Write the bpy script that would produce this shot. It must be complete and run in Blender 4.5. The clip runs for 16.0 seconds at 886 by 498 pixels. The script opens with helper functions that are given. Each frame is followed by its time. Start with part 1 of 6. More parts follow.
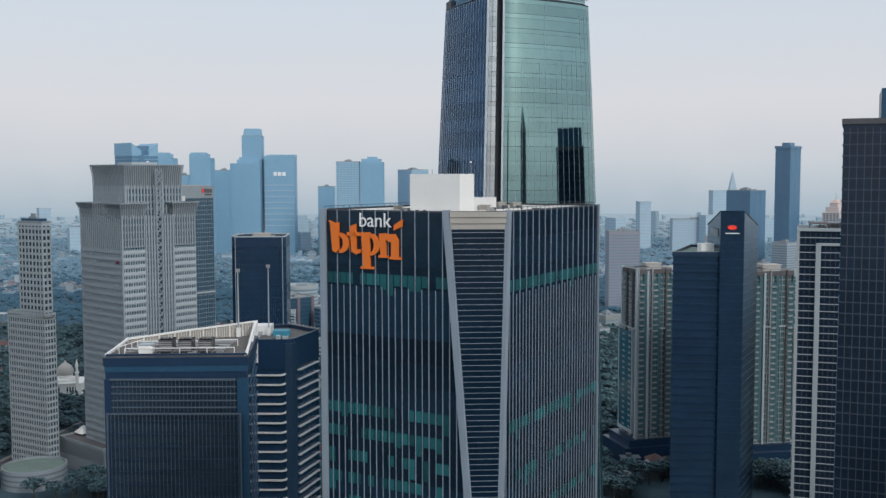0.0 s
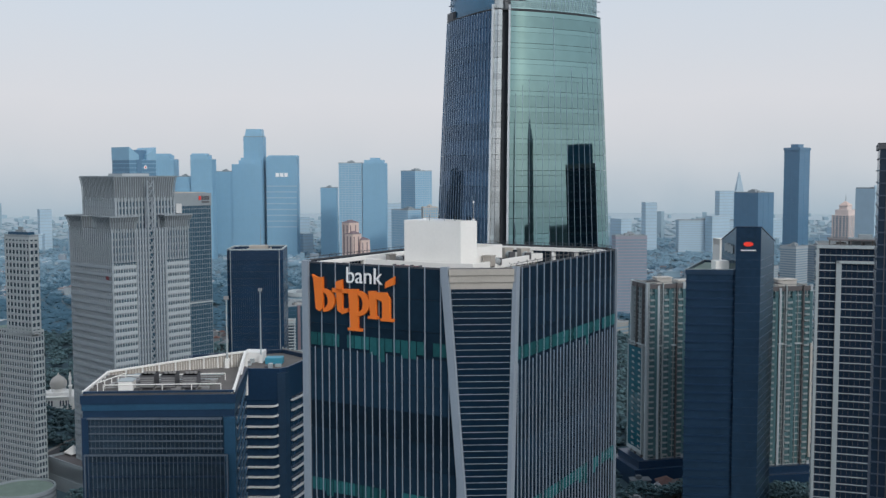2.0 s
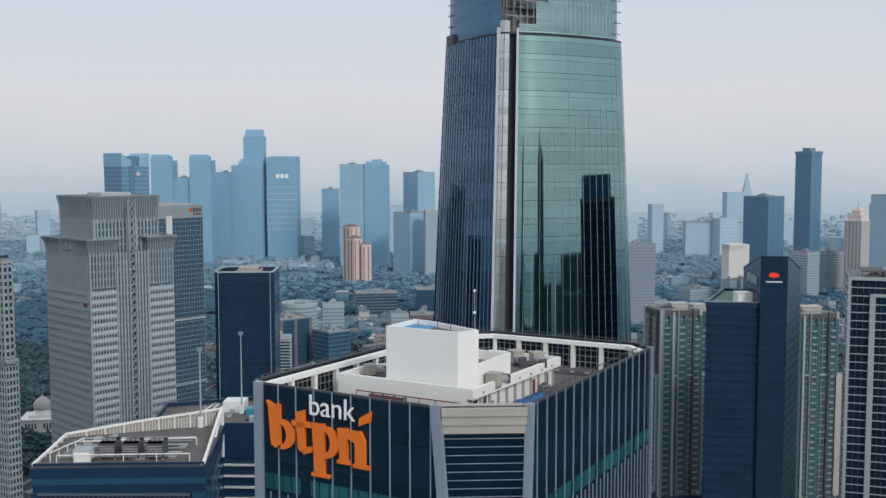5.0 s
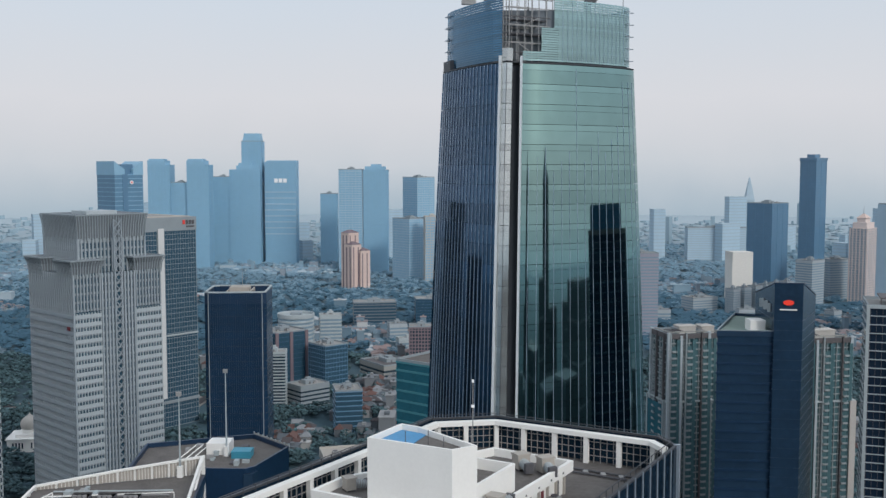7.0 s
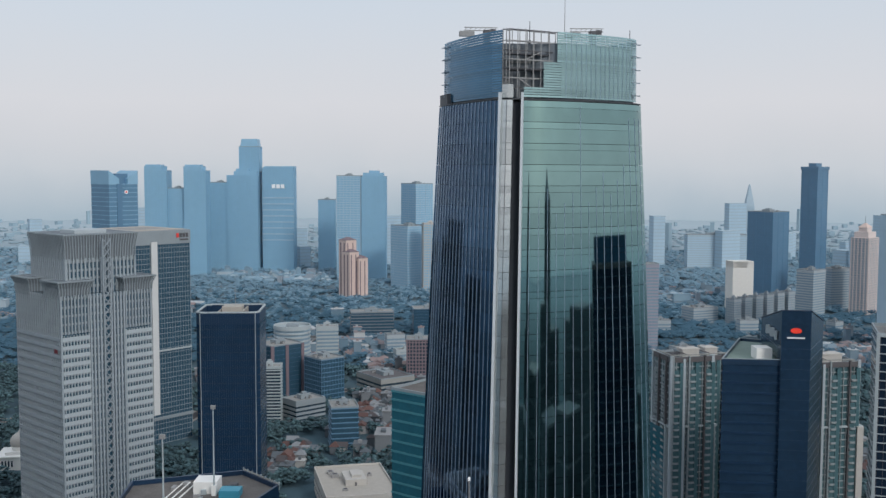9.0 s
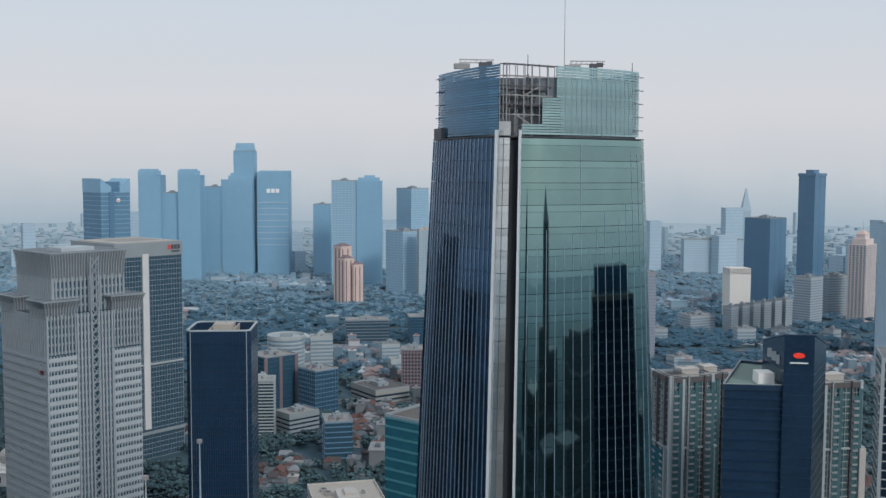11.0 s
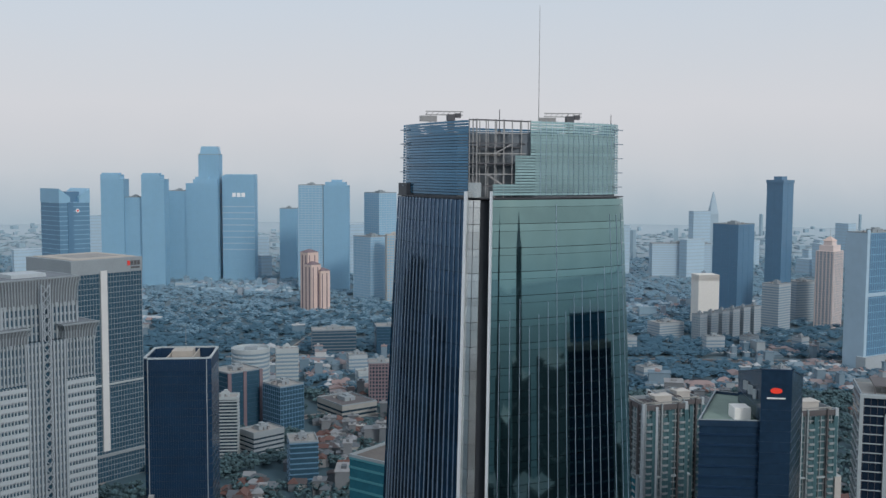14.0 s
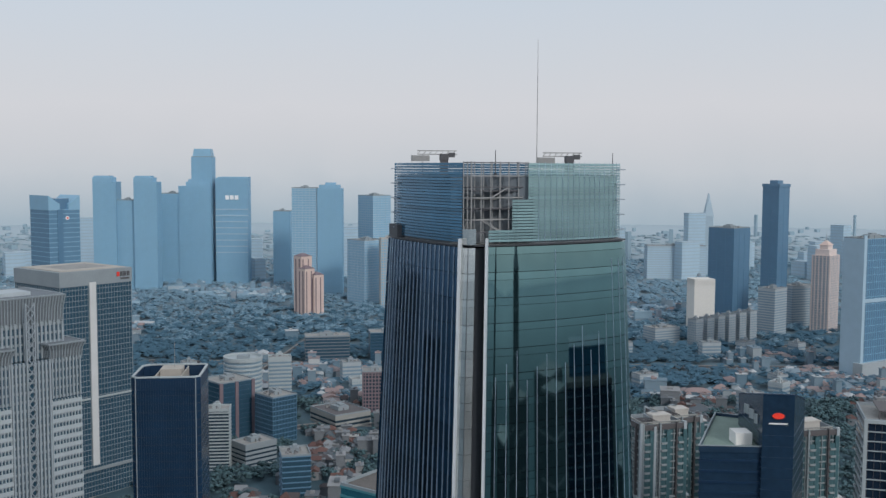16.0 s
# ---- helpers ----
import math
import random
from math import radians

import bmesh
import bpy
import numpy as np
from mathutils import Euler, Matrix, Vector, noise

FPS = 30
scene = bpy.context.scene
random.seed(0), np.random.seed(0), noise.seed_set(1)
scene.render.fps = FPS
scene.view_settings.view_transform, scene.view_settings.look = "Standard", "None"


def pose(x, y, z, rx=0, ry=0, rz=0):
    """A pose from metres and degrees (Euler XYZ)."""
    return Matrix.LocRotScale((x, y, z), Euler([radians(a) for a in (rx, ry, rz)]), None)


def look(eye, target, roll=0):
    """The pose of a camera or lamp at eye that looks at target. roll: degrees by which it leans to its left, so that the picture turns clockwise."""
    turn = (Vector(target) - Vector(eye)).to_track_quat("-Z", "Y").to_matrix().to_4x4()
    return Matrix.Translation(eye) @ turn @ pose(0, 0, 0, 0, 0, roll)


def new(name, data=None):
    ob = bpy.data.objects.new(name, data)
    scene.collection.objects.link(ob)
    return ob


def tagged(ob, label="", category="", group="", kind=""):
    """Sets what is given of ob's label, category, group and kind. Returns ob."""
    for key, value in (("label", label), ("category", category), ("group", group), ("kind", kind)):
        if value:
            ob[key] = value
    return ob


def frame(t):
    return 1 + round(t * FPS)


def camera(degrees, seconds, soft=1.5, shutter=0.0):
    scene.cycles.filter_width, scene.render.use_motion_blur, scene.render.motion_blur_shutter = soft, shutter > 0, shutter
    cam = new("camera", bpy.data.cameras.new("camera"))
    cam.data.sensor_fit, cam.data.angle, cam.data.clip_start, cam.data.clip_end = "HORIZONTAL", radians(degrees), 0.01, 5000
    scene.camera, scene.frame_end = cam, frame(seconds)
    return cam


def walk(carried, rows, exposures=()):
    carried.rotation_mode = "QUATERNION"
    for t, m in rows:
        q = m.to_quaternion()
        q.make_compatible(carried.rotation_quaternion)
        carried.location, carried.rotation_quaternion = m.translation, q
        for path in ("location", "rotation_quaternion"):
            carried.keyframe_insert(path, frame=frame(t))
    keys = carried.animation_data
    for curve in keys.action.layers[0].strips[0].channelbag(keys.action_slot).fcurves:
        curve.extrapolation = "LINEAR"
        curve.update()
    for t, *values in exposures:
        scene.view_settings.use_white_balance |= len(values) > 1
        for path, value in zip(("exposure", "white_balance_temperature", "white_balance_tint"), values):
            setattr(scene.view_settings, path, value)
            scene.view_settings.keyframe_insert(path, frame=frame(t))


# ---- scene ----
cam = camera(47.3, 16.0, soft=1.45)
METRES, EYE, TILT, LEAN, TURN = 140.0, 164.0, 0.0, 0.0, 0.0
ROWS = [
    (0.0, 0.0, 0.0, 0.0, -0.01, -4.15, 0.09),
    (0.5, 0.0016, 0.0364, 0.0136, 0.06, -4.22, 0.18),
    (1.0, 0.0032, 0.0745, 0.0272, 0.12, -4.27, 0.18),
    (1.5, 0.0047, 0.1138, 0.0407, 0.17, -4.28, 0.14),
    (2.0, 0.006, 0.1532, 0.0543, 0.22, -4.31, 0.13),
    (2.5, 0.0075, 0.1947, 0.068, 0.26, -4.35, 0.14),
    (3.0, 0.009, 0.2372, 0.0818, 0.31, -4.43, 0.14),
    (3.5, 0.0105, 0.2779, 0.0957, 0.34, -4.46, 0.13),
    (4.0, 0.0119, 0.32, 0.1099, 0.38, -4.53, 0.1),
    (6.5, 0.0189, 0.5162, 0.1834, 0.46, -4.57, 0.01),
    (7.0, 0.0197, 0.5484, 0.1982, 0.45, -4.54, -0.02),
    (7.5, 0.0206, 0.5759, 0.2124, 0.44, -4.51, -0.06),
    (8.0, 0.022, 0.5989, 0.2264, 0.43, -4.48, -0.11),
    (8.5, 0.0223, 0.6187, 0.2401, 0.4, -4.44, -0.13),
    (9.0, 0.023, 0.6372, 0.2537, 0.39, -4.41, -0.18),
    (11.5, 0.0257, 0.7253, 0.3192, -0.02, -4.36, -0.27),
    (12.0, 0.0263, 0.7441, 0.3325, -0.34, -4.38, -0.29),
    (12.5, 0.0268, 0.7614, 0.3457, -0.9, -4.39, -0.3),
    (13.0, 0.0274, 0.7791, 0.3591, -1.35, -4.41, -0.3),
    (13.5, 0.0279, 0.7971, 0.3724, -1.58, -4.43, -0.3),
    (14.0, 0.0288, 0.8154, 0.3858, -1.63, -4.45, -0.31),
    (14.5, 0.0292, 0.8329, 0.3988, -1.73, -4.46, -0.3),
    (15.0, 0.0301, 0.8504, 0.4123, -1.82, -4.47, -0.29),
    (15.5, 0.0311, 0.8686, 0.4258, -1.89, -4.5, -0.29),
    (16.0, 0.0326, 0.8869, 0.4392, -1.94, -4.53, -0.29),
]
walk(cam, [(t, pose(0, 0, EYE, TILT, LEAN, TURN) @ pose(METRES * x, METRES * y, METRES * z, 90 + pitch, roll, yaw)) for t, x, y, z, yaw, pitch, roll in ROWS],
     [(0.0, 0.0, 6250.0, 9.0), (6.0, 0.0, 6250.0, 9.0), (12.0, -0.07, 6250.0, 9.0), (16.0, -0.1, 6250.0, 9.0)])

# ---- light ----
SUN_AZ, SUN_EL = 146.0, 30.0   # compass-like angle from +y towards +x, and height
world = bpy.data.worlds.new("hazy_daylight")
scene.world = world
world.use_nodes = True
wn = world.node_tree.nodes
sky = wn.new("ShaderNodeTexSky")
sky.sky_type, sky.sun_disc = "NISHITA", False
sky.sun_elevation, sky.sun_rotation = radians(SUN_EL), radians(SUN_AZ)
sky.air_density, sky.dust_density, sky.ozone_density = 1.0, 4.0, 2.5
veil = wn.new("ShaderNodeMixRGB")
veil.blend_type = "MIX"
veil.inputs[0].default_value = 0.8
veil.inputs[2].default_value = (7.3, 7.75, 8.3, 1)
world.node_tree.links.new(sky.outputs[0], veil.inputs[1])
world.node_tree.links.new(veil.outputs[0], wn["Background"].inputs[0])
wn["Background"].inputs[1].default_value = 0.1
sun = new("sun", bpy.data.lights.new("sun", "SUN"))
sun.data.energy, sun.data.angle, sun.data.color = 1.25, radians(12), (1.0, 0.95, 0.89)
_az, _el = radians(SUN_AZ), radians(SUN_EL)
sun.matrix_world = look((500 * math.sin(_az) * math.cos(_el), 500 * math.cos(_az) * math.cos(_el), 500 * math.sin(_el)), (0, 0, 0))
scene.view_settings.exposure = 0.0

# ---- materials ----
def mat(name, base, rough=0.6, metal=0.0, vary=0.12, scale=0.3, fine=3.0, bump=0.0, spec=0.5, ior=1.45, per="none", sheen=0.0, tint=None):
    """A procedural surface: base colour broken up at two scales, and by piece when per is 'object' or 'island'."""
    m = bpy.data.materials.new(name)
    m.use_nodes = True
    nt = m.node_tree
    n, l = nt.nodes, nt.links
    b = n["Principled BSDF"]
    b.inputs["Roughness"].default_value = rough
    b.inputs["Metallic"].default_value = metal
    b.inputs["IOR"].default_value = ior
    b.inputs["Specular IOR Level"].default_value = spec
    if sheen:
        b.inputs["Sheen Weight"].default_value = sheen
        b.inputs["Sheen Roughness"].default_value = 0.5
        b.inputs["Sheen Tint"].default_value = (0.55, 0.75, 0.9, 1)
    co = n.new("ShaderNodeTexCoord")
    big, small = n.new("ShaderNodeTexNoise"), n.new("ShaderNodeTexNoise")
    big.inputs["Scale"].default_value, small.inputs["Scale"].default_value = scale, fine
    big.inputs["Detail"].default_value, small.inputs["Detail"].default_value = 4, 5
    for t in (big, small):
        l.new(co.outputs["Object"], t.inputs["Vector"])
    add = n.new("ShaderNodeMath")
    add.operation = "ADD"
    l.new(big.outputs["Fac"], add.inputs[0])
    l.new(small.outputs["Fac"], add.inputs[1])
    last = add.outputs[0]
    if per != "none":
        info = n.new("ShaderNodeObjectInfo" if per == "object" else "ShaderNodeNewGeometry")
        more = n.new("ShaderNodeMath")
        more.operation = "MULTIPLY_ADD"
        more.inputs[1].default_value = 1.1
        l.new(info.outputs["Random" if per == "object" else "Random Per Island"], more.inputs[0])
        l.new(last, more.inputs[2])
        less = n.new("ShaderNodeMath")
        less.operation = "SUBTRACT"
        less.inputs[1].default_value = 0.55
        l.new(more.outputs[0], less.inputs[0])
        last = less.outputs[0]
    span = n.new("ShaderNodeMapRange")
    span.inputs["From Min"].default_value, span.inputs["From Max"].default_value = 0.4, 1.6
    l.new(last, span.inputs["Value"])
    mix = n.new("ShaderNodeMixRGB")
    mix.inputs[1].default_value = (*[c * (1 - vary) for c in base], 1)
    mix.inputs[2].default_value = (*[min(1, c * (1 + vary)) for c in (tint or base)], 1)
    l.new(span.outputs[0], mix.inputs[0])
    l.new(mix.outputs[0], b.inputs["Base Color"])
    if bump:
        bp = n.new("ShaderNodeBump")
        bp.inputs["Strength"].default_value = bump
        bp.inputs["Distance"].default_value = 0.05
        l.new(small.outputs["Fac"], bp.inputs["Height"])
        l.new(bp.outputs[0], b.inputs["Normal"])
    return m


def ramp_mat(name, stops, per="island", rough=0.8, fine=0.8, vary=0.15):
    """Pieces that take one of several paints by chance."""
    m = mat(name, (0.5, 0.5, 0.5), rough, fine=fine)
    nt = m.node_tree
    n, l = nt.nodes, nt.links
    info = n.new("ShaderNodeObjectInfo" if per == "object" else "ShaderNodeNewGeometry")
    ramp = n.new("ShaderNodeValToRGB")
    ramp.color_ramp.interpolation = "CONSTANT"
    while len(ramp.color_ramp.elements) < len(stops):
        ramp.color_ramp.elements.new(0.5)
    for e, (p, c) in zip(ramp.color_ramp.elements, stops):
        e.position, e.color = p, (*c, 1)
    l.new(info.outputs["Random" if per == "object" else "Random Per Island"], ramp.inputs[0])
    old = next(x for x in n if x.type == "MIX_RGB")
    old.inputs[1].default_value = (1 - vary, 1 - vary, 1 - vary, 1)
    old.inputs[2].default_value = (1, 1, 1, 1)
    mul = n.new("ShaderNodeMixRGB")
    mul.blend_type = "MULTIPLY"
    mul.inputs[0].default_value = 1
    l.new(ramp.outputs[0], mul.inputs[1])
    l.new(old.outputs[0], mul.inputs[2])
    l.new(mul.outputs[0], n["Principled BSDF"].inputs["Base Color"])
    return m


M = {
    "bank_glass": mat("dark_tinted_glass", (0.0085, 0.023, 0.042), 0.06, vary=0.5, scale=0.12, fine=0.6, spec=0.35, ior=1.5, per="object"),
    "teal_glass": mat("teal_glass", (0.02, 0.1, 0.11), 0.12, vary=0.45, scale=0.2, fine=0.9, per="object"),
    "silver": mat("silver_aluminium", (0.34, 0.39, 0.45), 0.45, metal=0.3, vary=0.1, scale=0.2),
    "dark_metal": mat("dark_metal", (0.05, 0.055, 0.065), 0.5, vary=0.2),
    "core": mat("dark_core", (0.022, 0.028, 0.037), 0.7, vary=0.3),
    "white_paint": mat("white_paint", (0.86, 0.85, 0.82), 0.7, vary=0.05, scale=0.25, fine=2.5, bump=0.1),
    "cornice": mat("beige_stone", (0.42, 0.39, 0.35), 0.75, vary=0.15, scale=0.4, fine=4, bump=0.2),
    "deck": mat("roof_deck", (0.135, 0.125, 0.118), 0.9, vary=0.4, scale=0.2, fine=1.6, bump=0.2),
    "grey_deck": mat("grey_roof_deck", (0.3, 0.3, 0.29), 0.9, vary=0.3, scale=0.15, fine=1.5),
    "green_deck": mat("green_roof_deck", (0.2, 0.27, 0.24), 0.85, vary=0.25, scale=0.15, fine=1.5),
    "pool": mat("blue_waterproofing", (0.05, 0.28, 0.55), 0.4, vary=0.2),
    "tarp": mat("blue_tarpaulin", (0.03, 0.13, 0.33), 0.45, vary=0.3, scale=0.5, fine=3, bump=0.3),
    "orange": mat("orange_sign", (0.88, 0.2, 0.022), 0.45, vary=0.05),
    "white_sign": mat("white_sign", (0.92, 0.92, 0.92), 0.45, vary=0.03),
    "red_sign": mat("red_sign", (0.75, 0.06, 0.05), 0.5, vary=0.05),
    "machine": mat("machine_grey", (0.3, 0.3, 0.3), 0.6, vary=0.25, scale=0.6),
    "machine_dark": mat("machine_dark", (0.09, 0.09, 0.1), 0.6, vary=0.3, scale=0.6),
    "blue_tank": mat("blue_tank", (0.06, 0.3, 0.42), 0.5, vary=0.15),
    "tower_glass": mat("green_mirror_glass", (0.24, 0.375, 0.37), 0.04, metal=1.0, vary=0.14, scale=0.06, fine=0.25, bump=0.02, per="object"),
    # blue-tinted glass, its colour darkened further for the dark city it mirrors
    "tower_glass_l": mat("darkened_blue_mirror_glass", (0.05, 0.1, 0.17), 0.05, metal=1.0, vary=0.25, scale=0.06, fine=0.25, bump=0.02, per="object"),
    "strip": mat("pale_panel_glass", (0.52, 0.55, 0.55), 0.1, metal=0.75, vary=0.2, scale=0.2, per="object"),
    "crown": mat("crown_louvre_glass", (0.31, 0.46, 0.47), 0.15, metal=0.6, vary=0.22, scale=0.15, fine=0.8, per="object"),
    "crown_blue": mat("blue_louvre_glass", (0.07, 0.19, 0.31), 0.15, metal=0.5, vary=0.25, scale=0.2, ior=1.6, per="object"),
    "concrete": mat("grey_concrete", (0.27, 0.31, 0.335), 0.8, vary=0.14, scale=0.08, fine=1.2, bump=0.1),
    "concrete_dark": mat("dark_grey_concrete", (0.16, 0.185, 0.21), 0.8, vary=0.15, scale=0.08, fine=1.2),
    "pale_panel": mat("pale_panel", (0.4, 0.45, 0.47), 0.7, vary=0.1, scale=0.08, fine=1.2),
    "beige": mat("beige_render", (0.31, 0.315, 0.3), 0.8, vary=0.18, scale=0.1, fine=1.2),
    "pink": mat("pink_render", (0.65, 0.51, 0.455), 0.8, vary=0.12, scale=0.05, fine=0.8),
    "cream": mat("cream_render", (0.5, 0.48, 0.45), 0.8, vary=0.12, scale=0.05, fine=0.8),
    "brown": mat("brown_cladding", (0.115, 0.108, 0.112), 0.75, vary=0.15, scale=0.1),
    "brick_pink": mat("brick_pink_cladding", (0.2, 0.155, 0.175), 0.75, vary=0.15, scale=0.1),
    "window": mat("dark_window", (0.03, 0.055, 0.08), 0.15, vary=0.4, scale=0.3, fine=1.0, ior=1.5),
    "blue_window": mat("blue_window", (0.04, 0.09, 0.135), 0.12, vary=0.3, scale=0.2, fine=0.7, ior=1.55),
    "green_window": mat("green_window", (0.085, 0.165, 0.185), 0.15, vary=0.35, scale=0.25, fine=0.8, ior=1.6),
    "navy_glass": mat("navy_glass", (0.015, 0.04, 0.083), 0.16, vary=0.45, scale=0.12, fine=0.8, ior=1.5),
    "navy_panel": mat("navy_panel", (0.012, 0.036, 0.08), 0.35, vary=0.25, scale=0.1, fine=0.8),
    "blue_panel": mat("blue_panel", (0.022, 0.075, 0.14), 0.35, vary=0.2, scale=0.1, fine=0.8),
    "teal_facade": mat("teal_facade_glass", (0.02, 0.115, 0.16), 0.12, vary=0.3, scale=0.2, fine=0.8, ior=1.6),
    # haze is mixed into these far-tower colours: paler, bluer, low in contrast
    "far_glass": mat("hazed_blue_glass", (0.22, 0.415, 0.565), 0.45, vary=0.1, scale=0.02, fine=0.1, ior=1.8),
    "far_frame": mat("hazed_cladding", (0.26, 0.45, 0.6), 0.6, vary=0.1, scale=0.02, fine=0.1),
    "far_frame_l": mat("light_hazed_cladding", (0.4, 0.535, 0.635), 0.6, vary=0.1, scale=0.02, fine=0.1),
    "far_blue": mat("hazed_deep_blue_glass", (0.09, 0.2, 0.32), 0.3, vary=0.15, scale=0.02, fine=0.1, ior=1.7),
    # ground tone is already tinted blue to hold haze
    "ground": mat("city_ground", (0.062, 0.108, 0.135), 0.95, vary=0.15, scale=0.01, fine=0.08, tint=(0.075, 0.12, 0.145), spec=0.1),
    "asphalt": mat("asphalt", (0.06, 0.06, 0.065), 0.9, vary=0.2, scale=0.05, fine=0.6),
    "pavement": mat("pavement", (0.25, 0.24, 0.23), 0.9, vary=0.2, scale=0.1, fine=1),
    "bark": mat("bark", (0.09, 0.07, 0.05), 0.9, vary=0.3, scale=1, fine=6),
    # leaf green is pushed towards blue to carry some haze
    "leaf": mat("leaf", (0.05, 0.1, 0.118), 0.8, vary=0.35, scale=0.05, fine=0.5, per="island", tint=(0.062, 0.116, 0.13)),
    "house_wall": ramp_mat("house_wall", [(0, (0.2, 0.22, 0.24)), (0.4, (0.15, 0.17, 0.19)), (0.65, (0.29, 0.3, 0.31)), (0.85, (0.12, 0.14, 0.16)), (0.95, (0.45, 0.45, 0.44))]),
    "house_roof": ramp_mat("house_roof", [(0, (0.12, 0.068, 0.062)), (0.3, (0.09, 0.08, 0.085)), (0.5, (0.15, 0.085, 0.075)), (0.66, (0.11, 0.13, 0.15)), (0.88, (0.26, 0.28, 0.3))]),
    "house_wall_o": ramp_mat("house_wall_single", [(0, (0.2, 0.22, 0.24)), (0.4, (0.15, 0.17, 0.19)), (0.65, (0.29, 0.3, 0.31)), (0.85, (0.12, 0.14, 0.16)), (0.95, (0.45, 0.45, 0.44))], "object"),
    "house_roof_o": ramp_mat("house_roof_single", [(0, (0.12, 0.068, 0.062)), (0.3, (0.09, 0.08, 0.085)), (0.5, (0.15, 0.085, 0.075)), (0.66, (0.11, 0.13, 0.15)), (0.88, (0.26, 0.28, 0.3))], "object"),
    # farther belts: haze painted into leaf, wall and roof colours, paler with distance
    "hazed_leaf": mat("hazed_leaf", (0.088, 0.175, 0.243), 0.95, vary=0.07, scale=0.02, fine=0.07, per="island", spec=0.1),
    "hazed_wall": ramp_mat("hazed_house_wall", [(0, (0.2, 0.28, 0.34)), (0.45, (0.15, 0.235, 0.3)), (0.72, (0.35, 0.4, 0.43)), (0.92, (0.52, 0.54, 0.55))], vary=0.1),
    "hazed_roof": ramp_mat("hazed_house_roof", [(0, (0.16, 0.235, 0.29)), (0.2, (0.25, 0.215, 0.22)), (0.42, (0.2, 0.27, 0.32)), (0.6, (0.31, 0.24, 0.235)), (0.82, (0.45, 0.48, 0.5))], vary=0.1),
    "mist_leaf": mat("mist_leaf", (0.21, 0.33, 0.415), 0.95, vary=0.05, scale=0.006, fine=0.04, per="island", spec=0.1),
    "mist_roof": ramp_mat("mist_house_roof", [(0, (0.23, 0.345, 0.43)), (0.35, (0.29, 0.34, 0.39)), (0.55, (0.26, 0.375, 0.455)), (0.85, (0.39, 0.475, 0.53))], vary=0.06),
    "horizon_haze": mat("horizon_haze_tone", (0.3, 0.4, 0.465), 0.95, vary=0.04, scale=0.004, fine=0.03, per="island", spec=0.1),
    # window, cladding and cream tones lifted and blued to carry painted haze
    "far_window": mat("hazed_pale_window", (0.2, 0.29, 0.36), 0.4, vary=0.15, scale=0.05, fine=0.3),
    "far_deep": mat("hazed_deep_blue_cladding", (0.12, 0.24, 0.36), 0.5, vary=0.12, scale=0.02, fine=0.1),
    "far_cream": mat("hazed_cream_render", (0.39, 0.435, 0.465), 0.8, vary=0.08, scale=0.05, fine=0.4),
    "far_mist": mat("palest_hazed_cladding", (0.38, 0.48, 0.55), 0.7, vary=0.05, scale=0.02, fine=0.1),
    "rib_grey": mat("ribbed_pale_concrete", (0.32, 0.365, 0.4), 0.8, vary=0.14, scale=0.08, fine=1.2, bump=0.1),
    "facet_glass": mat("navy_facet_glass", (0.005, 0.016, 0.032), 0.1, vary=0.4, scale=0.15, fine=0.7, spec=0.2),
    # black glass and panel raised in colour for the haze over them
    "black_glass": mat("black_blue_glass", (0.02, 0.045, 0.084), 0.18, vary=0.4, scale=0.06, fine=0.5, ior=1.5),
    "black_panel": mat("black_blue_panel", (0.021, 0.047, 0.088), 0.3, vary=0.25, scale=0.1, fine=0.8),
    "steel_fin": mat("blue_steel_fin", (0.34, 0.43, 0.54), 0.4, metal=0.3, vary=0.12, scale=0.2),
    "bright_metal": mat("bright_metal", (0.68, 0.71, 0.74), 0.4, metal=0.2, vary=0.08, scale=0.2),
    "white_frame": mat("white_frame_paint", (0.62, 0.63, 0.63), 0.65, vary=0.1, scale=0.1, fine=1.0),
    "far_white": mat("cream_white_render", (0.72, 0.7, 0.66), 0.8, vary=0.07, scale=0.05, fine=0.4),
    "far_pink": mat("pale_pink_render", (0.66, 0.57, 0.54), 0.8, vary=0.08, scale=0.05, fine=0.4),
    "office_glass": mat("blue_grey_glass", (0.028, 0.05, 0.078), 0.16, vary=0.5, scale=0.08, fine=0.5, ior=1.6),
    "slate_glass": mat("slate_glass", (0.016, 0.03, 0.054), 0.15, vary=0.5, scale=0.06, fine=0.4, spec=0.35),
    "mirror_wall": mat("blue_grey_wall", (0.055, 0.08, 0.095), 0.6, vary=0.3, scale=0.03, fine=0.3),
    "slate_line": mat("slate_ledge", (0.042, 0.064, 0.1), 0.5, vary=0.25, scale=0.1),
    "apt_frame": mat("greige_render", (0.3, 0.34, 0.355), 0.8, vary=0.2, scale=0.08, fine=0.8),
    "mauve": mat("mauve_render", (0.31, 0.31, 0.37), 0.8, vary=0.1, scale=0.05, fine=0.4),
    "teal_band": mat("teal_band", (0.07, 0.24, 0.28), 0.3, vary=0.15, scale=0.1),
    "rib_light": mat("pale_ribbed_panel", (0.41, 0.46, 0.49), 0.75, vary=0.12, scale=0.08, fine=1.2),
    "maroon": mat("maroon_paint", (0.16, 0.03, 0.04), 0.5, vary=0.15),
    "dim_fin": mat("dim_fin", (0.1, 0.13, 0.17), 0.5, vary=0.15),
}

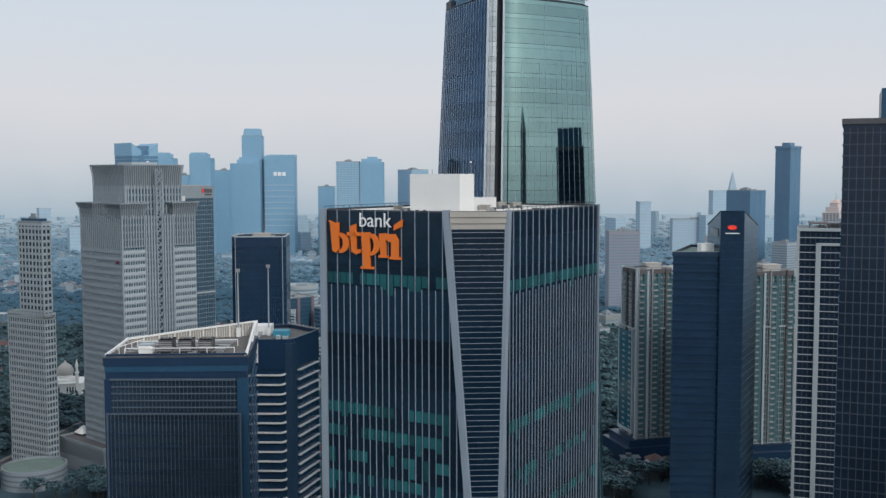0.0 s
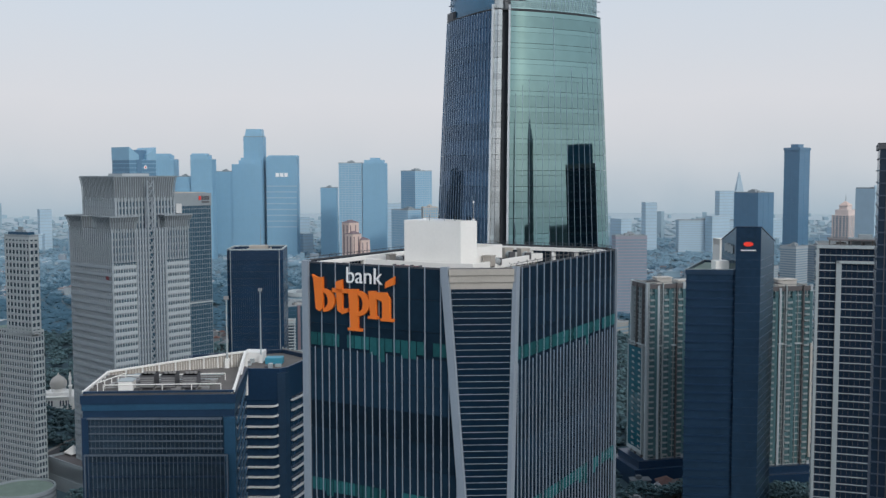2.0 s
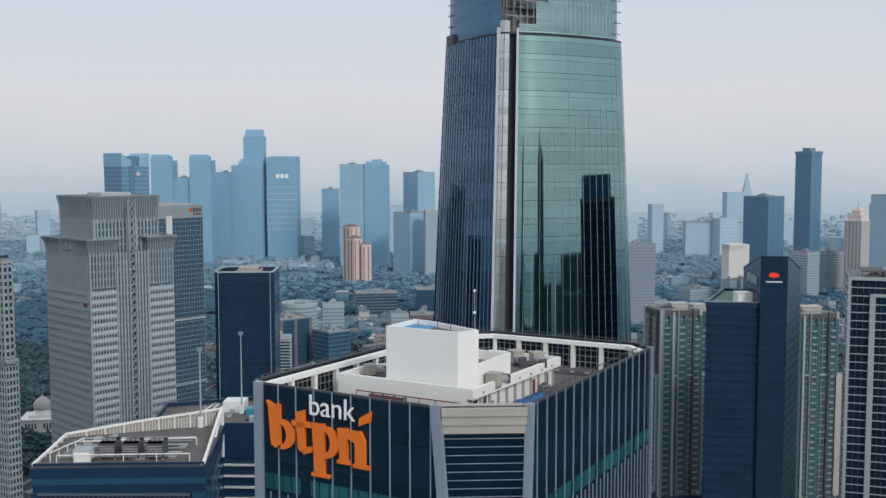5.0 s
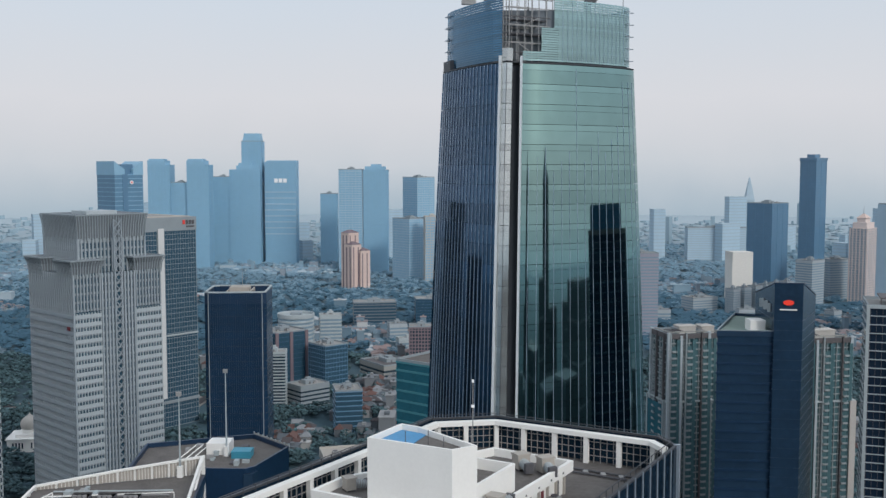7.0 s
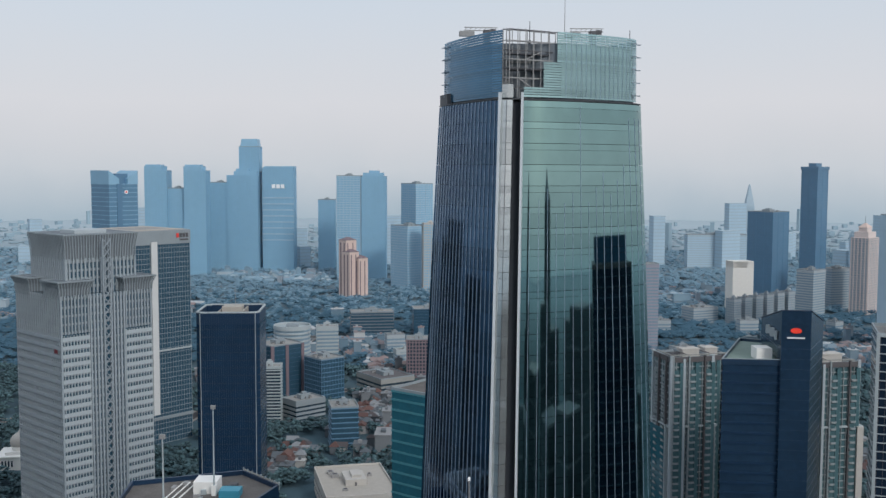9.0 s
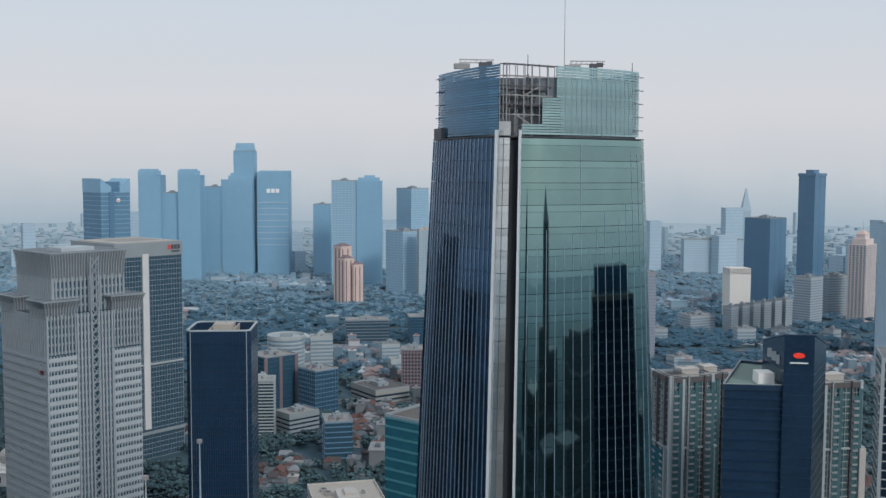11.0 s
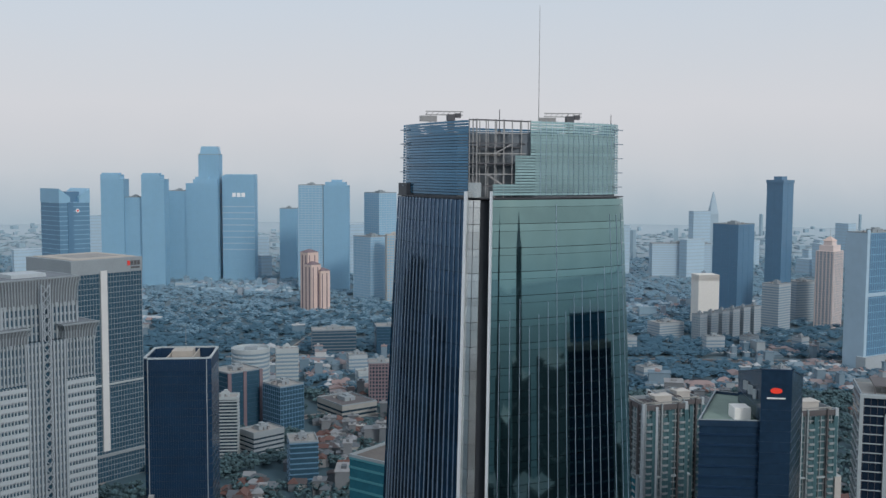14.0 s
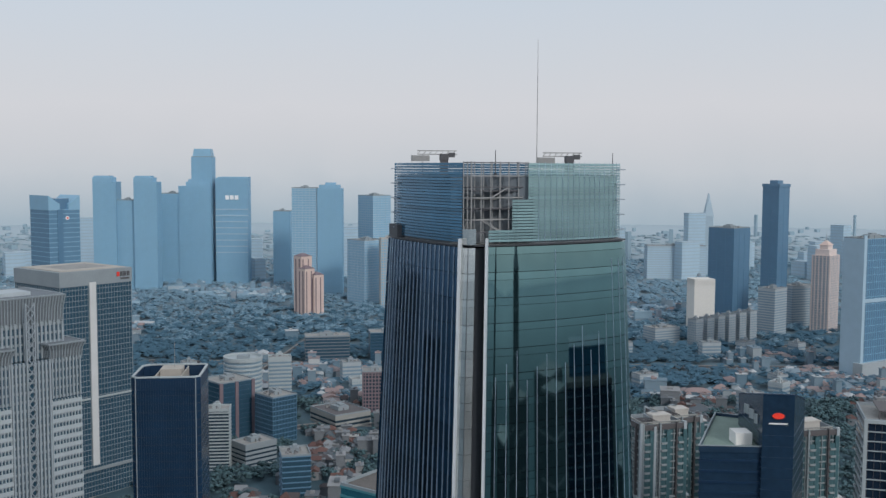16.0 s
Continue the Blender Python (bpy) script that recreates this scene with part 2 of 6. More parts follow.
def paint_ground_haze(m, near, far_off, tone):
    """Blends a pale haze tone into the ground colour with distance, all round."""
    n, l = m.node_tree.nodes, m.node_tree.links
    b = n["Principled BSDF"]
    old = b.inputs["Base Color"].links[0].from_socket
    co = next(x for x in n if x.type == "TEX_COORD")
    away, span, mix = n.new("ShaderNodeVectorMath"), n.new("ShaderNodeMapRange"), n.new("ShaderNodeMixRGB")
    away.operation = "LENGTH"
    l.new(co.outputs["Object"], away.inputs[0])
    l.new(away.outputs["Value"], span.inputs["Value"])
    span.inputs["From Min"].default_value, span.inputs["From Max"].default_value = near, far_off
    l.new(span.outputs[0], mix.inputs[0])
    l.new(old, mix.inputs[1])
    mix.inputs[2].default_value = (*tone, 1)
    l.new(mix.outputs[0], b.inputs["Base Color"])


# haze is painted into the ground from 900 m outwards
paint_ground_haze(M["ground"], 900.0, 3900.0, (0.41, 0.495, 0.55))
lit = M["red_lit"] = mat("lit_red_sign", (0.8, 0.06, 0.04), 0.4, vary=0.05)
lit.node_tree.nodes["Principled BSDF"].inputs["Emission Color"].default_value = (1, 0.06, 0.03, 1)
lit.node_tree.nodes["Principled BSDF"].inputs["Emission Strength"].default_value = 0.2

# ---- builders ----
SMOOTH = ("crown", "far_trees", "dome")
CURVED = ("glass_band", "spandrel_band", "crown_louvre")


class Geo:
    """Collects corners and faces for one mesh."""
    def __init__(self):
        self.v, self.f = [], []

    def add(self, vs, fs):
        k = len(self.v)
        self.v += [tuple(p) for p in vs]
        self.f += [tuple(i + k for i in f) for f in fs]
        return self

    def box(self, x0, y0, z0, x1, y1, z1):
        return self.prism([(x0, y0), (x1, y0), (x1, y1), (x0, y1)], z0, z1)

    def prism(self, poly, z0, z1, top=None):
        """A flat-topped prism on a polygon (counter-clockwise); top: another polygon for its upper end."""
        n = len(poly)
        vs = [(x, y, z0) for x, y in poly] + [(x, y, z1) for x, y in (top or poly)]
        fs = [tuple(range(n - 1, -1, -1)), tuple(range(n, 2 * n))] + [(i, (i + 1) % n, n + (i + 1) % n, n + i) for i in range(n)]
        return self.add(vs, fs)

    def ring(self, poly, inner, z0, z1):
        """A closed wall between two polygons."""
        n = len(poly)
        vs = [(x, y, z) for z in (z0, z1) for p in (poly, inner) for x, y in p]
        fs = []
        for i in range(n):
            j = (i + 1) % n
            fs += [(i, j, 2 * n + j, 2 * n + i), (n + j, n + i, 3 * n + i, 3 * n + j), (2 * n + i, 2 * n + j, 3 * n + j, 3 * n + i), (j, i, n + i, n + j)]
        return self.add(vs, fs)

    def beam(self, p, q, w, d, n=(0, 0, 1)):
        """A bar from p to q, w wide, d deep along n."""
        p, q, n = Vector(p), Vector(q), Vector(n)
        s = (q - p).cross(n).normalized() * (w / 2)
        n = n.normalized() * (d / 2)
        vs = [e + a * s + b * n for e in (p, q) for a, b in ((-1, -1), (1, -1), (1, 1), (-1, 1))]
        return self.add(vs, [(3, 2, 1, 0), (4, 5, 6, 7), (0, 1, 5, 4), (1, 2, 6, 5), (2, 3, 7, 6), (3, 0, 4, 7)])

    def tube(self, p, q, r0, r1=None, n=8):
        p, q = Vector(p), Vector(q)
        r1 = r0 if r1 is None else r1
        a = (q - p).orthogonal().normalized()
        b = (q - p).cross(a).normalized()
        vs = [e + r * (math.cos(2 * math.pi * i / n) * a + math.sin(2 * math.pi * i / n) * b) for e, r in ((p, r0), (q, r1)) for i in range(n)]
        return self.add(vs, [tuple(range(n - 1, -1, -1)), tuple(range(n, 2 * n))] + [(i, (i + 1) % n, n + (i + 1) % n, n + i) for i in range(n)])

    def ribbon(self, pts, w, d, n):
        """One bar along a bent line, w wide and d deep along n."""
        pts, n = [Vector(p) for p in pts], Vector(n).normalized()
        vs = []
        for i, p in enumerate(pts):
            s = (pts[min(i + 1, len(pts) - 1)] - pts[max(i - 1, 0)]).cross(n).normalized() * (w / 2)
            vs += [p + a * s + c * n * (d / 2) for a, c in ((-1, -1), (1, -1), (1, 1), (-1, 1))]
        fs = [(3, 2, 1, 0), tuple(4 * len(pts) - 4 + i for i in range(4))]
        for i in range(len(pts) - 1):
            fs += [(4 * i + a, 4 * i + (a + 1) % 4, 4 * i + 4 + (a + 1) % 4, 4 * i + 4 + a) for a in range(4)]
        return self.add(vs, fs)

    def lathe(self, profile, n=20, at=(0, 0, 0)):
        vs = [(at[0] + r * math.cos(2 * math.pi * i / n), at[1] + r * math.sin(2 * math.pi * i / n), at[2] + z) for r, z in profile for i in range(n)]
        k = len(profile)
        fs = [(a * n + i, a * n + (i + 1) % n, (a + 1) * n + (i + 1) % n, (a + 1) * n + i) for a in range(k - 1) for i in range(n)]
        return self.add(vs, fs + [tuple(range((k - 1) * n, k * n)), tuple(range(n - 1, -1, -1))])

    def mesh(self, name, material):
        me = bpy.data.meshes.new(name)
        me.from_pydata(self.v, [], self.f)
        me.materials.append(material)
        if name in SMOOTH or name in CURVED:
            me.polygons.foreach_set("use_smooth", [True] * len(me.polygons))
        if name in CURVED:
            me.set_sharp_from_angle(angle=radians(30))
        return me


def part(name, shape, material, parent, label="", m=None):
    """One mesh object under a thing or a part. shape: a Geo, or a mesh that several parts share."""
    me = shape.mesh(name, M[material]) if isinstance(shape, Geo) else shape
    ob = new(name, me)
    ob.parent = parent
    if m is not None:
        ob.matrix_basis = m
    return tagged(ob, label)


def thing(name, at, rot, label, category, group="", kind=""):
    ob = new(name)
    ob.matrix_basis = pose(*at, 0, 0, rot)
    return tagged(ob, label, category, group, kind)


def plain(name, shape, material, label, category, kind="", m=None):
    ob = new(name, shape.mesh(name, M[material]))
    if m is not None:
        ob.matrix_basis = m
    return tagged(ob, label, category, "", kind)


def inset(poly, d):
    """The polygon (counter-clockwise) moved inwards by d."""
    out, n = [], len(poly)
    for i in range(n):
        a, b, c = (Vector(poly[(i + k) % n]) for k in (-1, 0, 1))
        u, w = (b - a).normalized(), (c - b).normalized()
        nu, nw = Vector((-u.y, u.x)), Vector((-w.y, w.x))
        t = (nu + nw) / max(0.2, 1 + nu.dot(nw))
        out.append(tuple(b + t * d))
    return out


def roof_clutter(t, poly, z, seed, deck="grey_deck", parapet=1.2, n=3, wall="concrete", big=True):
    """Deck, parapet, stair head and a few machines on a flat roof."""
    rnd = random.Random(seed)
    part("roof_deck", Geo().prism(inset(poly, 0.4), z - 0.3, z + 0.05), deck, t)
    part("parapet", Geo().ring(poly, inset(poly, 0.5), z - 0.3, z + parapet), wall, t)
    xs, ys = [p[0] for p in poly], [p[1] for p in poly]
    cx, cy, w, d = sum(xs) / len(xs), sum(ys) / len(ys), max(xs) - min(xs), max(ys) - min(ys)
    if big:
        g = Geo().box(cx - w * 0.16, cy - d * 0.15, z, cx + w * 0.14, cy + d * 0.16, z + 3.6).box(cx - w * 0.06, cy - d * 0.08, z + 3.6, cx + w * 0.08, cy + d * 0.1, z + 5.2)
        head = part("stair_head", g, wall, t)
        part("door", Geo().box(cx - w * 0.03, cy - d * 0.15 - 0.12, z, cx - w * 0.03 + 1.1, cy - d * 0.15 + 0.05, z + 2.1), "machine_dark", head, "dark steel door")
    for i in range(n):
        x, y = cx + w * rnd.uniform(-0.3, 0.3), cy + d * rnd.uniform(-0.3, 0.3)
        a, b, h = rnd.uniform(1, 2.2), rnd.uniform(1, 2.2), rnd.uniform(1, 2.2)
        unit = part("roof_unit", Geo().box(x - a, y - b, z, x + a, y + b, z + h), "machine", t)
        part("vent", Geo().box(x - a * 0.6, y - b * 0.6, z + h, x + a * 0.6, y + b * 0.6, z + h + 0.3), "machine_dark", unit)


def block(name, label, C, rot, wL, wR, z1, z0=0.0, glass="window", frame="concrete", floor=3.8, band=1.3, proud=0.35,
          piers=0.0, pier_w=0.5, pier_out=0.0, deck="grey_deck", parapet=1.2, group="", cat="office building", top=True, clutter=3, slab="floor_slab", into=None, seed=1):
    """A building from its near corner C: wR metres along rot, wL metres at right angles to it. Floor slabs and piers stand proud of the glazing."""
    t = into or thing(name, (C[0], C[1], 0), rot, label, cat, group)
    rect = [(0, 0), (wR, 0), (wR, wL), (0, wL)]
    part("glazing", Geo().prism(inset(rect, proud), z0, z1 - 0.2), glass, t)
    n = max(1, round((z1 - z0) / floor))
    step = (z1 - z0) / n
    me = Geo().box(0, 0, -band / 2, wR, wL, band / 2).mesh(slab, M[frame])
    for k in range(n):
        part(slab, me, frame, t, m=pose(0, 0, z0 + band / 2 + k * step))
    part("top_band", Geo().prism(rect, z1 - band, z1), frame, t)
    if piers:
        o = pier_out
        me = Geo().box(-pier_w / 2, -o, z0, pier_w / 2, proud + 0.1, z1 - band * 0.5).mesh("pier", M[frame])
        for w, place in ((wR, lambda s: pose(s, 0, 0)), (wL, lambda s: pose(0, s, 0, 0, 0, -90)), (wL, lambda s: pose(wR, s, 0, 0, 0, 90))):
            k = max(1, round(w / piers))
            for i in range(k + 1):
                s = min(max(i * w / k, pier_w / 2 + 0.01), w - pier_w / 2 - 0.01)
                part("pier", me, frame, t, m=place(s))
    if top:
        roof_clutter(t, inset(rect, 0.06), z1, seed + int(abs(C[0])), deck, parapet, clutter, frame if frame in ("concrete", "cream", "pale_panel") else "concrete")
    return t

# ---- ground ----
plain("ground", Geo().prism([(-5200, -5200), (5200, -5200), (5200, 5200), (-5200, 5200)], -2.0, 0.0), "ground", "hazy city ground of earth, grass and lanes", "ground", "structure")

# ---- the bank tower ----
A, Mt, Rt = Vector((-20.6, 174.2)), Vector((1.0, 161.7)), Vector((10.2, 162.2))
R2, E2, N1, N2, L2 = (30.3, 197.6), (29.0, 201.7), (9.0, 212.4), (0.0, 210.9), (-21.4, 175.9)
KN = Vector((7.85, 158.1))
ROOF, LOW = 158.3, 67.0


def facet(z):
    k = min(1.0, max(0.0, (z - LOW) / (ROOF - LOW)))
    return KN.lerp(Mt, k), KN.lerp(Rt, k)


def bank_plan(z):
    a, b = facet(z)
    if z <= LOW:
        b = KN + Vector((0.02, 0.03))
        a = KN + Vector((-0.02, 0.01))
    return [tuple(A), tuple(a), tuple(b), R2, E2, N1, N2, L2]


bank = thing("bank_tower", (0, 0, 0), 0, "dark glass bank tower with silver mullions and a tapering corner facet", "office tower")
core = Geo()
core.prism(inset(bank_plan(LOW - 1), 0.3), 0, LOW)
core.prism(inset(bank_plan(LOW), 0.3), LOW, 153.8, inset(bank_plan(153.8), 0.3))
part("tower_core", core, "core", bank)
STOREY, BASE = 4.05, 145.2
eL, eR = (Mt - A).normalized(), (Vector(R2) - Rt).normalized()
nL, nR = Vector((eL.y, -eL.x)), Vector((eR.y, -eR.x))
rnd = random.Random(5)
zs = [(BASE - STOREY * (k + 1), BASE - STOREY * k) for k in range(35)] + [(BASE, 149.0), (149.0, 153.6), (153.6, ROOF - 0.25)]


def wall_band(g, p, q, p1, q1, z0, z1, n, d=0.25):
    """A sheet of glass d thick: p, q below and p1, q1 above, outer side towards n."""
    o = n * d
    vs = [(*p, z0), (*q, z0), (*q1, z1), (*p1, z1), (*(p - o), z0), (*(q - o), z0), (*(q1 - o), z1), (*(p1 - o), z1)]
    return g.add(vs, [(0, 1, 2, 3), (5, 4, 7, 6), (4, 0, 3, 7), (1, 5, 6, 2), (3, 2, 6, 7), (4, 5, 1, 0)])


for z0, z1 in zs:
    z0 += 0.07
    (a0, b0), (a1, b1) = facet(z0), facet(z1)
    part("glass_band", wall_band(Geo(), A, a0, A, a1, z0, z1, nL), "bank_glass", bank)
    part("glass_band", wall_band(Geo(), b0, Vector(R2), b1, Vector(R2), z0, z1, nR), "bank_glass", bank)
    for p, q in ((R2, E2), (E2, N1), (N1, N2), (N2, L2), (L2, tuple(A))):
        if z1 > 100:
            p, q = Vector(p), Vector(q)
            e = (q - p).normalized()
            part("glass_band", wall_band(Geo(), p, q, p, q, z0, z1, Vector((e.y, -e.x))), "silver" if q == A else "bank_glass", bank)
# teal panes, where blinds and lit rooms show
WL, WR = (Mt - A).length, (Vector(R2) - Rt).length
def panes(e, n, org, width, bays, z, chance, drop):
    w = width / bays
    me = [Geo().box(0.07, -0.03, -h, w - 0.07, 0.02, 0).mesh("pane", M["teal_glass"]) for h in (1.9, 2.6, 3.5)]
    ang = math.degrees(math.atan2(e.y, e.x))
    for i in range(bays):
        if rnd.random() < chance:
            h = 0 if rnd.random() > drop else rnd.choice((1, 2))
            p = org + e * (w * i) + n * 0.05
            part("pane", me[h], "teal_glass", bank, m=pose(p.x, p.y, z, 0, 0, ang))
for z, c in ((147.6, 0.93), (125.2, 0.9), (121.1, 0.75), (117.0, 0.55), (113.0, 0.7), (109, 0.6), (105, 0.4)):
    panes(eL, nL, A + eL * 0.8, WL - 0.6, 18, z, c, 0.25)
for z, c in ((147.0, 0.97), (123.6, 0.95), (115.0, 0.5), (107.0, 0.5)):
    panes(eR, nR, Rt + eR * 0.9, WR - 1.2, 32, z, c, 0.1)
# mullions
def mullion_line(org, e, n, spacing, reach, half_z, lean, w=0.11):
    """Bars down one face; every other one starts below the technical floor. lean(s): height at which the slanting edge leaves room."""
    k = int(reach / (spacing / 2))
    for i in range(1, k + 1):
        s = i * spacing / 2
        ztop = min(ROOF if i % 2 == 0 else half_z, lean(s))
        if ztop < 20:
            continue
        p = org + e * s + n * 0.04
        part("mullion", Geo().beam((p.x, p.y, 12), (p.x, p.y, ztop), w if i % 2 else w + 0.03, 0.1, (n.x, n.y, 0)), "silver", bank)
SPL, SPR = WL / 9.6, WR / 16
mullion_line(A + eL * 0.35, eL, nL, SPL, WL + 6.2, 145.4, lambda s: ROOF if s < WL - 0.6 else ROOF - (s + 0.9 - WL) / 7.8 * (ROOF - LOW))
mullion_line(Vector(R2), -eR, nR, SPR, WR + 3.6, 144.6, lambda s: ROOF if s < WR - 0.6 else ROOF - (s + 0.9 - WR) / 4.75 * (ROOF - LOW), 0.16)
# frames of the facet, its louvres and cornice
a1, b1 = facet(ROOF)
for top, n, e, s in ((a1, nL, eL, -1), (b1, nR, eR, 1)):
    o = e * (0.5 * s) + n * 0.1
    part("edge_frame", Geo().beam((*(KN + o), LOW), (*(top + o), ROOF + 0.2), 1.15, 0.7, (n.x, n.y, 0)), "silver", bank)
pA = A + eL * 0.1
part("edge_frame", Geo().beam((pA.x, pA.y, 5), (pA.x, pA.y, ROOF + 0.1), 1.2, 0.8, (nL.x, nL.y, 0)), "silver", bank)
pR = Vector(R2) - eR * 0.1
part("edge_frame", Geo().beam((pR.x, pR.y, 5), (pR.x, pR.y, ROOF + 0.1), 0.4, 0.7, (nR.x, nR.y, 0)), "silver", bank)
nF = Vector((0.05, -1)).normalized()
z = 154.9
fac = Geo()
(a0, b0), (a2, b2) = facet(LOW + 1), facet(155.4)
wall_band(fac, a0 - nF * 0.02, b0 - nF * 0.02, a2 - nF * 0.02, b2 - nF * 0.02, LOW + 1, 155.4, nF)
part("facet_glass", fac, "facet_glass", bank)
while z > LOW + 6:
    a, b = facet(z)
    part("louvre", Geo().beam((*(a + nF * 0.06), z), (*(b + nF * 0.06), z), 0.06, 0.1, (nF.x, nF.y, 0)), "silver", bank)
    z -= 0.89
for k, (z0, z1, o) in enumerate(((155.4, 156.3, 0.0), (156.35, 157.3, 0.25), (157.35, 158.2, 0.5))):
    a, b = facet(z0)
    part("cornice", Geo().prism([tuple(a + nF * o), tuple(b + nF * o), tuple(b - nF * 2.0), tuple(a - nF * 2.0)], z0, z1), "cornice", bank)
# roof: deck, parapet cap, screens
plan = bank_plan(ROOF)
part("roof_deck", Geo().prism(inset(plan, 0.35), 153.7, 154.0), "deck", bank)
part("parapet_cap", Geo().ring(plan, inset(plan, 0.35), ROOF - 0.25, ROOF), "dark_metal", bank)
ringo, ringi = inset(plan, 1.0), inset(plan, 1.9)
for i in range(len(plan)):
    p, q = Vector(ringo[i]), Vector(ringo[(i + 1) % len(plan)])
    if i in (0, 1, 2):
        continue
    j = (i + 1) % len(plan)
    part("screen_beam", Geo().prism([ringo[i], ringo[j], ringi[j], ringi[i]], 157.4, 158.0), "white_paint", bank)
    n = max(1, round((q - p).length / 4.6))
    e = (q - p).normalized()
    w = Vector((-e.y, e.x))
    for k in range(n):
        a = p + (q - p) * (k / n)
        b = p + (q - p) * ((k + 1) / n)
        part("screen_post", Geo().beam((*(a + w * 0.45), 154), (*(a + w * 0.45), 157.4), 0.6, 0.6, (w.x, w.y, 0)), "white_paint", bank)
        gr = Geo()
        m = max(2, round((b - a).length / 0.9))
        for j in range(1, m):
            c = a.lerp(b, j / m)
            gr.beam((*c, 154), (*c, 157.4), 0.08, 0.1, (w.x, w.y, 0))
        for h in (154.9, 155.8, 156.7):
            gr.beam((*a, h), (*b, h), 0.08, 0.1, (w.x, w.y, 0))
        part("screen_grille", gr, "machine", bank)
rail = Geo()
for i in (2, 3, 4, 5, 6, 7):
    p, q = Vector(inset(plan, 0.7)[i]), Vector(inset(plan, 0.7)[(i + 1) % 8])
    rail.beam((*p, 158.75), (*q, 158.75), 0.08, 0.08)
    n = max(1, round((q - p).length / 1.8))
    for k in range(n):
        c = p.lerp(q, k / n)
        rail.beam((*c, 158.0), (*c, 158.75), 0.07, 0.07, (1, 0, 0))
part("roof_rail", rail, "dark_metal", bank)
# white plant house
FL, FR, BR, BL = Vector((-5.8, 178.5)), Vector((2.9, 173.9)), Vector((5.4, 175.6)), Vector((-2.6, 184.3))
house = [tuple(FL), tuple(FR), tuple(BR), (-0.6, 183.0), tuple(BL)]
plant = part("plant_house", Geo().prism(house, 154, 163.5), "white_paint", bank)
part("plant_parapet", Geo().ring(house, inset(house, 0.3), 163.5, 164.3), "white_paint", plant)
part("plant_roof", Geo().prism(inset(house, 0.32), 163.5, 163.7), "deck", plant)
part("blue_roof_patch", Geo().prism([(-5.2, 178.65), (-1.6, 176.75), (0.2, 181.8), (-2.5, 183.7)], 163.7, 163.76), "pool", plant, "bright blue waterproofed patch")
for k, h in ((0.35, 0.8), (0.62, 1.2), (0.8, 0.7)):
    p = FL.lerp(FR, k) + Vector((0.9, 1.2))
    part("vent_pipe", Geo().tube((p.x, p.y, 163.7), (p.x, p.y, 164.3 + h), 0.04), "machine_dark", plant)
p = FL.lerp(FR, 0.7)
part("wall_vent", Geo().box(p.x - 0.2, p.y - 0.16, 156.8, p.x + 0.2, p.y + 0.1, 157.2), "machine_dark", plant)
# raised terrace round the plant house
POD = [(-12.0, 180.9), (4.7, 171.5), (17.0, 192.0), (8.0, 197.5), (-2.0, 190.5), (-9.3, 185.7)]
BODY = [(-12.0, 180.9), (3.9, 171.95), (16.1, 192.5), (8.0, 197.5), (-2.0, 190.5), (-9.3, 185.7)]
terrace = part("terrace", Geo().prism(BODY, 154, 157.0), "white_paint", bank, "white raised roof terrace")
part("terrace_deck", Geo().prism(inset(POD, 0.4), 156.9, 157.06), "deck", terrace)
part("terrace_parapet", Geo().ring(POD, inset(POD, 0.45), 156.75, 158.0), "white_paint", terrace)
w0, w1 = Vector((3.9, 171.95)), Vector((16.1, 192.5))
we = (w1 - w0).normalized()
wn2 = Vector((we.y, -we.x))
wang = math.degrees(math.atan2(we.y, we.x))
for k in range(11):
    c = w0.lerp(w1, 0.04 + k * 0.094)
    part("pilaster", Geo().box(-0.18, -0.22, 0, 0.18, 0.1, 2.75), "cornice", terrace, m=pose(c.x, c.y, 154, 0, 0, wang))
# the tall dark boxes stand in for shaded doorway openings
for f, w, h, m in ((0.085, 0.9, 2.2, "core"), (0.18, 0.7, 2.2, "machine_dark"), (0.26, 0.8, 1.4, "machine"), (0.74, 0.55, 1.9, "maroon"), (0.9, 0.9, 2.0, "machine_dark")):
    c = w0.lerp(w1, f)
    part("wall_door" if h > 2 else "wall_cabinet", Geo().box(-w / 2, -0.12, 0.05, w / 2, 0.1, h), m, terrace, m=pose(c.x, c.y, 154, 0, 0, wang))
for k in range(7):
    c = Vector(POD[1]).lerp(Vector(POD[2]), 0.1 + k * 0.13)
    part("drain_spout", Geo().box(-0.09, -0.1, 0, 0.09, 0.05, 0.18), "machine_dark", terrace, m=pose(c.x, c.y, 157.15, 0, 0, wang))
ANNEX = [(5.2, 175.6), (9.7, 183.7), (5.6, 186.0), (0.6, 182.6)]
annex = part("annex", Geo().ring(ANNEX, inset(ANNEX, 0.35), 157.0, 160.1), "white_paint", bank)
part("annex_roof", Geo().prism(inset(ANNEX, 0.3), 157.0, 158.9), "deck", annex)
part("edge_slab", Geo().prism([tuple(A + eL * 0.9 - nL * 0.5), tuple(Mt - nL * 0.5), tuple(Rt - nF * 0.7), tuple(Rt - nF * 2.4), tuple(Mt - nL * 3.4), tuple(A + eL * 2.5 - nL * 3.0)], 156.5, 157.15), "white_paint", bank, "white cracked concrete edge slab")
rail2 = Geo()
f0, f1 = Vector((-9.5, 178.9)), Vector((4.2, 171.2))
rail2.tube((*f0, 156.3), (*f1, 156.3), 0.07)
for k in range(8):
    c = f0.lerp(f1, k / 7)
    rail2.tube((c.x, c.y, 155.4), (c.x, c.y, 156.3), 0.05, n=6)
part("front_pipe", rail2, "maroon", terrace, "maroon pipe on brackets")
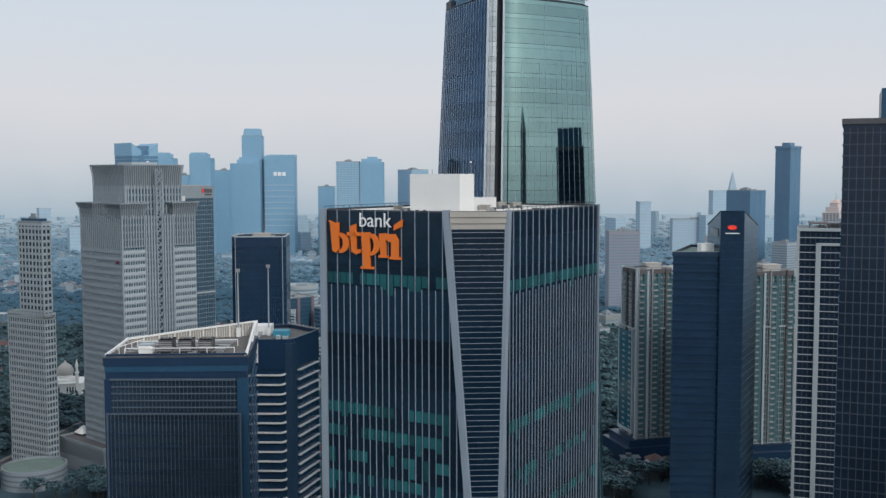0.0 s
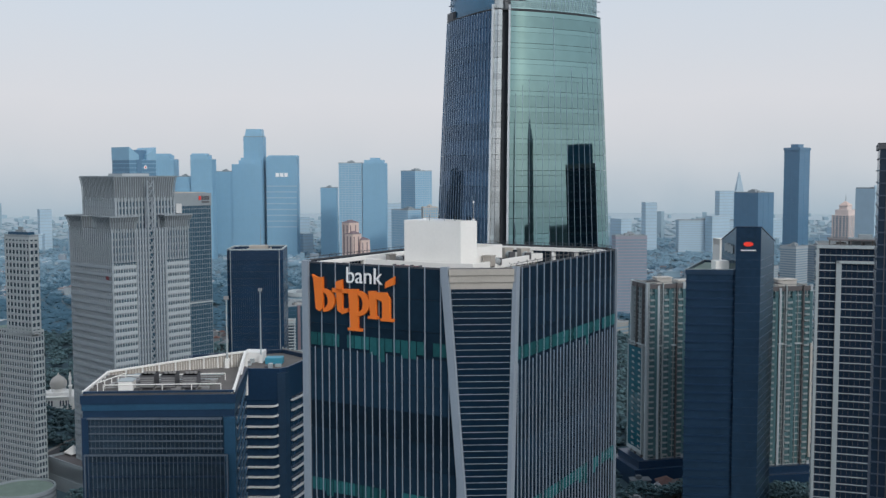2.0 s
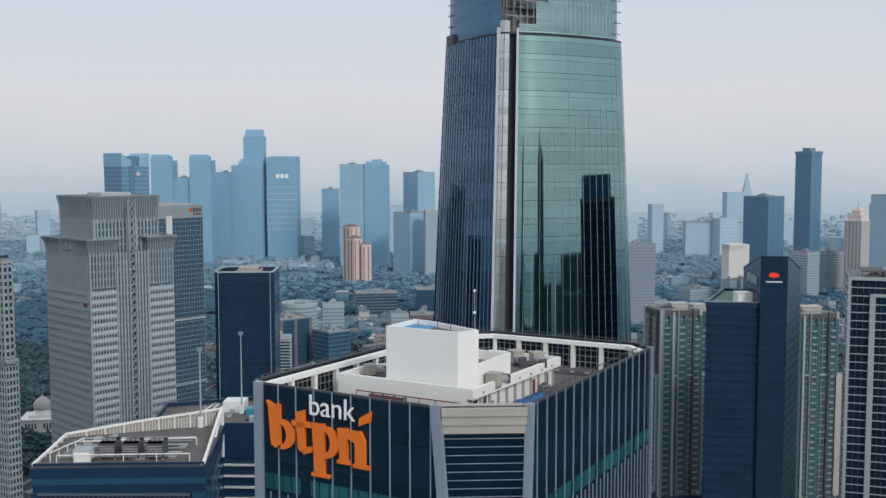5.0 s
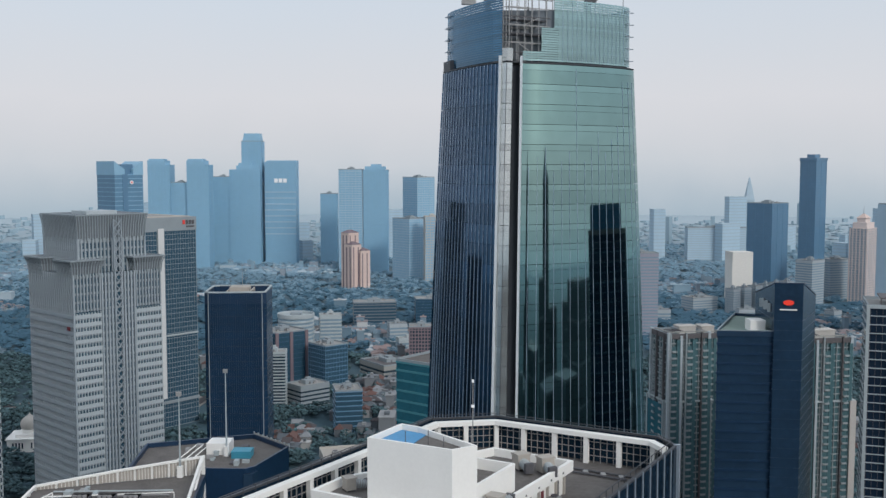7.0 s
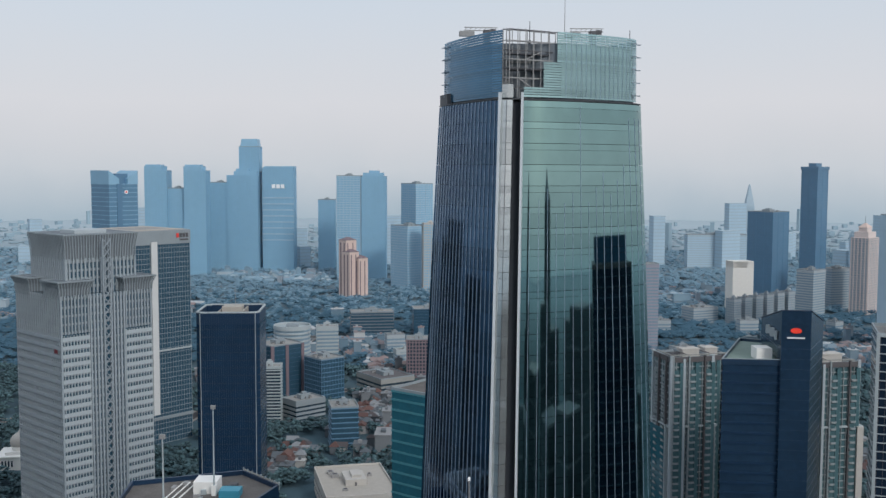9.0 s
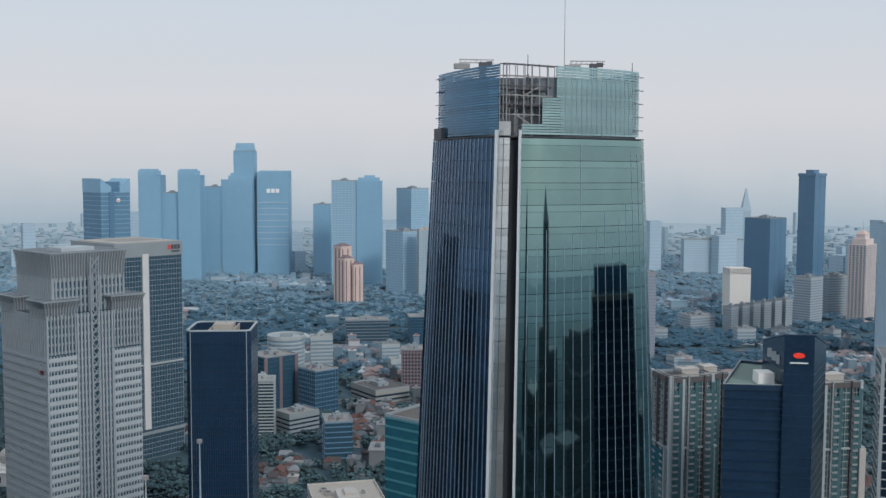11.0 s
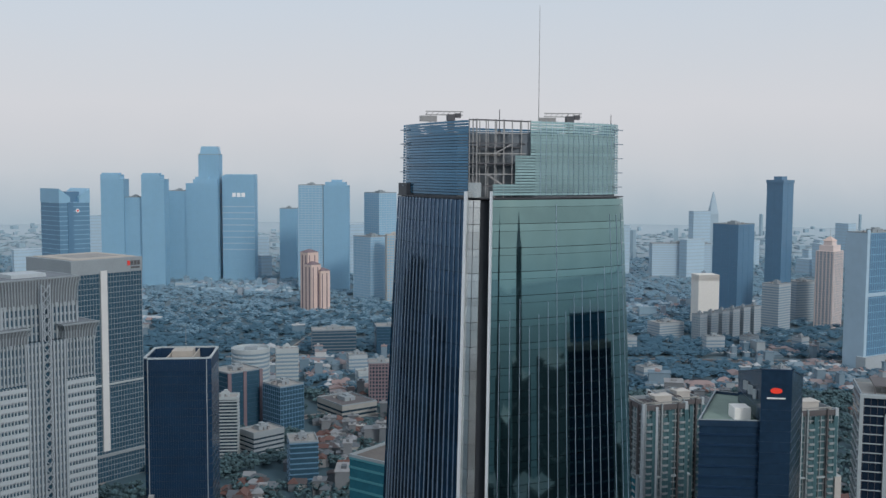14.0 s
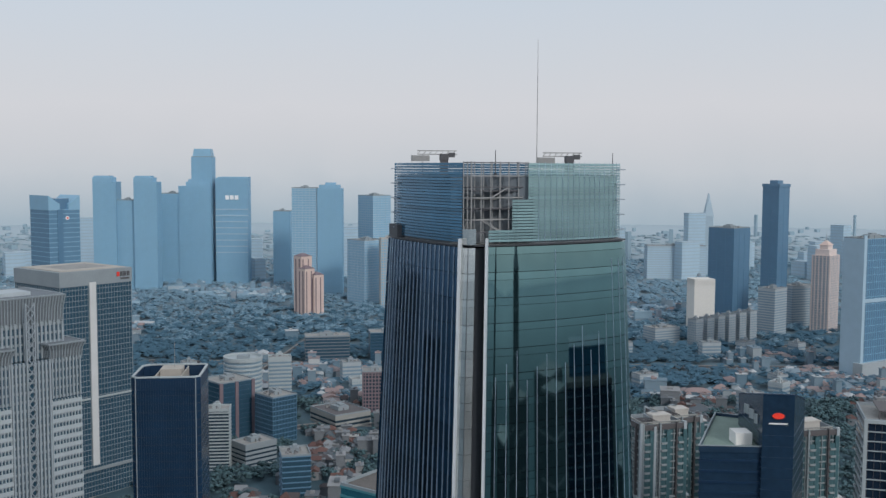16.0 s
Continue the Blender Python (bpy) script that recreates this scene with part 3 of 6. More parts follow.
for p, q in (((9.0, 206.6), (26.5, 196.8)), ((10.2, 204.4), (24.0, 196.6))):
    part("roof_pipe", Geo().tube((*p, 154.25), (*q, 154.25), 0.14), "machine_dark", bank)
for k in range(9):
    p = Vector((9.4, 205.6)).lerp(Vector((25.6, 196.6)), k / 8)
    part("pipe_block", Geo().box(p.x - 0.3, p.y - 0.5, 154, p.x + 0.3, p.y + 0.5, 154.35), "machine", bank)
part("deck_kerb", Geo().beam((14.0, 176.0, 154.1), (20.5, 190.0, 154.1), 0.4, 0.3), "cornice", bank)
part("deck_patch", Geo().prism([(12.0, 175.2), (15.6, 174.6), (20.4, 185.0), (17.8, 187.0)], 154.0, 154.04), "grey_deck", bank)


def ac_unit(x, y, z, rot, s=1.0):
    t = thing("air_conditioner", (x, y, z), rot, "grey rooftop condenser unit with a round fan on the bank roof", "air conditioner", "roof machines")
    casing = part("casing", Geo().box(-1.1 * s, -0.8 * s, 0.25, 1.1 * s, 0.8 * s, 1.7 * s), "machine", t)
    part("fan_ring", Geo().lathe([(0.6 * s, 0), (0.62 * s, 0.2), (0.5 * s, 0.22), (0.48 * s, 0.02)], 14, (0, 0, 1.7 * s)), "machine_dark", casing)
    part("side_grille", Geo().box(-0.9 * s, -0.84 * s, 0.5, 0.9 * s, -0.78 * s, 1.4 * s), "machine_dark", casing)
    for a in (-0.9, 0.9):
        for b in (-0.6, 0.6):
            part("foot", Geo().box(a * s - 0.1, b * s - 0.1, 0, a * s + 0.1, b * s + 0.1, 0.26), "machine_dark", t)


ac_unit(14.4, 187.9, 154.0, 40, 0.62)


def air_handler(x, y, z, rot, s=1.0):
    t = thing("air_handler", (x, y, z), rot, "pale rooftop air handler with a ribbed grey duct", "air handler", "roof machines")
    part("casing", Geo().box(-0.8 * s, -0.7 * s, 0.2, 0.8 * s, 0.7 * s, 1.9 * s).box(-0.9 * s, -0.8 * s, 1.75 * s, 0.9 * s, 0.8 * s, 1.95 * s), "cornice", t)
    duct = part("duct", Geo().tube((-0.1, -0.7 * s, 0.95 * s), (-0.5 * s, -2.3 * s, 0.8 * s), 0.52 * s, n=14), "machine", t)
    for k in range(5):
        q = Vector((-0.1, -0.7 * s, 0.95 * s)).lerp(Vector((-0.5 * s, -2.3 * s, 0.8 * s)), 0.1 + k * 0.2)
        part("duct_ring", Geo().tube(q, q + Vector((-0.02, -0.09, -0.01)), 0.58 * s, n=14), "pale_panel", duct)
    part("duct_mouth", Geo().box(-1.0 * s, -2.7 * s, 0.25, 0.0, -2.2 * s, 1.4 * s), "machine_dark", duct)
    for a in (-0.6, 0.6):
        part("skid", Geo().box(a * s - 0.08, -0.7 * s, 0, a * s + 0.08, 0.7 * s, 0.22), "machine_dark", t)


air_handler(10.9, 191.6, 157.06, 28)
air_handler(13.6, 190.3, 157.06, 25)
air_handler(7.3, 176.9, 157.06, 150, 0.95)
air_handler(-8.2, 183.6, 157.06, 120, 0.8)
heap = thing("blue_tarpaulin", (0, 0, 154.05), 0, "crumpled blue tarpaulin lying on the grey roof deck", "tarpaulin")
g, rnd2, n = Geo(), random.Random(4), 26
for k in range(n + 1):
    c = Vector((8.9, 178.2)).lerp(Vector((14.0, 186.4)), k / n)
    s = Vector((0.85, -0.52))
    w = 0.55 + 0.45 * abs(math.sin(k * 0.7)) * (1 if k < 18 else 0.6)
    for u in (-1, -0.5, 0, 0.5, 1):
        p = c + s * (w * u + rnd2.uniform(-0.1, 0.1))
        g.v.append((p.x, p.y, 0.02 if abs(u) == 1 else rnd2.uniform(0.12, 0.5)))
g.f = [(5 * k + i, 5 * k + i + 1, 5 * k + i + 6, 5 * k + i + 5) for k in range(n) for i in range(4)]
part("sheet", g, "tarp", heap)
pole = thing("roof_lamp_pole", (5.4, 195.5, 154.0), 0, "thin grey pole with a small white lamp on the bank roof", "lamp pole")
part("pole", Geo().tube((0, 0, 0), (0, 0, 12.6), 0.09, 0.05), "machine", pole)
part("lamp", Geo().box(-0.13, -0.13, 12.4, 0.13, 0.13, 12.75).box(-0.2, -0.15, 9.4, 0.2, 0.15, 9.7), "white_sign", pole, "small white lamp heads")
cradle = thing("cleaning_cradle", (-4.9, 166.75, 157.4), math.degrees(math.atan2(eL.y, eL.x)), "maroon window-cleaning cradle resting on the roof edge", "cradle")
part("basket", Geo().box(-2.2, -0.35, 0.25, 2.2, -0.27, 0.85).box(-2.2, 0.27, 0.25, 2.2, 0.35, 0.85).box(-2.2, -0.35, 0.2, 2.2, 0.35, 0.28), "maroon", cradle)
for x in (-2.2, -0.75, 0.75, 2.2):
    part("post", Geo().box(x - 0.06, -0.4, 0, x + 0.06, 0.4, 1.0), "machine_dark", cradle)
# sign: a word and plain orange shapes
sign = thing("bank_sign", (A.x + nL.x * 0.55, A.y + nL.y * 0.55, 0), math.degrees(math.atan2(eL.y, eL.x)), "orange and white letters mounted on dark glass", "sign")
cv = bpy.data.curves.new("word", "FONT")
cv.body, cv.size, cv.extrude = "bank", 3.4, 0.06
tmp = new("word", cv)
bpy.context.view_layer.update()
me = bpy.data.meshes.new_from_object(tmp.evaluated_get(bpy.context.evaluated_depsgraph_get()))
bpy.data.objects.remove(tmp)
me.materials.clear()
me.materials.append(M["white_sign"])
word = part("word", me, "white_sign", sign, "white lettering", pose(7.75, 0, 155.5, 90, 0, 0))


def slab_shape(pts, d=0.45):
    """A flat sign shape in the facade's plane: points (along, up)."""
    n = len(pts)
    vs = [(x, y, z) for y in (0, d) for x, z in pts]
    return Geo().add(vs, [tuple(range(n)), tuple(range(2 * n - 1, n - 1, -1))] + [((i + 1) % n, i, n + i, n + (i + 1) % n) for i in range(n)])


def blob(cx, cz, rx, rz, a0=0, a1=360, n=18):
    return [(cx + rx * math.cos(radians(a0 + (a1 - a0) * i / n)), cz + rz * math.sin(radians(a0 + (a1 - a0) * i / n))) for i in range(n + (a1 - a0 < 360))]


def bowl(s, z, rs, rz):
    """A thick crescent, open towards the facade's start."""
    return blob(s, z, rs, rz, -90, 90) + blob(s, z, rs * 0.42, rz * 0.66, -90, 90)[::-1]


for pts in ([(1.5, 156.4), (1.8, 155.8), (2.2, 151.3), (2.9, 150.9), (3.5, 151.4), (3.5, 156.1), (2.6, 156.0)], bowl(3.6, 152.6, 2.1, 1.75),
            [(5.9, 155.5), (7.1, 155.9), (7.1, 150.8), (6.2, 151.2)], [(5.3, 154.5), (8.1, 154.5), (8.1, 153.9), (5.3, 153.9)], [(6.9, 151.5), (8.1, 151.7), (8.1, 151.1), (7.0, 150.7)],
            [(8.2, 154.5), (9.9, 154.6), (9.9, 148.8), (8.6, 148.8)], bowl(9.95, 152.5, 2.0, 1.85), [(8.1, 148.8), (10.6, 148.8), (10.6, 148.4), (8.1, 148.4)],
            [(11.8, 154.4), (13.1, 154.5), (13.1, 150.8), (12.1, 150.8)], [(13.1, 154.3), (14.9, 154.4), (15.5, 153.4), (15.5, 150.6), (14.2, 150.6), (14.2, 153.0), (13.1, 153.4)],
            [(14.7, 155.0), (14.8, 155.9), (16.3, 156.8), (16.2, 155.6)], [(11.7, 150.8), (13.5, 150.8), (13.5, 150.4), (11.7, 150.4)], [(13.9, 150.6), (16.1, 150.6), (16.1, 150.2), (13.9, 150.2)]):
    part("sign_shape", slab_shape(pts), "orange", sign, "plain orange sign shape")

# ---- the tall glass tower ----
TC = Vector((22.0, 304.0))
K0, KR, KB, KL = Vector((13.6, 282.4)), Vector((43.2, 299.6)), Vector((30.4, 326.6)), Vector((0.4, 308.6))
SHOULDER, CROWN = 213.3, 226.7


def swell(z):
    d = max(0.0, SHOULDER - z)
    return 1 + 0.00255 * d - 0.0000047 * d * d


def side(p, q, bow, n=14, r=0.14):
    """Points along one bowed face; the ends bend round the corners."""
    e = q - p
    out = Vector((e.y, -e.x)).normalized()
    pts = []
    for i in range(n + 1):
        k = i / n
        dip = bow * 4 * k * (1 - k)
        soft = 0.0
        if k > 1 - r:
            soft = 1.1 * ((k - 1 + r) / r) ** 2
        elif k < r:
            soft = 1.1 * ((r - k) / r) ** 2
        pts.append(p + e * k + out * (dip - soft))
    return pts


def tower_plan():
    """The plan at the shoulder: near corner strip, right face, back, left face."""
    right = side(K0 + (KR - K0) * 0.12, KR, 1.5, 28)
    right = [p for p in right]
    right[0] = K0 + (KR - K0) * 0.12
    right[1] = right[0].lerp(right[2], 0.5)
    back = side(KR, KB, 1.2)[1:] + side(KB, KL, 1.2)[1:]
    left = side(KL, K0 + (KL - K0) * 0.06, 1.0)[1:]
    left[-1] = K0 + (KL - K0) * 0.07
    left[-2] = left[-3].lerp(left[-1], 0.5)
    return right, back, left


T_RIGHT, T_BACK, T_LEFT = tower_plan()


def at_z(p, z, push=0.0):
    q = TC + (p - TC) * swell(z)
    return q + (p - TC).normalized() * push


glass_tower = thing("glass_tower", (0, 0, 0), 0, "tall tapering mirror-glass tower with silver fins and unfinished crown", "office tower")
STOREYS, LEVEL = 52, 4.1
allp = T_RIGHT + T_BACK + T_LEFT
for z0, z1 in ((0, 60), (60, 110), (110, 140), (140, 165), (165, 190), (190, 212.9)):
    part("tower_core", Geo().prism([tuple(at_z(p, z0, -0.9)) for p in allp], z0, z1, [tuple(at_z(p, z1, -0.9)) for p in allp]), "core", glass_tower)


def skin(pts, z0, z1, d=0.35, push=0.0):
    """A curved sheet along pts from z0 to z1."""
    n = len(pts)
    vs = [(*at_z(p, z, push - o), z) for o in (0, d) for z in (z0, z1) for p in pts]
    fs = []
    for i in range(n - 1):
        fs += [(i, i + 1, n + i + 1, n + i), (2 * n + i + 1, 2 * n + i, 3 * n + i, 3 * n + i + 1), (n + i, n + i + 1, 3 * n + i + 1, 3 * n + i), (i + 1, i, 2 * n + i, 2 * n + i + 1)]
    fs += [(0, n, 3 * n, 2 * n), (n - 1, 3 * n - 1, 4 * n - 1, 2 * n - 1)]
    return Geo().add(vs, fs)


STRIP = [K0 + (KL - K0) * 0.045, K0 + Vector((0.4, 0.2)), K0 + (KR - K0) * 0.052]
for k in range(STOREYS):
    z1 = SHOULDER - 0.25 - LEVEL * k
    z0 = max(0.5, z1 - LEVEL + 0.09)
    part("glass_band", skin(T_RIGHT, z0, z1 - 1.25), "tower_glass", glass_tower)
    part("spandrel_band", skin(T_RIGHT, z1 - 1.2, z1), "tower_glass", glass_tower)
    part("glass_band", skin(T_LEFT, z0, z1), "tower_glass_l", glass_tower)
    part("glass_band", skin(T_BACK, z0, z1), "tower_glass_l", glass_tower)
    part("panel_strip", skin(STRIP, z0, z1 - 1.25, push=0.1), "strip", glass_tower, "pale reflective panel strip")
    part("panel_strip", skin(STRIP, z1 - 1.2, z1, push=0.1), "strip", glass_tower)
# corner bars beside the panel strip and the dark slot
for p, w in ((K0 + (KL - K0) * 0.055, 0.45), (K0 + (KR - K0) * 0.118, 0.4)):
    n = (p - TC).normalized()
    g = Geo().ribbon([(*at_z(p, z, 0.3), z) for z in (0, 60, 110, 140, 165, 190, 214.5)], w, 0.8, (n.x, n.y, 0))
    part("corner_bar", g, "bright_metal", glass_tower, "bright metal corner bar")
part("panel_joint", Geo().ribbon([(*at_z(STRIP[1], z, 0.12), z) for z in (0, 60, 110, 140, 165, 190, 213)], 0.1, 0.06, (*(STRIP[1] - TC).normalized(), 0)), "dark_metal", glass_tower)
# fins
def fin_row(pts, count, ztop, out, w, stuff="silver"):
    d = [0.0]
    for a, b in zip(pts, pts[1:]):
        d.append(d[-1] + (b - a).length)
    for i in range(1, count):
        s = d[-1] * i / count
        j = max(k for k in range(len(d) - 1) if d[k] <= s)
        p = pts[j].lerp(pts[j + 1], (s - d[j]) / (d[j + 1] - d[j]))
        e = (pts[j + 1] - pts[j]).normalized()
        n = Vector((e.y, -e.x, 0))
        zt = ztop(i / count)
        cuts = [z for z in (0, 60, 110, 140, 165, 190, SHOULDER) if z < zt] + [zt]
        g = Geo().ribbon([(*at_z(p, z, out / 2), z) for z in cuts], w, out, n)
        part("fin", g, stuff, glass_tower)


fin_row(T_LEFT, 19, lambda k: SHOULDER - 0.2, 0.16, 0.11, "steel_fin")
fin_row(T_RIGHT, 17, lambda k: SHOULDER - 1 if abs(k - 7 / 17) < 0.01 else SHOULDER - 3 if k > 0.78 else 197 + 14 * max(0, k - 0.4) - 7 * ((k * 97) % 1), 0.07, 0.06, "steel_fin")
fin_row(T_BACK[:14], 10, lambda k: SHOULDER - 0.2, 0.3, 0.16)
part("shoulder_band", skin(allp + [allp[0]], SHOULDER - 0.1, SHOULDER + 0.12, 0.8, 0.08), "dark_metal", glass_tower)
part("shoulder_deck", Geo().prism([tuple(at_z(p, SHOULDER, -0.5)) for p in allp], SHOULDER - 0.1, SHOULDER + 0.1), "grey_deck", glass_tower)

# crown: rows of glass louvres, left out where the corner is unfinished
CR_IN = 0.955
def crown_pt(p):
    return TC + (p - TC) * CR_IN


CRR, CRL, CRB = [crown_pt(p) for p in T_RIGHT], [crown_pt(p) for p in T_LEFT], [crown_pt(p) for p in T_BACK]


def cut_line(pts, s0, s1):
    """The stretch of a polyline between two lengths."""
    out, run = [], 0.0
    for a, b in zip(pts, pts[1:]):
        d = (b - a).length
        for s in (s0, s1):
            if run <= s < run + d:
                out.append((s, a.lerp(b, (s - run) / d)))
        if s0 < run < s1:
            out.append((run, a))
        run += d
    if run <= s1:
        out.append((run, pts[-1]))
    return [p for _, p in sorted(out, key=lambda v: v[0])]


def straight(pts, z0, z1, d=0.25):
    n = len(pts)
    vs = []
    for o in (0, d):
        for z in (z0, z1):
            vs += [(*(p - (p - TC).normalized() * (o + 0.04 * (z - SHOULDER) / 4)), z) for p in pts]
    fs = []
    for i in range(n - 1):
        fs += [(i, i + 1, n + i + 1, n + i), (2 * n + i + 1, 2 * n + i, 3 * n + i, 3 * n + i + 1), (n + i, n + i + 1, 3 * n + i + 1, 3 * n + i), (i + 1, i, 2 * n + i, 2 * n + i + 1)]
    fs += [(0, n, 3 * n, 2 * n), (n - 1, 3 * n - 1, 4 * n - 1, 2 * n - 1)]
    return Geo().add(vs, fs)


ROWS_N, ROW_H = 26, (CROWN - SHOULDER - 0.6) / 26
for k in range(ROWS_N):
    z0 = SHOULDER + 0.5 + k * ROW_H
    start = 0.0 if k < 4 else (4.2 if k < 14 else 7.2)
    part("crown_louvre", straight(cut_line(CRR, start, 99), z0, z0 + ROW_H - 0.11), "crown", glass_tower)
    part("crown_louvre", straight(CRL, z0, z0 + ROW_H - 0.11), "crown_blue", glass_tower)
    part("crown_louvre", straight(CRB, z0, z0 + ROW_H - 0.1), "crown_blue", glass_tower)
for i in range(1, 22):
    s = 8.0 + i * 1.2
    pts = cut_line(CRR, s, s + 0.1)
    if len(pts) > 1 and s < 31:
        n = (pts[0] - TC).normalized()
        part("crown_mullion", Geo().beam((*(pts[0] + n * 0.02), SHOULDER + 0.5), (*(pts[0] - n * 0.1), CROWN), 0.05, 0.06, (n.x, n.y, 0)), "steel_fin", glass_tower)
backing = [tuple(TC + (p - TC) * 0.9) for p in allp]
part("crown_backing", Geo().ring([tuple(TC + (p - TC) * 0.925) for p in T_RIGHT[8:] + T_BACK + T_LEFT[:-2]], [tuple(TC + (p - TC) * 0.9) for p in T_RIGHT[8:] + T_BACK + T_LEFT[:-2]], SHOULDER, CROWN - 2.4), "concrete_dark", glass_tower)
part("crown_roof", Geo().prism([tuple(TC + (p - TC) * 0.8) for p in allp], CROWN - 6.2, CROWN - 5.8), "grey_deck", glass_tower)
# dark filler that stands in for the shaded inside of the open corner
part("crown_plant", Geo().prism([tuple(TC + (p - TC) * 0.72) for p in allp], SHOULDER, CROWN - 7), "core", glass_tower)
# bare steel in the unfinished corner
steel = [crown_pt(K0 + (KL - K0) * 0.06), crown_pt(K0 + Vector((0.5, 0.6))), crown_pt(K0 + (KR - K0) * 0.13), crown_pt(K0 + (KR - K0) * 0.24), crown_pt(K0 + (KR - K0) * 0.36)]
steel = [p for a, c in zip(steel, steel[1:]) for p in (a, a.lerp(c, 0.5))] + steel[-1:]
part("panel_strip", skin(STRIP, SHOULDER + 0.2, SHOULDER + 2.7, push=-0.3), "strip", glass_tower)
for inn, w in ((0.2, 0.17), (1.8, 0.15)):
    cols = [p - (p - TC).normalized() * inn for p in steel]
    for p in cols:
        part("steel_column", Geo().beam((*p, SHOULDER), (*p, CROWN), w, w, (1, 0, 0)), "machine", glass_tower)
    for j, z in enumerate((215.4, 217.4, 219.2, 220.9, 222.6, 224.4, 226.5)):
        for a, b in zip(cols, cols[1:]):
            part("steel_beam", Geo().beam((*a, z), (*b, z), w, w), "machine" if j % 2 else "machine_dark", glass_tower)
    for a, b, z0, z1 in ((cols[0], cols[1], 215.4, 217.4), (cols[5], cols[3], 215.4, 217.4), (cols[4], cols[6], 220.9, 222.6)):
        part("steel_brace", Geo().beam((*a, z0), (*b, z1), 0.16, 0.16), "machine", glass_tower)
for z in (218.9, 221.9):
    pts = [tuple(p - (p - TC).normalized() * 0.5) for p in steel] + [tuple(p - (p - TC).normalized() * 3.5) for p in reversed(steel)]
    part("gangway", Geo().prism(pts, z, z + 0.2), "machine_dark", glass_tower)
# short brackets that stick out of the crown's sides
for p in (T_RIGHT[-1], T_RIGHT[-3], T_LEFT[0], T_LEFT[1]):
    q = crown_pt(p)
    n = (q - TC).normalized()
    for j in range(5):
        z = SHOULDER + 1.8 + j * 2.6
        part("bracket", Geo().beam((*q, z), (*(q + n * 0.8), z), 0.5, 0.16), "silver", glass_tower)
part("shoulder_plant", Geo().prism([tuple(at_z(T_BACK[-1], SHOULDER, v)) for v in (-0.1, -2.2)] + [tuple(at_z(T_LEFT[2], SHOULDER, v)) for v in (-2.2, -0.1)], SHOULDER, SHOULDER + 2.3), "dark_metal", glass_tower)


def roof_crane(x, y, rot, flip, drop=0.35):
    """A building maintenance unit on the crown."""
    t = thing("maintenance_crane", (x, y, CROWN - 5.8 - drop), rot, "grey rooftop maintenance crane on the tower crown", "crane", "roof cranes")
    part("mast", Geo().box(-0.6, -0.6, 0, 0.6, 0.6, 7.4).box(-0.7, -0.7, 6.4, 0.7, 0.7, 7.5), "machine_dark", t)
    g = Geo()
    for z in (7.4, 8.0):
        g.beam((-4.6 * flip, 0, z), (2.2 * flip, 0, z), 0.16, 0.16)
    for i in range(7):
        g.beam((-4.6 * flip + i * flip, 0, 7.4), (-4.1 * flip + i * flip, 0, 8.0), 0.1, 0.1, (0, 1, 0))
    jib = part("jib", g, "machine", t)
    part("cradle", Geo().box(-5.6, -0.6, 6.2, -2.6, 0.6, 7.2) if flip > 0 else Geo().box(3.8, -0.6, 6.4, 5.6, 0.6, 7.4), "machine", jib)
    part("counterweight", Geo().box(1.3 * flip - 0.5, -0.5, 6.9, 1.3 * flip + 0.5, 0.5, 7.7), "machine_dark", t)


roof_crane(10.6, 297.5, 8, 1)
roof_crane(32.0, 297.0, 4, 1, 0.6)
mast = thing("antenna_mast", (25.8, 292.0, CROWN - 5.8), 0, "thin steel lightning mast on the tower roof", "mast")
part("pole", Geo().tube((0, 0, 0), (0, 0, 25.8), 0.08, 0.035), "machine", mast)
part("base", Geo().box(-0.5, -0.5, 0, 0.5, 0.5, 1.2), "machine_dark", mast)
for x, y, h in ((40.0, 299.6, 1.6), (18.6, 288.0, 1.8), (7.0, 300.5, 1.4)):
    rod = thing("lightning_rod", (x, y, CROWN - 2.2), 0, "short lightning rod on the crown edge", "rod", "lightning rods")
    part("pole", Geo().tube((0, 0, 0), (0, 0, 2.2 + h), 0.1, 0.06), "machine_dark", rod)
    part("clamp", Geo().box(-0.25, -0.25, -0.3, 0.25, 0.25, 0.3), "machine_dark", rod)

# ---- near left: glass office with a framed roof ----
GL = [(-102.3, 301.0), (-58.9, 303.0), (-63.6, 344.5), (-104.5, 330.0)]
office = thing("framed_office", (0, 0, 0), 0, "blue-black glass office with a pale steel roof frame", "office building")
part("shaft", Geo().prism(inset(GL, 0.5), 0, 103.0), "office_glass", office)
part("roof_cap", Geo().prism(GL, 106.9, 109.4), "navy_panel", office)
part("cap_band", Geo().prism(inset(GL, 0.25), 105.0, 106.85), "blue_panel", office)
part("cap_band", Geo().prism(inset(GL, 0.5), 103.0, 104.95), "navy_panel", office)
part("light_ledge", Geo().box(-100.5, 300.7, 102.6, -62.5, 301.5, 103.1), "dim_fin", office)
for z in (0,):
    part("side_panel", Geo().box(-102.2, 301.2, 0, -100.2, 301.9, 103), "navy_panel", office)
    part("side_panel", Geo().box(-62.3, 302.0, 0, -59.0, 303.4, 103), "blue_panel", office)
for k in range(5):
    z = 100.6 - k * 2.1
    part("transom", Geo().box(-100.2, 301.0, z - 0.16, -62.4, 301.6, z + 0.12), "dim_fin", office)
me = Geo().box(-0.03, 0.2, 93, 0.03, 0.4, 102.6).mesh("mullion", M["dim_fin"])
for i in range(32):
    part("mullion", me, "machine", office, m=pose(-99.6 + i * 1.18, 301.05, 0))
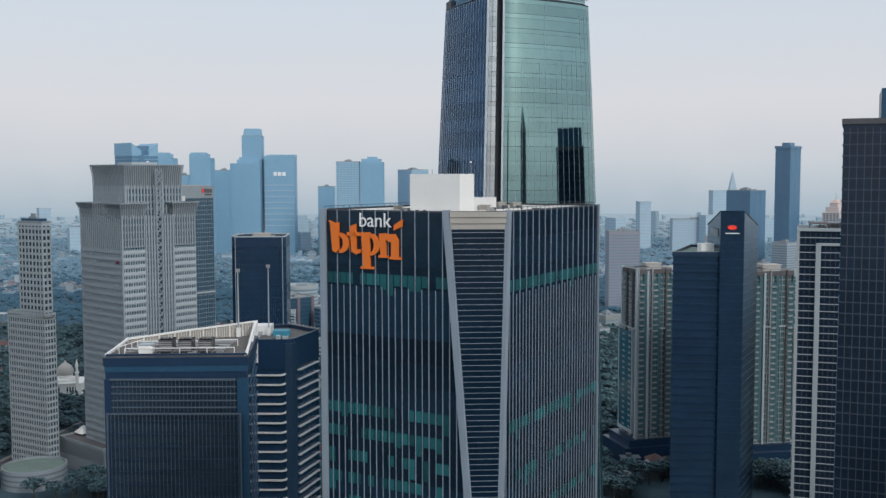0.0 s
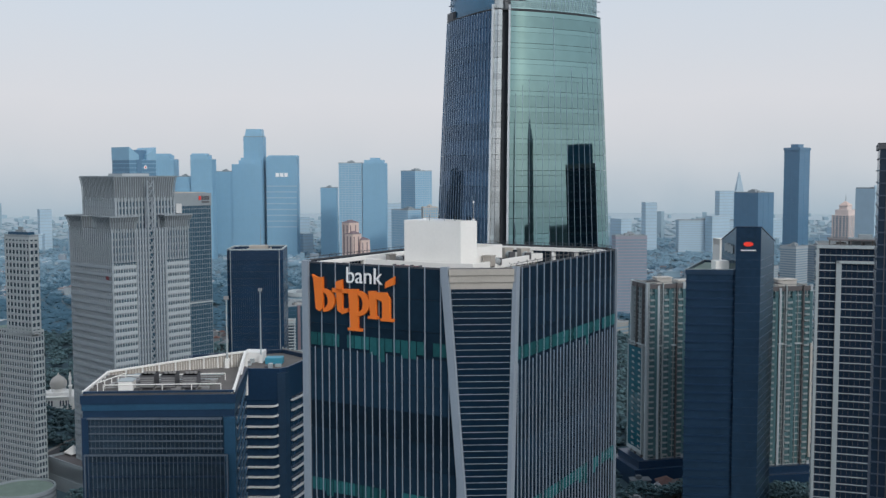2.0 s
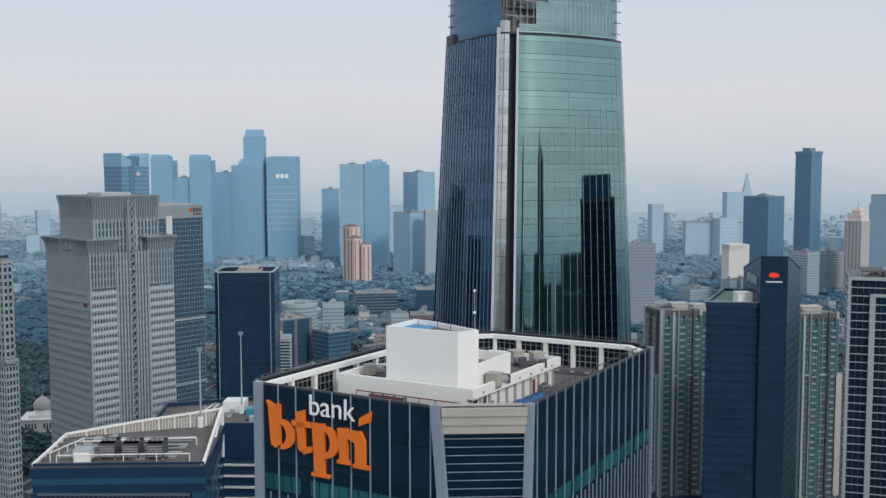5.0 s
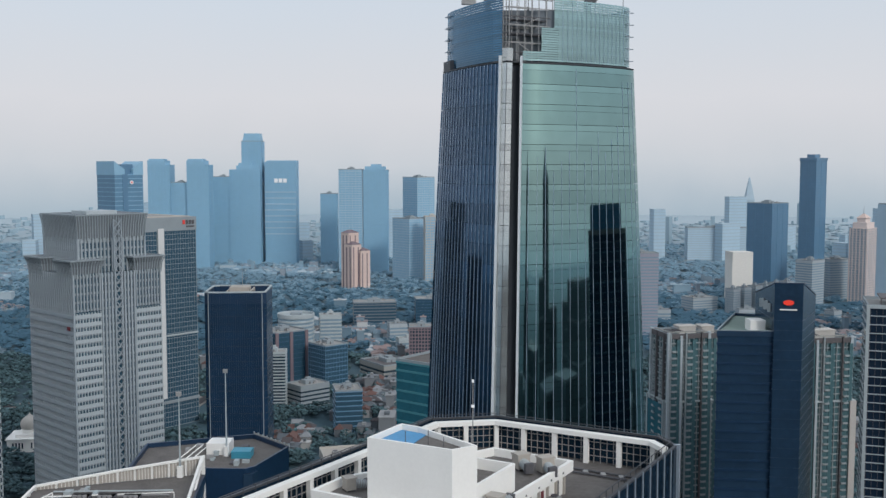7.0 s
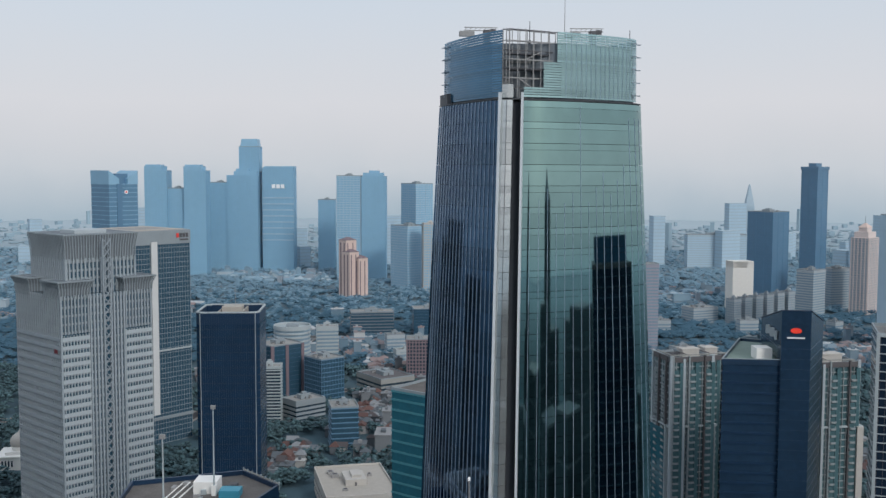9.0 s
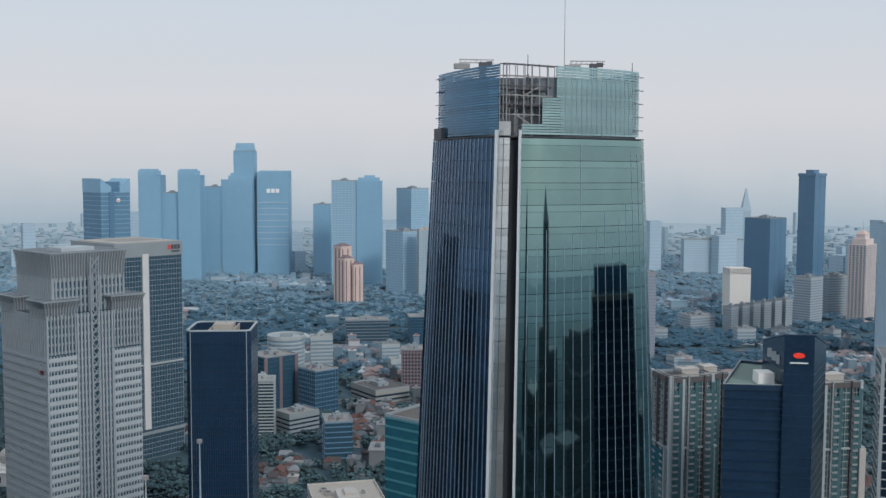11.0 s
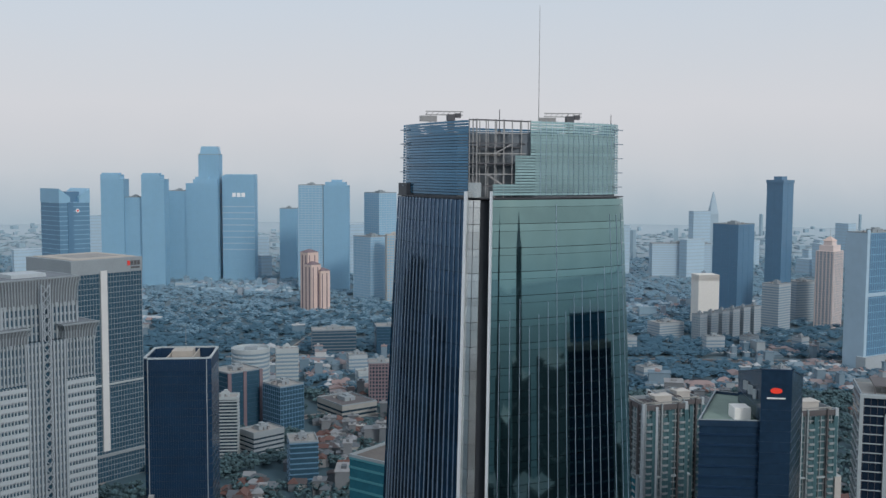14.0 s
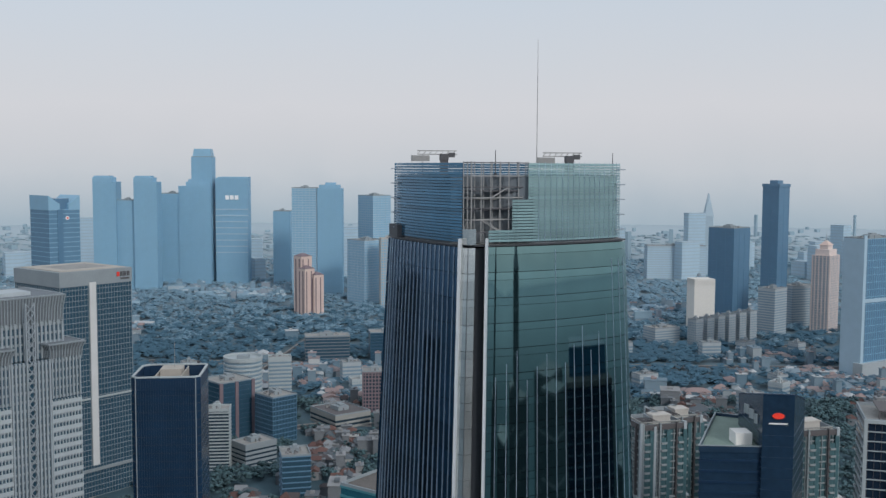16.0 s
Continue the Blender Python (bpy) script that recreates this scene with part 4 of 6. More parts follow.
part("panel_frame", Geo().box(-101.6, 300.6, 92.2, -61.0, 301.4, 92.6).box(-101.6, 300.6, 0, -101.2, 301.4, 92.2).box(-61.4, 300.6, 0, -61.0, 301.4, 92.2), "dim_fin", office)
me = Geo().box(-0.06, 0, 2, 0.06, 0.35, 92.2).mesh("fin", M["dim_fin"])
for i in range(33):
    part("fin", me, "silver", office, m=pose(-100.4 + i * 1.2, 300.75, 0))
me = Geo().box(-101, 301.3, -0.25, -61.2, 301.55, 0.25).mesh("transom", M["navy_panel"])
for k in range(23):
    part("transom", me, "machine_dark", office, m=pose(0, 0, 90 - k * 3.9))
dirR = (Vector(GL[2]) - Vector(GL[1])).normalized()
for k in range(24):
    z = 104 - k * 4.0
    p, q = Vector(GL[1]) + dirR * 0.2, Vector(GL[1]) + dirR * 20
    part("slant_fin", Geo().beam((p.x + 0.3, p.y, z - 3.2), (q.x + 1.0, q.y, z + 2.6), 0.5, 0.5, (1, 0, 0)), "blue_panel", office)
# roof frame
rim = [(-101.6, 301.8, 110.2), (-59.6, 303.8, 110.2), (-64.2, 343.6, 114.3), (-85.0, 337.0, 112.4), (-103.6, 329.4, 110.6)]
for a, b in zip(rim, rim[1:] + rim[:1]):
    part("rim_beam", Geo().beam(a, b, 0.7, 0.6), "navy_panel" if max(a[1], b[1]) < 310 else "white_paint", office)
    if a[1] > 320:
        n = max(1, round((Vector(b) - Vector(a)).length / 4.6))
        for k in range(n):
            c = Vector(a).lerp(Vector(b), k / n)
            part("frame_post", Geo().beam((c.x, c.y, 109.0), c, 0.45, 0.45, (1, 0, 0)), "white_paint", office)
for a, b in zip(rim[1:], rim[2:]):
    if b[1] > 320 and a[1] > 320 or a[1] > 340:
        n = max(1, round((Vector(b) - Vector(a)).length / 4.6))
        for k in range(n):
            c, d = Vector(a).lerp(Vector(b), (k + 0.06) / n), Vector(a).lerp(Vector(b), (k + 0.94) / n)
            part("roof_screen", Geo().add([(c.x, c.y + 0.3, 109), (d.x, d.y + 0.3, 109), (d.x, d.y + 0.3, d.z - 0.4), (c.x, c.y + 0.3, c.z - 0.4), (c.x, c.y + 0.5, 109), (d.x, d.y + 0.5, 109), (d.x, d.y + 0.5, d.z - 0.4), (c.x, c.y + 0.5, c.z - 0.4)],
                 [(1, 0, 3, 2), (4, 5, 6, 7), (0, 4, 7, 3), (5, 1, 2, 6), (3, 7, 6, 2)]), "cornice", office)
            for s in (0.2, 0.4, 0.6, 0.8):
                q = c.lerp(d, s)
                bar = Geo()
                bar.beam((q.x, q.y + 0.22, 109.2), (q.x, q.y + 0.22, q.z - 0.5), 0.12, 0.12, (0, 1, 0))
                part("screen_bar", bar, "white_paint", office)
part("roof_deck", Geo().prism(inset(GL, 0.6), 108.6, 109.5), "deck", office)
rnd = random.Random(8)
for i in range(16):
    x, y = rnd.uniform(-99, -66), rnd.uniform(307, 330)
    a, c, h = rnd.uniform(0.4, 1.6), rnd.uniform(0.4, 1.4), rnd.uniform(0.4, 1.5)
    part("roof_unit", Geo().box(x - a, y - c, 109.5, x + a, y + c, 109.5 + h), rnd.choice(("machine", "machine_dark", "pale_panel")), office)
for i in range(6):
    y = 309 + i * 3.6
    part("duct", Geo().tube((-98, y, 110.0), (-68, y + 1.5, 110.0), 0.22), "pale_panel" if i % 2 else "machine", office)
part("corner_fin", Geo().beam((-60.2, 304, 109.5), (-63.8, 343.8, 114.2), 0.5, 0.4).beam((-62, 318, 105), (-63.9, 344.0, 114.2), 0.5, 0.4).beam((-63.9, 344.0, 100), (-63.9, 344.0, 114.6), 0.6, 0.6, (1, 0, 0)), "white_paint", office)


def chiller(x, y, z, rot, group):
    t = thing("chiller", (x, y, z), rot, "dark louvred cooling tower on an office roof", "cooling tower", group)
    casing = part("casing", Geo().box(-2, -2.6, 0.4, 2, 3.4, 4.2).box(-2.15, -2.75, 3.9, 2.15, 3.55, 4.2), "machine_dark", t)
    for a in (-1.2, 0, 1.2):
        part("fan_cowl", Geo().lathe([(0.55, 0), (0.6, 0.5), (0.5, 0.5), (0.45, 0)], 10, (a, 0.4, 4.2)), "machine", casing)
    for k in range(5):
        part("louvre", Geo().box(-1.9, -2.7, 0.8 + k * 0.62, 1.9, -2.58, 1.1 + k * 0.62), "machine", casing)
    for a in (-1.8, 1.8):
        part("skid", Geo().box(a - 0.15, -2.6, 0, a + 0.15, 3.4, 0.4), "machine", t)


for x in (-85.6, -79.6, -73.4):
    chiller(x, 311.0, 109.5, 3, "cooling towers on the framed roof")
shed = thing("roof_cabin", (-91.0, 307.5, 109.5), 3, "small white cabin on an office roof", "cabin")
part("body", Geo().box(-2, -2, 0, 2, 2, 3.0), "white_paint", shed)
part("roof", Geo().box(-2.2, -2.2, 3.0, 2.2, 2.2, 3.2), "pale_panel", shed)
for p, q in (((-99, 306, 112), (-95.5, 320, 112)), ((-97, 305, 111.6), (-64, 307, 111.6)), ((-97, 318, 111.6), (-66, 322, 111.6))):
    pr = thing("pipe_rack", (p[0], p[1], 109.5), 0, "white steel pipe rack on an office roof", "pipe rack", "pipe racks")
    q = Vector(q) - Vector((p[0], p[1], 109.5))
    h = p[2] - 109.5
    part("top_pipe", Geo().tube((0, 0, h), q, 0.16), "white_paint", pr)
    for k in range(5):
        part("leg", Geo().tube((q.x * k / 4, q.y * k / 4, 0), (q.x * k / 4, q.y * k / 4, h), 0.14), "white_paint", pr)

# ---- dark tower with pale horizontal fins ----
fin = thing("finned_office", (0, 0, 0), 0, "black glass office with short pale horizontal sunshades", "office building")
FP = [(-90.5, 353.0), (-69.0, 365.4), (-57.0, 365.0), (-54.6, 367.6), (-48.2, 389.0), (-62.0, 404.0), (-94.0, 392.0)]
part("shaft", Geo().prism(inset(FP, 0.2), 0, 103), "navy_glass", fin)
part("cap", Geo().ring(FP, inset(FP, 0.7), 93.5, 104.6), "navy_panel", fin)
part("roof_deck", Geo().prism(inset(FP, 0.6), 102.8, 103.2), "deck", fin)
rnd = random.Random(9)
for i in range(14):
    x, y = rnd.uniform(-80, -58), rnd.uniform(370, 394)
    a, c, h = rnd.uniform(0.4, 1.5), rnd.uniform(0.4, 1.5), rnd.uniform(0.5, 1.8)
    part("roof_unit", Geo().box(x - a, y - c, 103.2, x + a, y + c, 103.2 + h), rnd.choice(("machine", "machine_dark", "pale_panel")), fin)
part("recess", Geo().prism([(-57.6, 364.6), (-55.0, 365.0), (-53.9, 368.2), (-56.8, 368.0)], 0, 103), "black_panel", fin)
front = Geo().ribbon([(-68.5, 364.6, 0), (-59.2, 364.3, 0), (-57.9, 364.6, 0.25), (-57.4, 365.2, 0.7)], 0.9, 0.55, (0, 0, 1)).mesh("sunshade", M["white_frame"])
flank = Geo().ribbon([(-53.4, 369.5, 0), (-50.9, 378, 0), (-48.2, 387, 0)], 0.9, 0.5, (0, 0, 1)).mesh("sunshade", M["white_frame"])
for k in range(22):
    z = 91.5 - k * 3.55
    part("sunshade", front, "white_frame", fin, m=pose(0, 0, z))
    part("sunshade", flank, "white_frame", fin, m=pose(0, 0, z + 1.0))
for i in range(9):
    c = Vector(FP[4]).lerp(Vector(FP[5]), i / 8)
    part("screen_post", Geo().box(c.x - 0.2, c.y - 0.2, 103, c.x + 0.2, c.y + 0.2, 105.4), "pale_panel", fin)
part("screen", Geo().beam((*FP[4], 104.0), (*FP[5], 104.0), 0.2, 2.0), "cornice", fin)
part("cabin", Geo().box(-73, 384, 103.2, -66, 391, 106.8), "white_paint", fin)
part("tank", Geo().box(-64.5, 380, 103.2, -58.5, 385, 105.4), "blue_tank", fin, "blue water tanks")
for i in range(3):
    part("pipe", Geo().tube((-80 + i * 2, 370, 104.2), (-78 + i * 2, 392, 104.2), 0.2), "white_paint", fin)

for x, y, z, h in ((-66.5, 383.0, 103.2, 26.0), (-69.5, 341.0, 109.5, 22.0)):
    m = thing("signal_mast", (x, y, z), 0, "thin pale steel mast with a small box on top", "mast", "roof masts")
    pole = part("pole", Geo().tube((0, 0, 0), (0, 0, h), 0.3, 0.16), "pale_panel", m)
    part("head", Geo().box(-0.7, -0.4, h, 0.7, 0.4, h + 1.1), "machine", pole)
    part("foot", Geo().box(-0.7, -0.7, 0, 0.7, 0.7, 3.0), "white_paint", m)

# ---- grey ribbed tower with flared crowns ----
RT = 48
ribbed = thing("ribbed_tower", (-170.5, 536, 0), RT, "grey ribbed concrete tower with stepped flaring crowns", "office tower")
LWs, LWr = 43.0, 46.0


def flare(t, x0, y0, x1, y1, z0, z1, out, spacing=1.3):
    """A crown that leans outwards, with ribs that follow it."""
    low = [(x0, y0), (x1, y0), (x1, y1), (x0, y1)]
    high = [(x0 - out, y0 - out), (x1 + out, y0 - out), (x1 + out, y1 + out), (x0 - out, y1 + out)]
    mid = [tuple(Vector(a).lerp(Vector(b), 0.3)) for a, b in zip(low, high)]
    zm = z0 + (z1 - z0) * 0.55
    part("crown_wall", Geo().prism(inset(low, 0.4), z0, zm, inset(mid, 0.4)).prism(inset(mid, 0.4), zm, z1, inset(high, 0.4)), "concrete_dark", t)
    for i, (a, b) in enumerate(((0, 1), (3, 0), (1, 2))):
        n = round((Vector(low[b]) - Vector(low[a])).length / spacing)
        for k in range(n + 1):
            s = k / n
            p, q, r = (Vector(v[a]).lerp(Vector(v[b]), s) for v in (low, mid, high))
            nn = Vector((low[b][1] - low[a][1], low[a][0] - low[b][0], 0))
            g = Geo().beam((*p, z0 - 1.5), (*q, zm), 0.5, 0.3, nn).beam((*q, zm), (*r, z1), 0.5, 0.3, nn)
            part("crown_rib", g, "concrete", t)
    part("crown_rim", Geo().ring(high, inset(high, 1.0), z1 - 0.4, z1 + 0.3), "concrete", t)
    part("crown_deck", Geo().prism(inset(high, 1.2), z1 - 1.4, z1 - 1.0), "grey_deck", t)


# corner masses with banded windows, to the lower crown
cw = 14.0
part("shaft", Geo().box(0.6, 0.6, 0, LWr - 0.6, LWs - 0.6, 143), "blue_window", ribbed)
n = 36
for fx0, fx1 in ((0, cw), (LWr - cw, LWr)):
    me = Geo().box(fx0, -0.2, -0.85, fx1, 0.8, 0.85).mesh("window_sill_band", M["rib_light"])
    for k in range(32):
        part("window_sill_band", me, "rib_light", ribbed, m=pose(0, 0, 4 + k * 3.85))
    k = 9
    me = Geo().box(-0.2, -0.15, 0, 0.2, 0.8, 125).mesh("pier", M["rib_light"])
    for i in range(k + 1):
        part("pier", me, "rib_light", ribbed, m=pose(fx0 + 0.3 + i * (fx1 - fx0 - 0.6) / k, 0, 0))
me = Geo().box(-0.2, 0, -0.75, 0.8, LWs, 0.75).mesh("window_sill_band", M["rib_grey"])
for k in range(32):
    part("window_sill_band", me, "rib_grey", ribbed, m=pose(0, 0, 4 + k * 3.85))
me = Geo().box(-0.1, -0.3, 0, 0.8, 0.3, 143).mesh("pier", M["rib_grey"])
for i in range(22):
    part("pier", me, "rib_grey", ribbed, m=pose(0, i * LWs / 21, 0))
me = Geo().box(-0.42, -0.35, 0, 0.42, 0.8, 143).mesh("rib", M["rib_grey"])
for i in range(11):
    x = cw + 0.6 + i * (LWr - 2 * cw - 1.2) / 10
    if not 4 < i < 6:
        part("rib", me, "rib_grey", ribbed, m=pose(x, 0, 0))
me = Geo().box(-0.3, -0.35, 125.5, 0.3, 0.8, 143).mesh("rib", M["rib_grey"])
for i in range(9):
    for f in (0, LWr - cw):
        part("rib", me, "rib_grey", ribbed, m=pose(f + 0.5 + i * (cw - 1) / 8, 0, 0))
me = Geo().box(0.2, 0.3, -0.5, LWr - 0.2, 0.9, 0.5).mesh("spandrel", M["concrete"])
for k in range(37):
    part("spandrel", me, "concrete", ribbed, m=pose(0, 0, 3 + k * 3.85))
# patterned strip
strip_x = LWr / 2
me = Geo().beam((-1.6, -0.7, 0), (1.6, -0.7, 3.85), 0.35, 0.4, (0, 1, 0)).beam((1.6, -0.7, 0), (-1.6, -0.7, 3.85), 0.35, 0.4, (0, 1, 0)).mesh("lattice", M["rib_grey"])
for k in range(43):
    part("lattice", me, "rib_grey", ribbed, m=pose(strip_x, 0, 2 + k * 3.85))
for s in (-1.9, 1.9):
    part("strip_edge", Geo().box(strip_x + s - 0.25, -0.6, 0, strip_x + s + 0.25, 0.6, 168), "rib_grey", ribbed)
flare(ribbed, 0, 0, cw, cw, 143, 149.4, 1.7)
flare(ribbed, LWr - cw, 0, LWr, cw, 143, 149.4, 1.7)
flare(ribbed, 0, LWs - cw, cw, LWs, 143, 149.4, 1.7)
ux0, uy0, ux1, uy1 = 5.5, 5.0, LWr - 5.5, LWs - 5.0
part("upper_shaft", Geo().box(ux0 + 0.6, uy0 + 0.6, 140, ux1 - 0.6, uy1 - 0.6, 158), "blue_window", ribbed)
me = Geo().box(-0.42, -0.2, 142, 0.42, 0.8, 159).mesh("rib", M["rib_grey"])
for i in range(19):
    part("rib", me, "rib_grey", ribbed, m=pose(ux0 + i * (ux1 - ux0) / 18, uy0, 0))
me = Geo().box(-0.2, -0.42, 142, 0.8, 0.42, 159).mesh("rib", M["rib_grey"])
for i in range(18):
    part("rib", me, "rib_grey", ribbed, m=pose(ux0, uy0 + i * (uy1 - uy0) / 17, 0))
me = Geo().box(ux0 + 0.2, uy0 + 0.2, -0.5, ux1 - 0.2, uy1 - 0.2, 0.5).mesh("spandrel", M["concrete"])
for k in range(4):
    part("spandrel", me, "concrete", ribbed, m=pose(0, 0, 146 + k * 3.85))
flare(ribbed, ux0, uy0, ux1, uy1, 158.5, 170.0, 1.1)
part("roof_cabin", Geo().box(14, 12, 168.5, 30, 26, 171.6), "rib_light", ribbed)
part("logo_shape", Geo().box(-0.5, 3.0, 117, -0.2, 5.4, 118.8), "maroon", ribbed, "red painted mark")

# ---- grey-topped glass office behind it ----
RB = 50
pale = block("strip_office", "grey-crowned blue glass office with a tall white strip", (-224.5, 793), RB, 56, 55, 147, glass="blue_window", frame="concrete", floor=3.7, band=0.34, proud=0.25, piers=2.3, pier_w=0.12, top=False)
part("crown_box", Geo().box(-0.3, -0.3, 146, 55.3, 56.3, 156), "concrete", pale)
part("crown_recess", Geo().box(12, 12, 155.9, 46, 44, 156.3), "grey_deck", pale)
part("roof_deck", Geo().ring([(3, 3), (52, 3), (52, 53), (3, 53)], [(12, 12), (46, 12), (46, 44), (12, 44)], 155.9, 156.5), "cornice", pale)
part("white_strip", Geo().box(21.5, -0.9, 22, 26.5, 0.4, 148), "white_frame", pale)
part("sky_ledge", Geo().box(-0.2, -0.7, 68, 55, 0.3, 69.2), "pale_panel", pale)
part("base_ledge", Geo().box(-0.2, -1.2, 18, 55, 0.3, 20), "concrete", pale)
for i, c in enumerate(("red_sign", "machine_dark", "machine_dark", "machine_dark")):
    part("sign_shape", Geo().box(43 + i * 2.7, -0.7, 150.4, 45 + i * 2.7, -0.25, 153.6), c, pale)
part("sign_bar", Geo().box(46, -0.7, 148.2, 53, -0.25, 149.4), "machine_dark", pale)

# ---- navy tower with an open top ----
NV = [(2.2, 0), (29.5, 0), (31.5, 2.2), (31.5, 30), (29, 32), (3, 32), (0, 29), (0, 2.2)]
navy = thing("navy_tower", (-123.6, 589.5, 0), 4, "dark navy glass tower with an open-topped roof", "office tower")
part("shaft", Geo().prism(NV, 0, 122.5), "navy_glass", navy)
part("parapet", Geo().ring(NV, inset(NV, 0.8), 122.3, 128.4), "navy_panel", navy)
part("roof_deck", Geo().prism(inset(NV, 0.7), 122.4, 122.8), "deck", navy)
part("rim", Geo().ring(inset(NV, -0.1), inset(NV, 0.9), 128.2, 128.9), "pale_panel", navy)
part("stair_head", Geo().box(11, 14, 122.8, 21, 24, 129.6), "cornice", navy)
part("cross_wall", Geo().box(9.8, 1, 122.8, 10.4, 30, 128).box(21.8, 1, 122.8, 22.4, 30, 128), "cornice", navy)
part("mast", Geo().tube((17, 20, 129.6), (17, 20, 142), 0.14, 0.06), "machine", navy)
for x, y in ((2.2, -0.15), (29.5, -0.15)):
    part("corner_bar", Geo().box(x - 0.2, y - 0.1, 0, x + 0.2, y + 0.3, 128), "concrete", navy)
me = Geo().box(-0.07, -0.25, 0, 0.07, 0.1, 128).mesh("fin", M["navy_panel"])
for i in range(1, 24):
    part("fin", me, "navy_panel", navy, m=pose(2.2 + i * 27.3 / 24, 0, 0))
me = Geo().prism(inset(NV, -0.06), -0.08, 0.08).mesh("floor_line", M["dark_metal"])
for k in range(31):
    part("floor_line", me, "dark_metal", navy, m=pose(0, 0, 3 + k * 3.9))

# ---- far left: pale gridded tower on a wider base, oval podium ----
t = block("gridded_tower", "pale gridded concrete tower on a wider ribbed base", (-217.6, 548), 60, 20, 6, 138.4, 86, glass="window", frame="rib_light", floor=3.6, band=1.4, piers=2.9, pier_w=0.8, clutter=1)
base = block("", "", (0, 0), 0, 31, 7.5, 89, 0, glass="window", frame="rib_light", floor=3.55, band=1.3, piers=1.9, pier_w=0.5, into=t, top=False)
part("base_deck", Geo().box(0.3, 0.5, 88.8, 7.2, 30.5, 89.3), "green_deck", t)
part("roof_cap", Geo().box(1, 2, 138.6, 5, 18, 141.0), "blue_panel", t)
drum = thing("oval_podium", (-218.5, 531, 0), 20, "oval beige podium building with a green roof", "building")
g = Geo().lathe([(16.6, 0), (16.6, 10.5), (15.6, 10.6), (15.6, 9.4), (0.5, 9.4)], 36)
part("wall", g, "concrete", drum)
part("roof_lawn", Geo().lathe([(15.5, 9.45), (0.5, 9.55)], 36), "green_deck", drum)
for k in range(3):
    part("window_band", Geo().lathe([(16.65, 2.4 + k * 2.7), (16.68, 2.5 + k * 2.7), (16.68, 3.3 + k * 2.7), (16.62, 3.4 + k * 2.7)], 36), "concrete_dark", drum)
hall = block("low_hall", "low plain grey hall with roof garden and white canopy", (-218.7, 566), -40, 34, 46, 16, glass="concrete", frame="concrete", floor=8, band=7.6, proud=0.15, clutter=1, deck="brown")
part("canopy", Geo().add([(0.6, 9, 17.2), (8.6, 9, 17.2), (8.6, 17, 17.2), (0.6, 17, 17.2), (4.6, 13, 21.5)], [(0, 1, 4), (1, 2, 4), (2, 3, 4), (3, 0, 4), (3, 2, 1, 0)]), "white_paint", hall)
for x, y in ((0.9, 9.3), (8.3, 9.3), (8.3, 16.7), (0.9, 16.7)):
    part("canopy_post", Geo().tube((x, y, 16), (x, y, 17.3), 0.12), "machine", hall)

# ---- mosque ----
mosque = thing("mosque", (-286, 757, 0), 10, "white mosque with an onion dome and slender minaret", "mosque")
part("hall", Geo().box(-13, -10, 0, 13, 14, 9).box(-14, -11, 8.6, 14, 15, 9.4).box(-8, -7, 9, 8, 8, 11.5), "white_paint", mosque)
part("drum", Geo().lathe([(5.0, 11.5), (5.0, 13.6), (5.4, 13.8), (5.4, 14.2)], 24), "white_paint", mosque)
part("dome", Geo().lathe([(5.2, 14.0), (5.9, 15.6), (6.1, 17.4), (5.7, 19.2), (4.6, 20.9), (3.0, 22.2), (1.4, 23.2), (0.5, 24.2), (0.1, 25.4)], 28), "cream", mosque)
part("minaret", Geo().lathe([(1.3, 0), (1.1, 17), (1.7, 17.3), (1.7, 18.2), (0.9, 18.3), (0.9, 22), (1.3, 22.2), (1.2, 23), (0.1, 28)], 14, (10.6, -12.5, 0)), "white_paint", mosque)
for s in (-1, 1):
    for k in range(4):
        part("arch_window", Geo().box(s * 3 + k * 2 * s - 0.5, -10.1, 2.5, s * 3 + k * 2 * s + 0.5, -9.9, 6.5), "window", mosque)

# ---- right: black office pair with a red sign ----
LO = [(107.5, 472.5), (129.5, 470.5), (143.0, 512), (128.0, 521)]
black_pair = thing("black_office", (0, 0, 0), 0, "black glass office pair, the taller tower with a sloping roof", "office building")
part("low_shaft", Geo().prism(inset(LO, 0.3), 0, 127), "black_glass", black_pair)
part("low_parapet", Geo().ring(LO, inset(LO, 0.5), 126, 128.3), "black_panel", black_pair)
part("low_rim", Geo().ring(inset(LO, -0.1), inset(LO, 0.45), 128.2, 128.5), "concrete", black_pair)
part("low_deck", Geo().prism(inset(LO, 0.5), 126.9, 127.2), "green_deck", black_pair)
me = Geo().prism(LO, -0.45, 0.45).mesh("spandrel", M["navy_panel"])
for k in range(31):
    part("spandrel", me, "navy_panel", black_pair, m=pose(0, 0, 6 + k * 3.9))
HI = [(129.0, 469.5), (139.6, 467.8), (154.6, 496.0), (151.0, 510.0), (138.0, 512.0), (132.6, 506.0)]
HZ = (147.4, 147.4, 139.6, 138.4, 138.4, 139.4)
part("tall_shaft", Geo().add([(x, y, 0) for x, y in HI] + [(x, y, z) for (x, y), z in zip(HI, HZ)], [(5, 4, 3, 2, 1, 0), (6, 7, 8, 11), (8, 9, 10, 11)] + [(i, (i + 1) % 6, 6 + (i + 1) % 6, 6 + i) for i in range(6)]), "black_glass", black_pair)
me = Geo().prism(inset(HI, -0.05), -0.06, 0.06).mesh("floor_line", M["black_panel"])
for k in range(34):
    part("floor_line", me, "black_panel", black_pair, m=pose(0, 0, 4 + k * 3.9))
